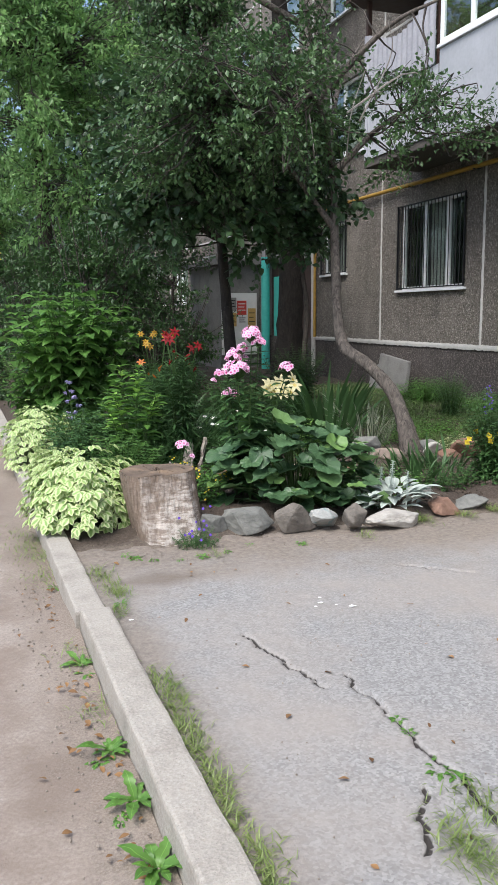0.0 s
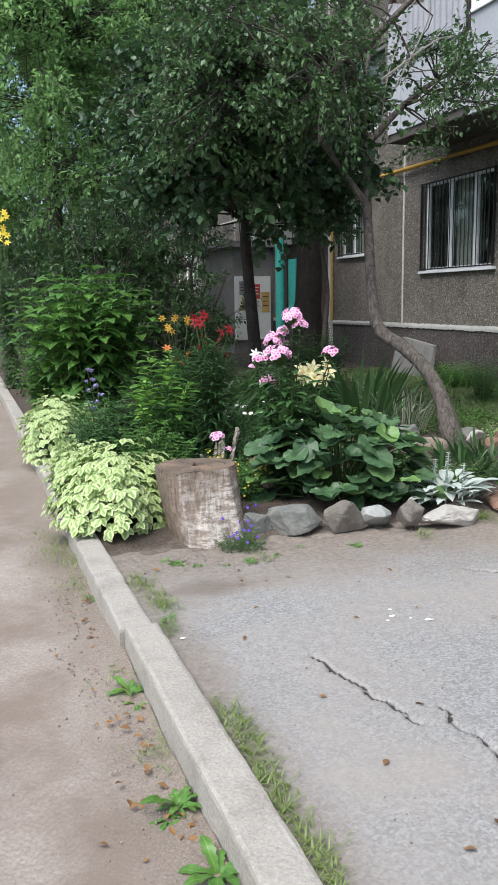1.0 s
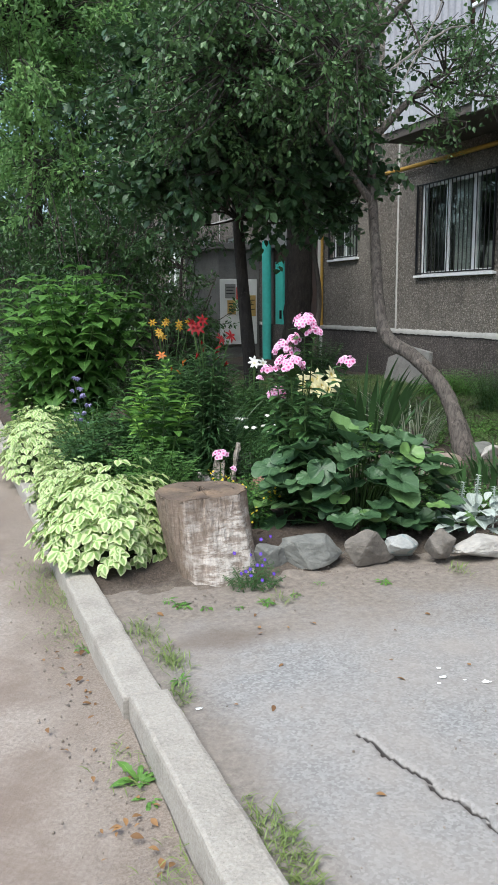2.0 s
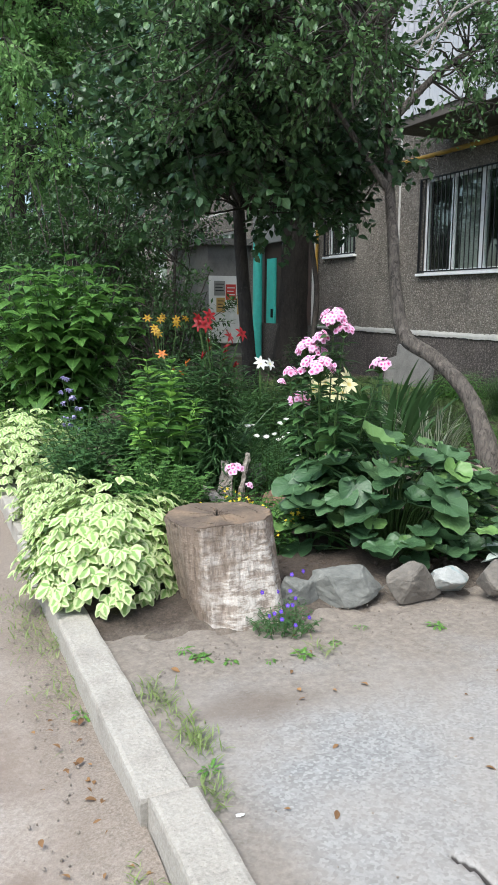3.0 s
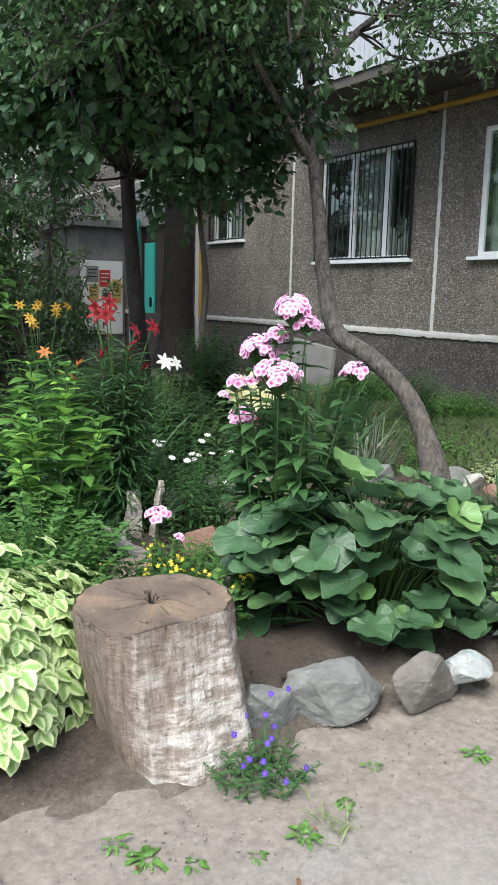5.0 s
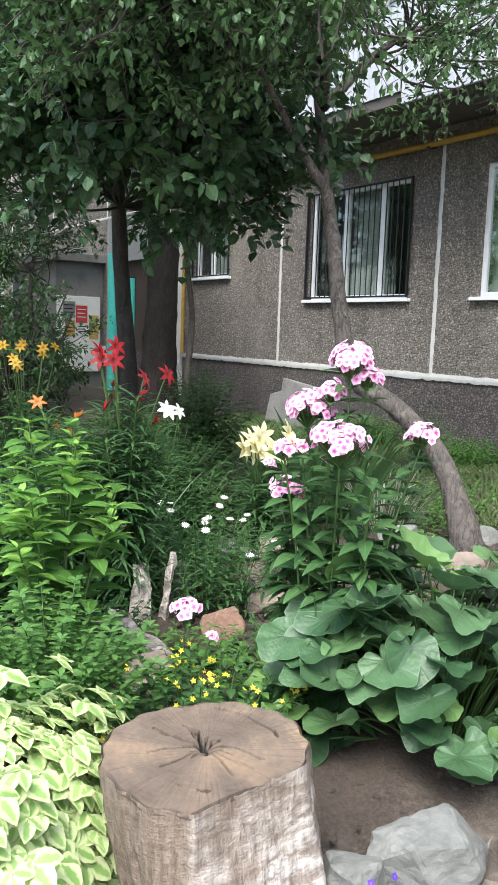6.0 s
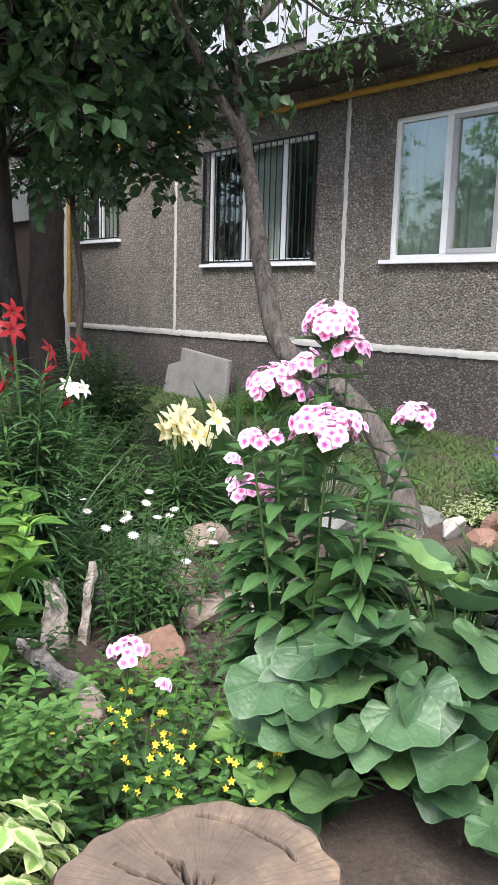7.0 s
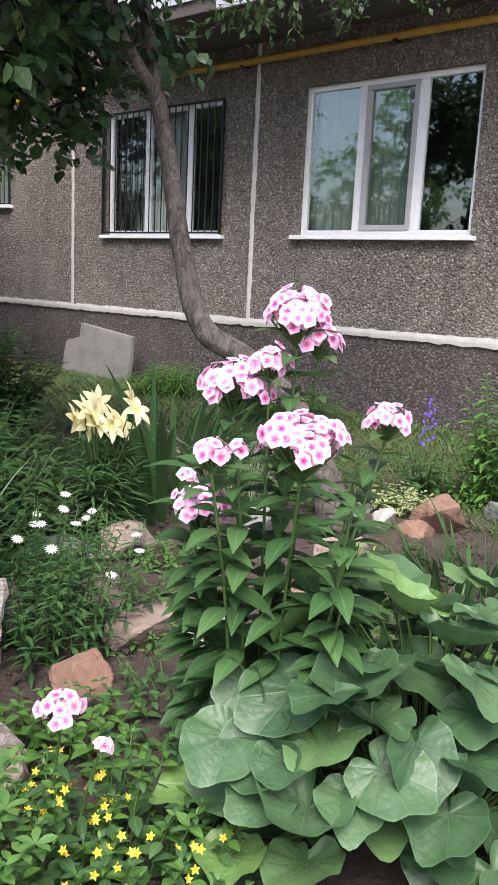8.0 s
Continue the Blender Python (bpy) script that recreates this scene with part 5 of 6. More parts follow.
leafy_plant("low_leafy_plant", "low green ground cover by the stones", "plant", (2.75, 6.75, 0.02), 30, 0.16, 0.24, OVAL, 0.045, 0.025, L_FEATHER, None, 0.003, lean=1.4)
leafy_plant("low_leafy_plant", "low green ground cover by the stones", "plant", (2.35, 6.2, 0.02), 40, 0.22, 0.36, OVAL, 0.06, 0.03, L_PHLOX, None, 0.003, lean=1.4)
leafy_plant("low_leafy_plant", "low green ground cover beside the heart-leaved clump", "plant", (3.0, 5.75, 0.02), 44, 0.26, 0.4, OVAL, 0.07, 0.03, L_BRIGHT, None, 0.003, lean=1.4)
leafy_plant("low_leafy_plant", "low green weeds among the stones", "plant", (1.6, 6.9, 0.02), 44, 0.3, 0.45, OVAL, 0.07, 0.035, L_DARK, None, 0.003, lean=1.4)

for c, n, h, r, m in (((2.95, 7.75, 0.02), 34, 0.3, 0.4, L_DARK), ((2.2, 7.9, 0.02), 34, 0.4, 0.4, L_DARK), ((3.05, 6.95, 0.02), 22, 0.14, 0.2, L_FEATHER), ((1.95, 6.35, 0.02), 34, 0.22, 0.3, L_BRIGHT), ((3.5, 8.7, 0.02), 44, 0.45, 0.5, L_DARK),
                      ((4.4, 9.0, 0.02), 44, 0.4, 0.6, L_DARK), ((2.75, 5.35, 0.02), 26, 0.2, 0.25, L_PHLOX), ((3.3, 5.5, 0.02), 30, 0.25, 0.3, L_BRIGHT), ((4.6, 7.6, 0.02), 34, 0.25, 0.4, L_BRIGHT), ((5.2, 8.2, 0.02), 44, 0.3, 0.6, L_BRIGHT)):
    leafy_plant("low_leafy_plant", "low green leafy ground cover in the bed", "plant", c, n, h, r, OVAL, 0.07, 0.035, m, None, 0.003, lean=1.4, low=0.5)
leafy_plant("leafy_bush", "dark broad-leaved peony clump behind the daisies", "plant", (2.75, 7.85, 0.0), 30, 0.66, 0.4, LANCE, 0.17, 0.06, L_DARK, None, 0.005)
leafy_plant("leafy_bush", "dark leafy perennial behind the daisies", "plant", (3.1, 8.65, 0.0), 34, 0.85, 0.5, LANCE, 0.15, 0.055, L_DARK, None, 0.005)
leafy_plant("leafy_bush", "dark leafy perennial below the tree", "plant", (4.3, 10.2, 0.0), 40, 1.0, 0.6, OVAL, 0.12, 0.06, L_DARK, None, 0.005)
leafy_plant("leafy_bush", "slim light green budding stems beside the phlox", "plant", (2.72, 5.9, 0.0), 6, 0.78, 0.13, LANCE, 0.1, 0.045, L_BRIGHT, L_TIP, 0.004)

for c, n, h, r, m in (((3.75, 5.55, 0.02), 40, 0.28, 0.34, L_DARK), ((4.3, 5.55, 0.02), 46, 0.34, 0.4, L_PHLOX), ((4.9, 5.6, 0.02), 46, 0.36, 0.4, L_PHLOX), ((4.1, 6.35, 0.02), 40, 0.22, 0.35, L_DARK), ((5.4, 5.9, 0.02), 46, 0.5, 0.45, L_PHLOX), ((3.5, 6.2, 0.02), 30, 0.16, 0.3, L_FEATHER), ((5.5, 6.9, 0.02), 40, 0.3, 0.4, L_BRIGHT), ((3.3, 7.25, 0.02), 30, 0.2, 0.24, L_FEATHER)):
    leafy_plant("low_leafy_plant", "low green leafy growth at the bed's open end", "plant", c, n, h, r, OVAL, 0.06, 0.035, m, None, 0.003, lean=1.4, low=0.5)

leafy_plant("leafy_bush", "blue-green leafy clump beside the kerb", "plant", (1.05, 7.15, 0.0), 30, 0.62, 0.34, OVAL, 0.11, 0.05, L_PHLOX, None, 0.004)
leafy_plant("leafy_bush", "blue-green leafy clump behind the bright bush", "plant", (1.5, 7.35, 0.0), 34, 0.8, 0.36, LANCE, 0.15, 0.05, L_PHLOX, None, 0.004)
leafy_plant("leafy_bush", "dense green perennial by the kerb", "plant", (1.0, 10.6, 0.0), 40, 1.2, 0.6, OVAL, 0.14, 0.07, L_BRIGHT, None, 0.005)


# lilies
LILY = petal_ring(6, 1.0, 0.36, 0.55, 0.5, 5, peak=0.45, blunt=0.8)
BUD = petal_ring(4, 1.0, 0.22, 5.0, 0.05, 4, peak=0.45, blunt=0.8)
LILY_BROAD = petal_ring(6, 1.0, 0.42, 0.45, 0.4, 5, peak=0.5, blunt=0.8)


def lily_plant(center, height, flowers, mat, label, size=0.075, lean=(0, -1), low=0.75, buds=0):
    pl = thing("lily", center, label, "flower")
    stems = bunch((0, 0, -0.02), 14, height, 0.2, 0.5, low)
    for s in stems:
        part("stem", np_mesh("stem", *tube(s, [0.005, 0.003], 5), smooth=True), L_STEM, pl)
    foliage(pl, NARROW, leafy_stems(stems, NARROW, 0.2, 0.02, 0.05, 2, 0.5, 0.3, twist=1.3), L_BLADE)
    tops = np.array(flowers) - np.array(center)
    put_flowers(pl, LILY_BROAD if mat in (F_CREAM, F_WHITE) else LILY, mat, tops, [(lean[0] + rnd.uniform(-0.7, 0.7), lean[1] + rnd.uniform(-0.5, 0.5), rnd.uniform(0.1, 0.9)) for _ in tops], size, "flower")
    if buds:
        ends = [s[-1] for s in stems[:buds]]
        put_flowers(pl, BUD, mat, ends, [(rnd.uniform(-1, 1), rnd.uniform(-1, 0.4), rnd.uniform(0.3, 1)) for _ in ends], size * 1.1, "bud")
    stalks = [tube([np.array([t[0] * 0.5, t[1] * 0.5, height * 0.75]), t * 0.5 + np.array([t[0] * 0.4, t[1] * 0.4, height * 0.45]), t], [0.004, 0.003], 5) for t in tops]
    for s in stalks:
        part("flower_stalk", np_mesh("flower_stalk", *s), L_STEM, pl)


def cloud(c, r, n):
    return [(c[0] + rnd.uniform(-1, 1) * r[0], c[1] + rnd.uniform(-1, 1) * r[1], c[2] + rnd.uniform(-1, 1) * r[2]) for _ in range(n)]


lily_plant((3.22, 7.7, 0.0), 0.66, cloud((3.2, 7.66, 0.72), (0.15, 0.13, 0.08), 12), F_CREAM, "cream yellow lilies in full flower", size=0.095)
lily_plant((2.8, 8.2, 0.0), 0.75, cloud((2.82, 8.18, 0.85), (0.1, 0.08, 0.05), 3), F_WHITE, "white lilies above dark leaves", size=0.065)
lily_plant((2.0, 7.1, 0.0), 1.22, cloud((1.98, 7.02, 1.24), (0.13, 0.12, 0.1), 6), F_RED, "red lilies in flower among narrow leaves", size=0.06, low=0.88, buds=7)
lily_plant((1.8, 7.3, 0.0), 1.1, [(1.72, 7.5, 1.02)], F_ORANGE, "orange lilies among narrow leaves", size=0.05, low=0.85, buds=4)
lily_plant((2.3, 9.4, 0.0), 1.0, cloud((2.25, 9.4, 1.2), (0.3, 0.3, 0.12), 9), F_OCHRE, "yellow daylilies behind the red lilies", size=0.05)
lily_plant((0.8, 14.6, 0.0), 2.3, cloud((0.66, 14.5, 2.55), (0.22, 0.3, 0.35), 22), F_YELLOW, "tall yellow flowers by the kerb", size=0.07)


# blade plants
def blades(center, n, length, width, spread_r, mat, label, category="plant", name="blade_plant", bow=0.5, lean=0.45):
    pl = thing(name, center, label, category)
    out = []
    for i in range(n):
        a = rnd.uniform(0, 6.28)
        r = spread_r * math.sqrt(rnd.random())
        L = length * rnd.uniform(0.6, 1)
        b = np.array([r * math.cos(a), r * math.sin(a), -0.03])
        ln = lean * rnd.uniform(0.2, 1.3)
        a2 = a + rnd.uniform(-0.8, 0.8)
        o = np.array([math.cos(a2), math.sin(a2), 0])
        k = 9
        t = np.linspace(0, 1, k)
        line = b + o * (np.sin(ln) * t[:, None] * L + bow * rnd.uniform(0, 1) * L * 0.5 * t[:, None] ** 3) + np.array([0, 0, 1]) * (L * np.cos(ln) * (t - bow * rnd.uniform(0, 0.5) * t ** 3))[:, None]
        tw = rnd.uniform(0, 3.14)
        sd = np.array([math.cos(tw), math.sin(tw), 0]) * 0.6 + np.cross(o, (0, 0, 1)) * 0.7
        w = width / 2 * np.minimum(1, (1.03 - t) * 3.2) * (0.8 + 0.2 * np.sin(t * 3))
        V = np.stack([line - sd * w[:, None], line + o * 0.15 * w[:, None], line + sd * w[:, None]], 1).reshape(-1, 3)
        F = np.array([(r2 * 3 + c, r2 * 3 + c + 1, r2 * 3 + c + 4, r2 * 3 + c + 3) for r2 in range(k - 1) for c in (0, 1)])
        UV = np.array([(u, v * 0.8) for v in t for u in (0, 0.5, 1)])
        out.append((V, F, UV))
    if width > 0.02:
        for o in out:
            part("blade", np_mesh("blade", *o, smooth=True), mat, pl)
    else:
        tagged(part("tuft", np_mesh("tuft", *join(out), smooth=True), mat, pl), kind="stuff")
    return pl


blades((3.87, 7.94, 0.03), 90, 1.0, 0.05, 0.24, L_BLADE, "clump of dark green iris blades", name="iris")
blades((4.3, 7.75, 0.03), 80, 0.75, 0.019, 0.18, L_STRIPE, "white-striped arching grass clump", name="striped_grass", bow=0.9)
blades((3.2, 6.05, 0.03), 34, 0.42, 0.026, 0.22, L_BLADE, "short green iris blades in the bed", name="iris")
blades((3.7, 5.9, 0.03), 46, 0.4, 0.024, 0.32, L_BLADE, "short green iris blades in the bed", name="iris")
blades((4.1, 6.1, 0.03), 46, 0.42, 0.024, 0.32, L_BLADE, "short green iris blades in the bed", name="iris")
for c in ((2.0, 7.3, 0), (1.8, 7.6, 0), (2.1, 7.9, 0)):
    blades(c, 120, 0.9, 0.016, 0.24, L_BLADE, "narrow dark lily-like leaves", name="narrow_leaved_plant", bow=0.8)


# silver plant
sv = thing("silver_plant", (3.02, 5.02, 0.03), "silver woolly-leaved plant at the stone edging", "plant")
tplS = leaf(0.42, 6, 0.3, 0.35, 0.5, 0.8)
P, D, U, S = [], [], [], []
for i in range(70):
    a, r = rnd.uniform(0, 6.28), 0.22 * math.sqrt(rnd.random())
    e = rnd.uniform(0.1, 1.0) * (1 - r / 0.4)
    P.append((r * math.cos(a), r * 0.7 * math.sin(a), 0.02 + 0.16 * rnd.random()))
    D.append((math.cos(a) + rnd.uniform(-0.4, 0.4), math.sin(a) + rnd.uniform(-0.4, 0.4), 0.2 + e))
    U.append((0, 0, 1))
    S.append(rnd.uniform(0.11, 0.19))
foliage(sv, tplS, frames(P, D, U, S), L_SILVER)
sp = [stem_line((0.0, 0.02, 0), (0.02, 0.03, 0.36)), stem_line((0.12, 0.0, 0), (0.16, 0.05, 0.27)), stem_line((-0.06, 0.1, 0), (-0.02, 0.12, 0.3))]
for line in sp:
    part("flower_spike", np_mesh("flower_spike", *tube(line, [0.006, 0.005], 5), smooth=True), L_SILVER, sv)
foliage(sv, tplS, leafy_stems(sp, tplS, 0.035, 0.018, 0.4, 4, 0.5, 0.3), L_SILVER, "spike_leaves")

# violas at the stump
va, stems = leafy_plant("viola", "small viola with violet flowers at the foot of the stump", "flower", (1.46, 4.78, 0.0), 40, 0.15, 0.17, leaf(0.35, 3, 0.3, 0.2), 0.035, 0.018, L_PHLOX, None, 0.002, lean=1.3, low=0.5)
VIOLA = petal_ring(5, 1.0, 0.9, 0.1, 0.1, 2)
tops = [s[-1] + np.array([0, 0, 0.035]) for s in stems[::4]] + [np.array([-0.13, -0.06, 0.2]), np.array([-0.06, -0.1, 0.12]), np.array([0.06, 0.05, 0.22]), np.array([0.1, 0.02, 0.24])]
put_flowers(va, VIOLA, F_VIOLET, tops, [(rnd.uniform(-0.6, 0.3), -1, 0.5) for _ in tops], 0.011, "flower")

# hosta with mauve bells, purple-blue spikes, yellow primroses
hb = thing("mauve_bellflower", (1.08, 8.0, 0.0), "pale mauve bell flowers on leaning stalks", "flower")
sp = [stem_line((0.1, 0.1, 0), (0.0, 0.0, 0.82)), stem_line((0.15, 0.1, 0), (0.02, -0.1, 0.55)), stem_line((0.1, 0, 0), (0.08, -0.05, 0.68))]
for line in sp:
    part("stem", np_mesh("stem", *tube(line, [0.005, 0.003], 5), smooth=True), L_STEM, hb)
bells = [s[k] + np.array([rnd.uniform(-0.05, 0.05), rnd.uniform(-0.05, 0.02), rnd.uniform(-0.02, 0.02)]) for s in sp for k in (5, 5, 6, 6, 6, 7, 7, 7)]
put_flowers(hb, petal_ring(6, 1.0, 0.5, 1.4, 0.1, 2), F_MAUVE, bells, [(rnd.uniform(-1, 1), -0.6, -0.8) for _ in bells], 0.04, "flower")
foliage(hb, OVAL, frames([(0.1 * math.cos(a), 0.1 * math.sin(a), 0.05) for a in np.arange(0, 12, 0.35)], [(math.cos(a), math.sin(a), 0.9 + 0.5 * math.sin(5 * a)) for a in np.arange(0, 12, 0.35)], [(0, 0, 1)] * 35, 0.24), L_PHLOX)
bl, stems = leafy_plant("blue_spike_flower", "blue-violet flower spikes near the wall", "flower", (5.3, 7.05, 0.0), 26, 0.5, 0.26, LANCE, 0.1, 0.05, L_PHLOX, None, 0.004)
tops = [np.array([0.02 + rnd.uniform(-0.05, 0.05), rnd.uniform(-0.05, 0.05), 0.42 + 0.015 * k]) for k in range(20)]
put_flowers(bl, VIOLA, F_VIOLET, tops, [(rnd.uniform(-1, 0), rnd.uniform(-1, 0), 0.3) for _ in tops], 0.013, "flower")
yp, stems = leafy_plant("yellow_primrose", "bushy plant with clear yellow flowers", "flower", (4.35, 5.62, 0.0), 60, 0.98, 0.36, LANCE, 0.1, 0.04, L_PHLOX, None, 0.004, low=0.5)
tops = [s[5] + np.array([-0.05, -0.09, rnd.uniform(-0.12, 0.06)]) for s in stems[::4]]
put_flowers(yp, petal_ring(4, 1.0, 0.9, 0.5, 0.1, 2), F_YELLOW, tops, [(-0.5, -1, 0.5)] * len(tops), 0.032, "flower")
leafy_plant("cream_leaved_plant", "low plant with cream-edged leaves among stones", "plant", (4.95, 7.0, 0.02), 26, 0.24, 0.22, OVAL, 0.07, 0.03, leaf_mat("cream_edge_leaf", (0.1, 0.2, 0.05), (0.16, 0.28, 0.08), 0.3, margin=(0.5, 0.52, 0.3)), None, 0.003, lean=1.2)
leafy_plant("tall_leafy_bush", "tall dark aster clump with mauve flowers by the wall", "plant", (6.45, 9.45, 0.0), 36, 0.72, 0.3, NARROW, 0.12, 0.03, L_PHLOX, None, 0.005)
leafy_plant("tall_leafy_bush", "tall lily-like stems at the bed's end", "plant", (5.5, 6.7, 0.0), 16, 0.95, 0.3, LANCE, 0.14, 0.05, L_BRIGHT, None, 0.006)
leafy_plant("leafy_bush", "ferny green clump at the wall", "plant", (7.2, 11.3, 0.0), 40, 0.5, 0.6, NARROW, 0.24, 0.03, L_BRIGHT, None, 0.004, lean=1.2)
leafy_plant("leafy_bush", "ferny green clump at the wall", "plant", (7.3, 9.7, 0.0), 40, 0.4, 0.6, NARROW, 0.2, 0.03, L_BRIGHT, None, 0.004, lean=1.2)
leafy_plant("leafy_bush", "dark leafy shrub at the entrance corner", "bush", (5.4, 12.2, 0.0), 30, 1.1, 0.5, OVAL, 0.1, 0.05, L_DARK, None, 0.006)


# ---- trees ----
def lump(u, seed):
    return 1 + 0.22 * np.sin(u[:, 0] * 4.1 + seed) * np.sin(u[:, 1] * 3.7 + 2 * seed) + 0.16 * np.sin(u[:, 2] * 7.3 + u[:, 0] * 6 + seed)


def crown(tree, blobs, count, leaf_size, per, tpl, mat, bark, hub, twig=0.28, inner=0.35, seed=1, name="crown", cluster=9):
    vol = np.array([b[1][0] * b[1][1] * b[1][2] for b in blobs])
    hub = np.asarray(hub, float)
    C, T, tips = [], [], []
    for k, (c, r) in enumerate(blobs):
        n = max(6, int(count * vol[k] / vol.sum()))
        many = max(3, n // cluster)
        u = unit(many)
        rad = (inner + (1 - inner) * rng.random(many) ** 0.5) * lump(u, seed + k)
        tip = np.asarray(c) + u * rad[:, None] * np.asarray(r)
        way = u * 0.8 + unit(many) * 0.5 + np.array([0, 0, -0.12])
        way /= np.linalg.norm(way, axis=1)[:, None]
        back = rng.random((many, cluster, 1)) ** 0.8
        reach = twig * (1.0 + 0.12 * cluster)
        C.append((tip[:, None] - way[:, None] * back * reach + rng.normal(0, 0.16 * twig, (many, cluster, 3)) * np.array([1, 1, 0.55])).reshape(-1, 3))
        T.append((way[:, None] * 0.75 + rng.normal(0, 0.42, (many, cluster, 3)) * np.array([1, 1, 0.6])).reshape(-1, 3))
        tips += [(p, p - w * reach) for p, w in zip(tip, way)]
    C, T = np.vstack(C), np.vstack(T)
    T /= np.linalg.norm(T, axis=1)[:, None]
    L = twig * rng.uniform(0.5, 1.3, len(C))
    P, D, U, S = [], [], [], []
    for i in range(per):
        f = (i + 0.6) / per
        p = C + T * (L * f)[:, None]
        side = np.cross(T, unit(len(C)))
        side /= np.linalg.norm(side, axis=1)[:, None] + 1e-9
        D.append(T * 0.6 + side * 0.9 + np.array([0, 0, -0.05]))
        P.append(p + side * 0.01)
        U.append(np.array([0, 0, 1.0]) + unit(len(C)) * 0.55)
        S.append(leaf_size * rng.uniform(0.65, 1.2, len(C)))
    M = frames(np.vstack(P), np.vstack(D), np.vstack(U), np.concatenate(S))
    V, F, UV = spread(tpl, M)
    tagged(part(name, np_mesh(name, V, F, UV, smooth=False), mat, tree), kind="stuff")
    twigs = [tube([C[i], C[i] + T[i] * L[i] * 0.5, C[i] + T[i] * L[i]], [0.004, 0.0015], 3) for i in range(0, len(C), 2)]
    for tip, foot in tips:
        h = hub[np.argmin(np.linalg.norm(hub - foot, axis=1))]
        m = (h + foot) / 2 + unit(1)[0] * 0.1 * np.linalg.norm(foot - h)
        twigs.append(tube(smooth_line([h, m, foot, tip], 8), [0.012, 0.003], 4))
    tagged(part("twig_growth", np_mesh("twig_growth", *join(twigs)), bark, tree), kind="stuff")


def trunk(tree, points, radii, bark, sides=12, n=26, name="trunk", bumpy=0.03):
    return part(name, np_mesh(name, *tube(smooth_line(points, n), radii, sides, bumpy), smooth=True), bark, tree)


# leaning fruit tree
t1 = thing("fruit_tree", (0, 0, 0), "old leaning fruit tree with crooked grey trunk", "tree")
TR = [(4.45, 7.08, -0.05), (4.38, 7.2, 0.4), (4.29, 7.33, 0.7), (4.12, 7.54, 0.95), (3.98, 7.77, 1.12), (3.98, 7.94, 1.5), (4.05, 8.14, 2.0), (4.15, 8.39, 2.5), (4.22, 8.58, 3.0), (4.1, 8.65, 3.9), (3.9, 8.7, 4.9)]
trunk(t1, TR, [0.125, 0.075, 0.066, 0.064, 0.064, 0.055, 0.05, 0.044, 0.036, 0.027, 0.016], BARK_GREY, 20, 130, bumpy=0.045)
BOUGHS = [[(4.13, 8.35, 2.4), (3.9, 8.4, 2.7), (3.4, 8.3, 3.2), (2.7, 8.0, 3.6)], [(4.15, 8.45, 3.0), (4.7, 8.5, 3.5), (5.3, 8.7, 3.85), (5.9, 8.9, 4.0)], [(4.15, 8.45, 3.1), (3.6, 7.7, 3.6), (3.1, 7.1, 3.3)], [(4.0, 8.5, 3.8), (4.5, 7.9, 4.4), (4.9, 7.5, 4.6)], [(4.1, 8.45, 3.3), (4.6, 9.2, 4.2), (5.2, 9.8, 4.9)], [(3.8, 8.6, 4.6), (3.0, 8.8, 5.0), (2.3, 8.9, 5.2)]]
for lm in BOUGHS:
    trunk(t1, lm, [0.04, 0.026, 0.012], BARK_GREY, 8, 14, "limb")
hub1 = np.vstack([smooth_line(lm, 8)[1:] for lm in BOUGHS])
BL1 = [((2.8, 7.8, 3.5), (1.15, 1.1, 0.9)), ((3.5, 8.2, 3.5), (0.95, 0.9, 0.65)), ((2.7, 8.8, 4.7), (0.95, 1.1, 0.8)), ((3.0, 7.0, 3.0), (0.45, 0.4, 0.4)), ((4.0, 8.5, 4.4), (0.4, 0.4, 0.7)), ((2.0, 8.0, 3.0), (0.6, 0.6, 0.5))]
BL2 = [((5.2, 8.5, 3.95), (1.0, 0.6, 0.42)), ((5.0, 8.05, 3.45), (0.95, 0.5, 0.3)), ((5.7, 8.3, 3.62), (0.8, 0.45, 0.26)), ((4.75, 7.6, 3.5), (0.55, 0.4, 0.24)), ((4.5, 8.0, 2.95), (0.5, 0.35, 0.2))]
crown(t1, BL1, 2450, 0.066, 9, SMALL, L_APPLE, BARK_DARK, hub1, 0.3, 0.3, 3)
crown(t1, BL2, 310, 0.066, 9, SMALL, L_APPLE, BARK_DARK, hub1, 0.3, 0.3, 4)
dead = [tube(smooth_line([(3.4, 7.4, 3.35), (3.42, 7.35, 3.1), (3.44, 7.34, 2.85)], 6), [0.007, 0.003], 5), tube(smooth_line([(3.2, 7.5, 3.5), (2.9, 7.2, 3.35), (2.65, 7.1, 3.2)], 6), [0.008, 0.002], 5), tube(smooth_line([(4.2, 8.2, 3.6), (4.9, 8.1, 4.05), (5.3, 8.1, 3.8)], 8), [0.014, 0.004], 5), tube(smooth_line([(4.3, 8.1, 3.5), (4.5, 7.8, 4.1), (4.4, 7.7, 4.4)], 8), [0.01, 0.003], 5), tube(smooth_line([(4.1, 8.0, 3.1), (4.05, 7.8, 3.5), (4.15, 7.7, 3.9)], 8), [0.009, 0.003], 5)]
for k in dead:
    part("dead_twig", np_mesh("dead_twig", *k), BARK_PALE, t1, "bare pale dead twig")

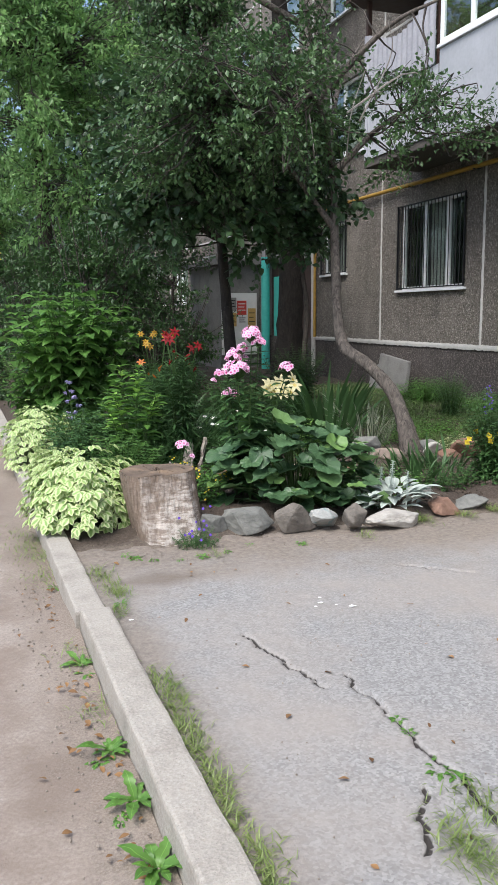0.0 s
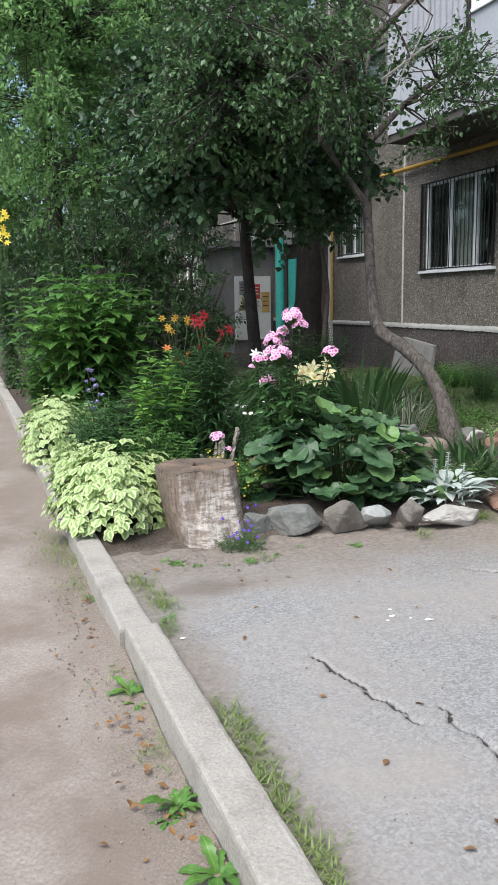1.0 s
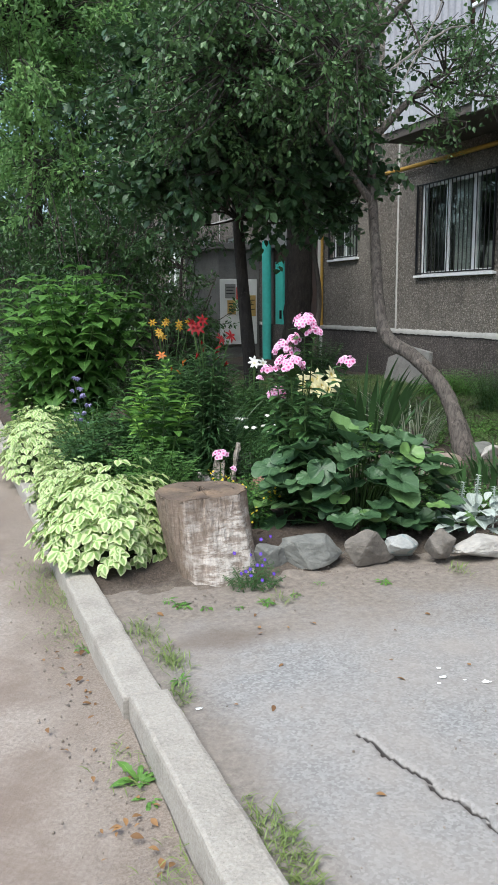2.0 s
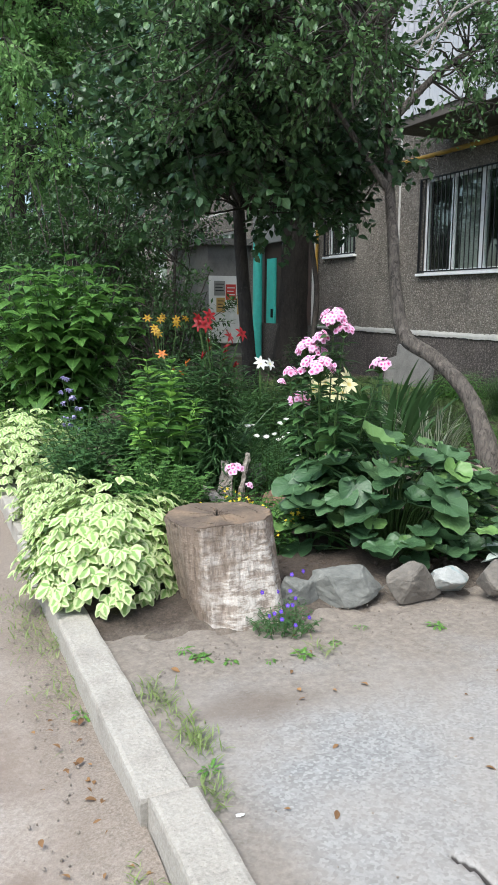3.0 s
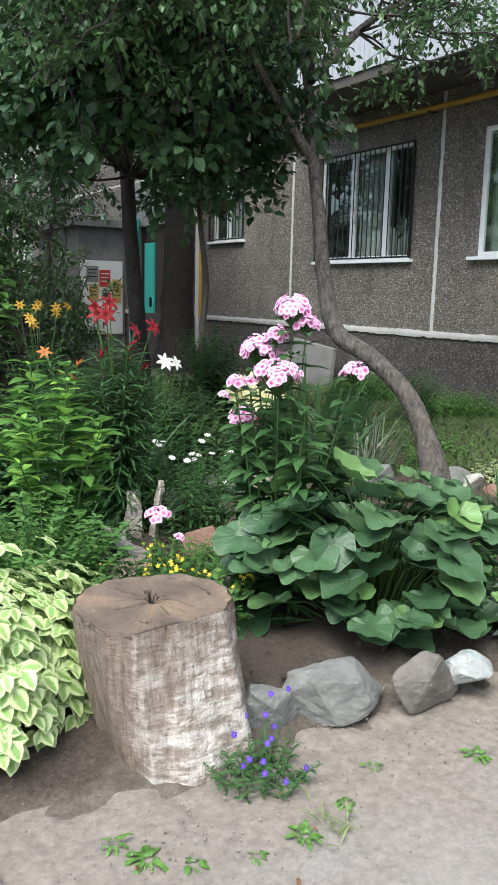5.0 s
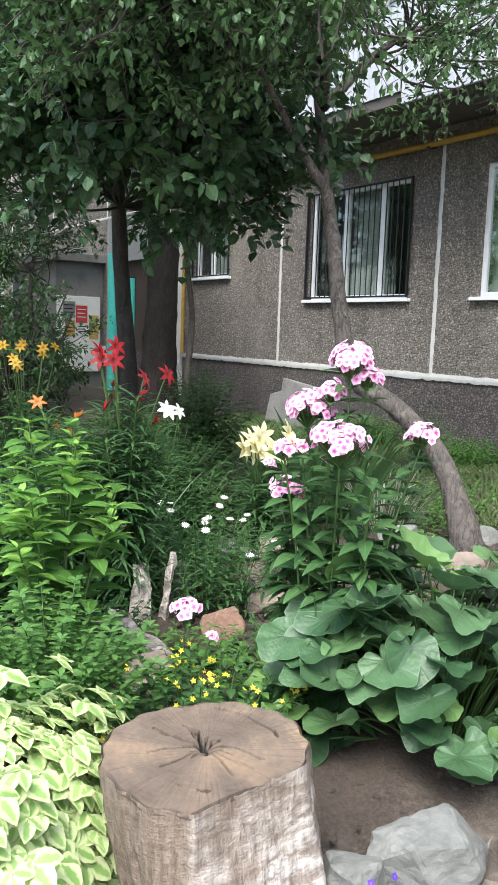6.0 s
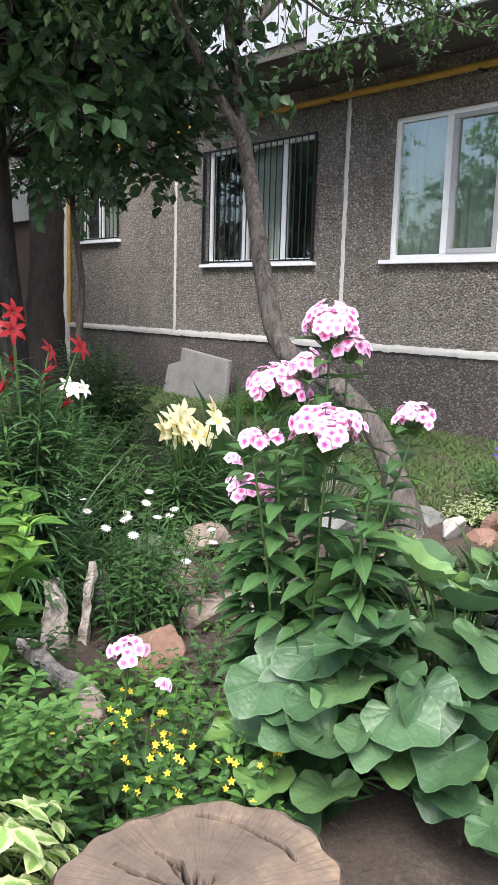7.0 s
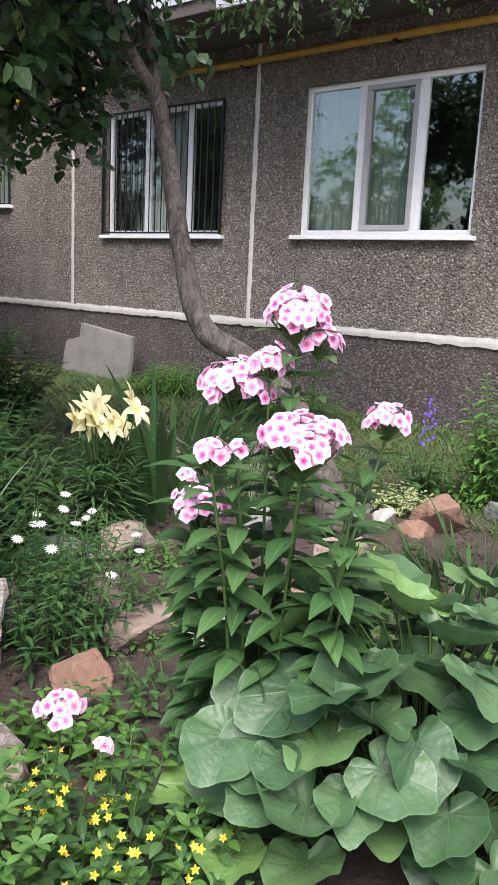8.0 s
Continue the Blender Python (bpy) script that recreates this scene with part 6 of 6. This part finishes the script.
# linden with dark broad leaves
t2 = thing("linden_tree", (0, 0, 0), "young linden with broad dark leaves and a slim dark trunk", "tree")
trunk(t2, [(3.65, 10.32, -0.05), (3.6, 10.36, 0.7), (3.56, 10.4, 1.3), (3.52, 10.45, 2.0), (3.4, 10.3, 3.2), (3.3, 10.0, 4.5)], [0.1, 0.085, 0.075, 0.07, 0.05, 0.02], BARK_BLACK)
HUB2 = [(3.4, 10.2, z) for z in (1.9, 2.4, 3.0, 3.6, 4.2)]
crown(t2, [((3.0, 9.3, 3.1), (1.35, 1.2, 1.05)), ((2.6, 8.4, 2.75), (0.7, 0.6, 0.6)), ((4.2, 9.6, 3.2), (0.9, 0.9, 0.9)), ((3.0, 10.8, 3.9), (1.2, 1.1, 1.1)), ((2.3, 9.6, 2.75), (0.6, 0.7, 0.5)), ((3.95, 9.3, 2.6), (0.75, 0.7, 0.5))], 2250, 0.1, 8, leaf(0.78, 3, 0.12, 0.25, 0.35, 0.7), L_LINDEN, BARK_DARK, HUB2, 0.34, 0.3, 5)

# thick old tree at the entrance
t3 = thing("old_tree", (0, 0, 0), "thick dark-barked old tree by the entrance", "tree")
trunk(t3, [(6.6, 15.6, -0.1), (6.62, 15.6, 1.0), (6.66, 15.6, 2.2), (6.6, 15.6, 4.0), (6.3, 15.3, 7.0), (5.8, 15.0, 9.6)], [0.4, 0.27, 0.25, 0.22, 0.16, 0.06], BARK_BLACK, 18, 30, bumpy=0.05)
HUB3 = [(6.55, 15.6, 3.4), (5.4, 15.2, 3.9), (4.4, 15.2, 4.6), (6.3, 15.3, 7.0), (6.0, 15.1, 8.2), (5.8, 15.0, 9.4)]
crown(t3, [((3.9, 15.0, 4.3), (1.5, 1.7, 1.9)), ((5.4, 14.6, 3.6), (1.5, 1.4, 0.8)), ((5.6, 14.8, 9.6), (2.0, 2.0, 1.4)), ((4.4, 16.8, 8.6), (1.9, 2.2, 1.6))], 2300, 0.12, 9, leaf_cheap(0.7), L_LINDEN, BARK_DARK, HUB3, 0.4, 0.3, 8)
for bough in ([(6.6, 15.6, 3.0), (6.0, 15.4, 3.6), (5.4, 15.2, 3.9), (4.4, 15.2, 4.6)], [(6.6, 15.6, 4.0), (6.0, 15.0, 4.2), (5.2, 14.5, 4.0)]):
    trunk(t3, bough, [0.1, 0.06, 0.02], BARK_BLACK, 8, 14, "limb")
t4 = thing("young_tree", (0, 0, 0), "thin dark young tree beside the old trunk", "tree")
trunk(t4, [(6.2, 14.0, -0.05), (6.25, 14.0, 0.8), (6.3, 14.0, 1.6), (6.15, 13.95, 2.5), (6.2, 14, 3.4)], [0.06, 0.05, 0.045, 0.035, 0.02], BARK_DARK, 8)
crown(t4, [((6.0, 13.8, 3.1), (0.9, 0.9, 0.8))], 260, 0.1, 8, leaf_cheap(0.7), L_LINDEN, BARK_DARK, [(6.15, 13.95, 2.5), (6.2, 14, 3.2)], 0.3, 0.2, 9)


t5 = thing("young_tree", (0, 0, 0), "thin sapling with small light leaves before the entrance", "tree")
trunk(t5, [(3.15, 11.7, -0.05), (3.2, 11.7, 0.9), (3.15, 11.75, 1.8), (3.3, 11.7, 2.6)], [0.03, 0.026, 0.02, 0.008], BARK_DARK, 8)
crown(t5, [((3.1, 11.6, 2.3), (0.8, 0.7, 0.45))], 150, 0.055, 9, SMALL, L_APPLE, BARK_DARK, [(3.2, 11.7, 1.5), (3.15, 11.75, 1.9), (3.25, 11.7, 2.4)], 0.3, 0.2, 12)


def far_tree(base, h, blobs, count, size, mat, seed, label, per=9, r=0.2, name="tree"):
    t = thing(name, (0, 0, 0), label, "tree")
    b = np.asarray(base, float)
    trunk(t, [b + (0, 0, -0.1), b + (0.1, 0, h * 0.3), b + (0.0, 0.1, h * 0.6), b + (0.1, 0, h)], [r, r * 0.8, r * 0.6, r * 0.2], BARK_DARK, 12, 16)
    hubs = [b + (0, 0, h * f) for f in (0.35, 0.5, 0.65, 0.8)]
    crown(t, blobs, count, size, per, SMALL_OVAL, mat, BARK_DARK, hubs, 0.5, 0.35, seed)


far_tree((1.9, 17.5, 0), 8, [((1.6, 16.8, 5.2), (1.9, 1.8, 1.6)), ((2.9, 17.5, 6.8), (2.2, 2.0, 2.0)), ((0.9, 17.5, 7.6), (2.2, 2.2, 2.0)), ((2.2, 16.2, 3.6), (1.4, 1.2, 1.0))], 3200, 0.14, L_BACK, 21, "bright green maple hanging over the garden edge")
far_tree((3.6, 22, 0), 9, [((3.4, 22, 4.4), (2.4, 2.2, 2.2)), ((3.0, 22, 8), (2.6, 2.6, 2.4))], 2400, 0.16, L_DARK, 23, "dark green tree further along the garden")
far_tree((0.9, 28, 0), 9, [((0.6, 28, 6.2), (3.0, 2.6, 2.6)), ((2.2, 28, 3.4), (2.0, 2.0, 1.6))], 1800, 0.2, L_BACK, 24, "green tree at the far end of the yard road")
far_tree((-3.5, 36, 0), 11, [((-3.5, 36, 6.5), (4, 3.5, 4.2)), ((2.5, 40, 6), (4, 3.5, 4.5))], 2400, 0.26, L_BACK, 25, "green trees closing the yard")
for k, (bx, by) in enumerate(((-9.5, 19), (-10, 27))):
    far_tree((bx, by, 0), 9, [((bx, by, 5.2), (2.6, 3.0, 2.8)), ((bx + 0.5, by + 1.5, 3.4), (1.8, 2.0, 1.5))], 900, 0.24, L_BACK, 30 + k, "leafy tree across the yard road", 8)


# shrubs behind the bed
def shrub(center, r, h, count, size, mat, seed, label):
    s = thing("shrub", (0, 0, 0), label, "bush")
    c = np.asarray(center, float)
    sticks = [tube(smooth_line([c + (0.06 * math.cos(a), 0.06 * math.sin(a), -0.05), c + (0.4 * r * math.cos(a), 0.4 * r * math.sin(a), h * 0.5), c + (0.7 * r * math.cos(a), 0.7 * r * math.sin(a), h * 0.9)], 6), [0.015, 0.005], 5) for a in np.arange(0, 6.28, 0.8)]
    for k in sticks:
        part("branch", np_mesh("branch", *k), BARK_DARK, s)
    crown(s, [((c[0], c[1], h * 0.55), (r, r, h * 0.5))], count, size, 8, SMALL_OVAL, mat, BARK_DARK, [(c[0], c[1], h * 0.4)], 0.22, 0.3, seed)


shrub((2.9, 11.6, 0), 0.9, 1.7, 520, 0.07, L_DARK, 41, "dark small-leaved shrub behind the flowers")
shrub((1.9, 11.9, 0), 0.9, 1.9, 520, 0.08, L_DARK, 42, "dark small-leaved shrub behind the flowers")
shrub((1.2, 13.2, 0), 0.8, 1.9, 420, 0.08, L_DARK, 43, "dark shrub by the kerb")
shrub((3.6, 14.0, 0), 1.2, 2.1, 520, 0.09, L_DARK, 44, "dark shrub in the garden")
shrub((2.4, 15.0, 0), 1.2, 2.2, 520, 0.09, L_DARK, 45, "dark shrub in the garden")
shrub((4.1, 16.8, 0), 1.0, 1.5, 380, 0.09, L_DARK, 46, "dark shrub near the entrance")
shrub((1.3, 19.0, 0), 1.2, 2.0, 420, 0.1, L_BACK, 47, "green shrub by the kerb")

for k, (cx, cy, rr, hh) in enumerate(((2.2, 12.6, 1.0, 3.3), (3.0, 15.4, 1.1, 3.4), (2.0, 13.8, 1.0, 2.9), (4.1, 18.6, 1.2, 3.6), (1.6, 16.4, 1.0, 3.0), (3.0, 19.5, 1.3, 3.6), (4.4, 22.5, 1.4, 3.8), (2.2, 24.0, 1.6, 4.0))):
    shrub((cx, cy, 0), rr, hh, 850, 0.1, L_LINDEN if k % 2 else L_DARK, 60 + k, "tall dense dark shrub further along the garden")

# ---- grass and weeds ----
def grass(name, label, places, length, width, mat, bow=0.5):
    n = len(places)
    P = np.asarray(places, float)
    tpl = leaf(width / length, 3, 0.2, 0.5, 0.3)
    a = rng.uniform(0, 6.28, n)
    D = np.stack([np.cos(a) * 0.55, np.sin(a) * 0.55, rng.uniform(0.5, 1.4, n)], 1)
    U = np.stack([-np.cos(a), -np.sin(a), np.full(n, 0.6)], 1)
    M = frames(P, D, U, length * rng.uniform(0.5, 1.25, n))
    V, F, UV = spread(tpl, M)
    ob = part(name, np_mesh(name, V, F, UV, smooth=True), mat, None)
    return tagged(ob, label, "grass", kind="stuff")


def scatter(n, x0, x1, y0, y1, z):
    return np.stack([rng.uniform(x0, x1, n), rng.uniform(y0, y1, n), np.full(n, z)], 1)


grass("lawn_grass", "shady lawn grass below the wall", np.vstack([scatter(42000, 4.9, 7.8, 6.0, 14.5, 0.03), scatter(6000, 3.0, 5.2, 7.8, 13, 0.03), scatter(4000, 5.0, 7.8, 5.0, 6.2, 0.02)]), 0.15, 0.009, L_GRASS)


def clump_places(spots):
    out = []
    for x, y, r, n, z in spots:
        out.append(np.stack([x + rng.normal(0, r * 0.5, n), y + rng.normal(0, r, n), np.full(n, z)], 1))
    return np.vstack(out)


STRIP = [(0.74 + 0.014 * math.sin(k * 1.7) + 0.025 * (k > 13), 1.25 + 0.1 * k, 0.07, int(130 * (0.45 + 0.55 * abs(math.sin(k * 0.9 + 0.4)))), 0.0) for k in range(18)]
grass("kerb_grass", "grass tufts growing along the kerb", clump_places(STRIP + [(0.76, 3.75, 0.05, 90, 0), (0.8, 4.05, 0.07, 220, 0), (0.77, 4.35, 0.07, 170, 0), (0.74, 0.6, 0.2, 200, 0), (0.5, 2.9, 0.1, 60, -0.08), (0.5, 3.5, 0.1, 60, -0.08), (0.5, 4.7, 0.15, 160, -0.08), (0.5, 5.2, 0.15, 260, -0.08), (0.5, 5.6, 0.2, 260, -0.08)]), 0.05, 0.0045, L_DRYGRASS)
grass("bed_edge_grass", "grass tufts at the bed's stone edge", clump_places([(3.12, 4.82, 0.08, 260, 0), (3.5, 4.8, 0.06, 120, 0), (3.8, 4.85, 0.06, 160, 0), (2.55, 4.55, 0.05, 40, 0), (1.5, 4.5, 0.05, 40, 0), (1.48, 1.75, 0.1, 160, -0.01), (1.31, 1.58, 0.08, 260, 0)]), 0.06, 0.005, L_DRYGRASS)

WEED_LEAF = leaf(0.36, 14, 0.3, 0.75, 0.7, 0.5, 0.4)
WEED_LEAF[0][:, 0] *= np.repeat(0.62 + 0.38 * np.abs(np.sin(np.linspace(0, 1, 15) * 13)), 3)


def weed(x, y, z, n, size, tall=0.5):
    w = thing("weed", (x, y, z), "green broad-leaved weed growing at the kerb", "weed", "weeds")
    a = np.arange(n) * 2.4 + rng.uniform(0, 6)
    D = np.stack([np.cos(a), np.sin(a), tall * rng.uniform(0.6, 2.0, n)], 1)
    foliage(w, WEED_LEAF, frames(np.stack([0.01 * np.cos(a), 0.01 * np.sin(a), np.zeros(n)], 1), D, np.tile((0, 0, 1.0), (n, 1)), size * 0.75 * rng.uniform(0.3, 1.15, n)), L_WEED, "leaves")


KERB_WEEDS = [(0.5, 2.6, -0.088, 11, 0.14, 1.3), (0.46, 2.55, -0.09, 7, 0.08, 0.5), (0.52, 2.26, -0.088, 8, 0.14, 1.5), (0.46, 2.2, -0.09, 8, 0.07, 0.4), (0.51, 1.92, -0.088, 10, 0.15, 1.4), (0.5, 1.82, -0.09, 9, 0.09, 0.6),
              (0.51, 3.38, -0.088, 8, 0.11, 1.5), (0.52, 3.28, -0.088, 5, 0.06, 0.6), (0.53, 3.88, -0.086, 5, 0.07, 1.2), (0.5, 1.4, -0.09, 8, 0.12, 1.0), (0.52, 4.5, -0.086, 5, 0.06, 0.9)]
APRON_WEEDS = [(0.78, 1.45, 0.0, 11, 0.09, 0.7), (0.76, 1.6, 0.0, 8, 0.06, 0.7), (1.5, 2.3, 0, 14, 0.045, 0.6), (1.49, 2.2, 0, 10, 0.04, 0.6), (1.46, 1.96, -0.01, 18, 0.075, 0.8), (1.49, 1.92, -0.01, 14, 0.06, 0.8), (1.43, 1.9, -0.01, 12, 0.05, 0.6), (1.52, 2.03, -0.01, 10, 0.05, 0.5),
               (1.03, 4.62, 0.0, 9, 0.075, 0.4), (1.12, 4.55, 0.0, 5, 0.08, 0.25), (0.98, 4.72, 0.0, 5, 0.06, 0.5), (1.27, 4.5, 0.0, 6, 0.045, 0.3), (1.42, 4.5, 0.0, 9, 0.055, 0.8), (1.6, 4.56, 0.0, 8, 0.05, 0.25), (1.78, 4.66, 0.0, 5, 0.045, 0.5), (2.1, 4.55, 0.0, 7, 0.055, 0.7), (0.79, 3.86, 0, 5, 0.05, 0.9)]
for w in KERB_WEEDS + APRON_WEEDS:
    weed(w[0], w[1], w[2], w[3] + 3, w[4], w[5])

# dry leaves and paint flecks
n = 130
P = np.stack([np.concatenate([0.52 - np.abs(rng.normal(0, 0.1, 90)), rng.uniform(0.8, 2.4, 40)]), np.concatenate([rng.uniform(1.2, 4.5, 90), rng.uniform(1.3, 4.8, 40)]), np.concatenate([np.full(90, -0.075), np.full(40, 0.008)])], 1)
an = rng.uniform(0, 6.28, n)
V, F, UV = spread(OVAL, frames(P, np.stack([np.cos(an), np.sin(an), rng.uniform(-0.1, 0.3, n)], 1), np.array([0, 0, 1.0]) + unit(n) * 0.4, rng.uniform(0.018, 0.045, n)))
tagged(part("dry_leaves", np_mesh("dry_leaves", V, F, UV, smooth=True), L_DRY, None), "small dry brown leaves along the kerb", "leaf litter", kind="stuff")
for x, y, r in ((1.74, 3.5, 0.016), (1.77, 3.57, 0.01), (1.88, 3.41, 0.02), (1.7, 3.46, 0.01), (1.81, 3.45, 0.007), (0.79, 3.62, 0.013)):
    k = 14
    V = [(0, 0, 0.006)] + [(r * rnd.uniform(0.6, 1.3) * math.cos(j * 2 * math.pi / k), 0.7 * r * rnd.uniform(0.6, 1.3) * math.sin(j * 2 * math.pi / k), 0.003) for j in range(k)]
    ob = part("paint_splash", np_mesh("paint_splash", V, [(0, 1 + j, 1 + (j + 1) % k) for j in range(k)]), WHITE, None)
    ob.location = (x, y, float(asphalt_height(np.array([[x]]), np.array([[y]]))[0, 0]) + 0.002)
    tagged(ob, "white paint splash dried on the asphalt", "paint splash", "paint splashes")

# pebbles and crumbs
bm = bmesh.new()
bmesh.ops.create_icosphere(bm, subdivisions=1, radius=0.5)
cv = np.array([v.co for v in bm.verts])
cf = np.array([[v.index for v in f.verts] for f in bm.faces])
bm.free()


def crumbs(name, label, P, size, mat):
    n = len(P)
    W = cv[None] * (size * rng.uniform(0.4, 1.4, (n, 1, 1)) ** 1.6) * rng.uniform(0.6, 1.2, (n, 1, 3)) + np.asarray(P)[:, None] + rng.normal(0, size * 0.06, (n, len(cv), 3))
    F = cf[None] + (np.arange(n) * len(cv))[:, None, None]
    ob = part(name, np_mesh(name, W.reshape(-1, 3), F.reshape(-1, 3)), mat, None)
    tagged(ob, label, "debris", kind="stuff")


crumbs("road_grit", "loose grit and crumbs at the kerb's foot", np.vstack([np.stack([0.53 - np.abs(rng.normal(0, 0.12, 900)), rng.uniform(0.8, 6, 900), np.full(900, -0.085)], 1), np.stack([rng.uniform(-1.2, 0.5, 250), rng.uniform(0.8, 7, 250), np.full(250, -0.098)], 1)]), 0.0075, CRUMB)
crumbs("bed_grit", "crumbs of soil and gravel before the stones", np.vstack([np.stack([rng.uniform(0.8, 3.6, 900), 4.7 + rng.normal(0, 0.14, 900), np.full(900, 0.0)], 1), scatter(500, 0.75, 3.5, 1.2, 4.6, 0.002)]), 0.006, CRUMB)
crumbs("soil_clods", "small clods and pebbles on the bed's soil", scatter(2500, 1.3, 5.2, 5.1, 8.0, 0.055), 0.022, SOIL)
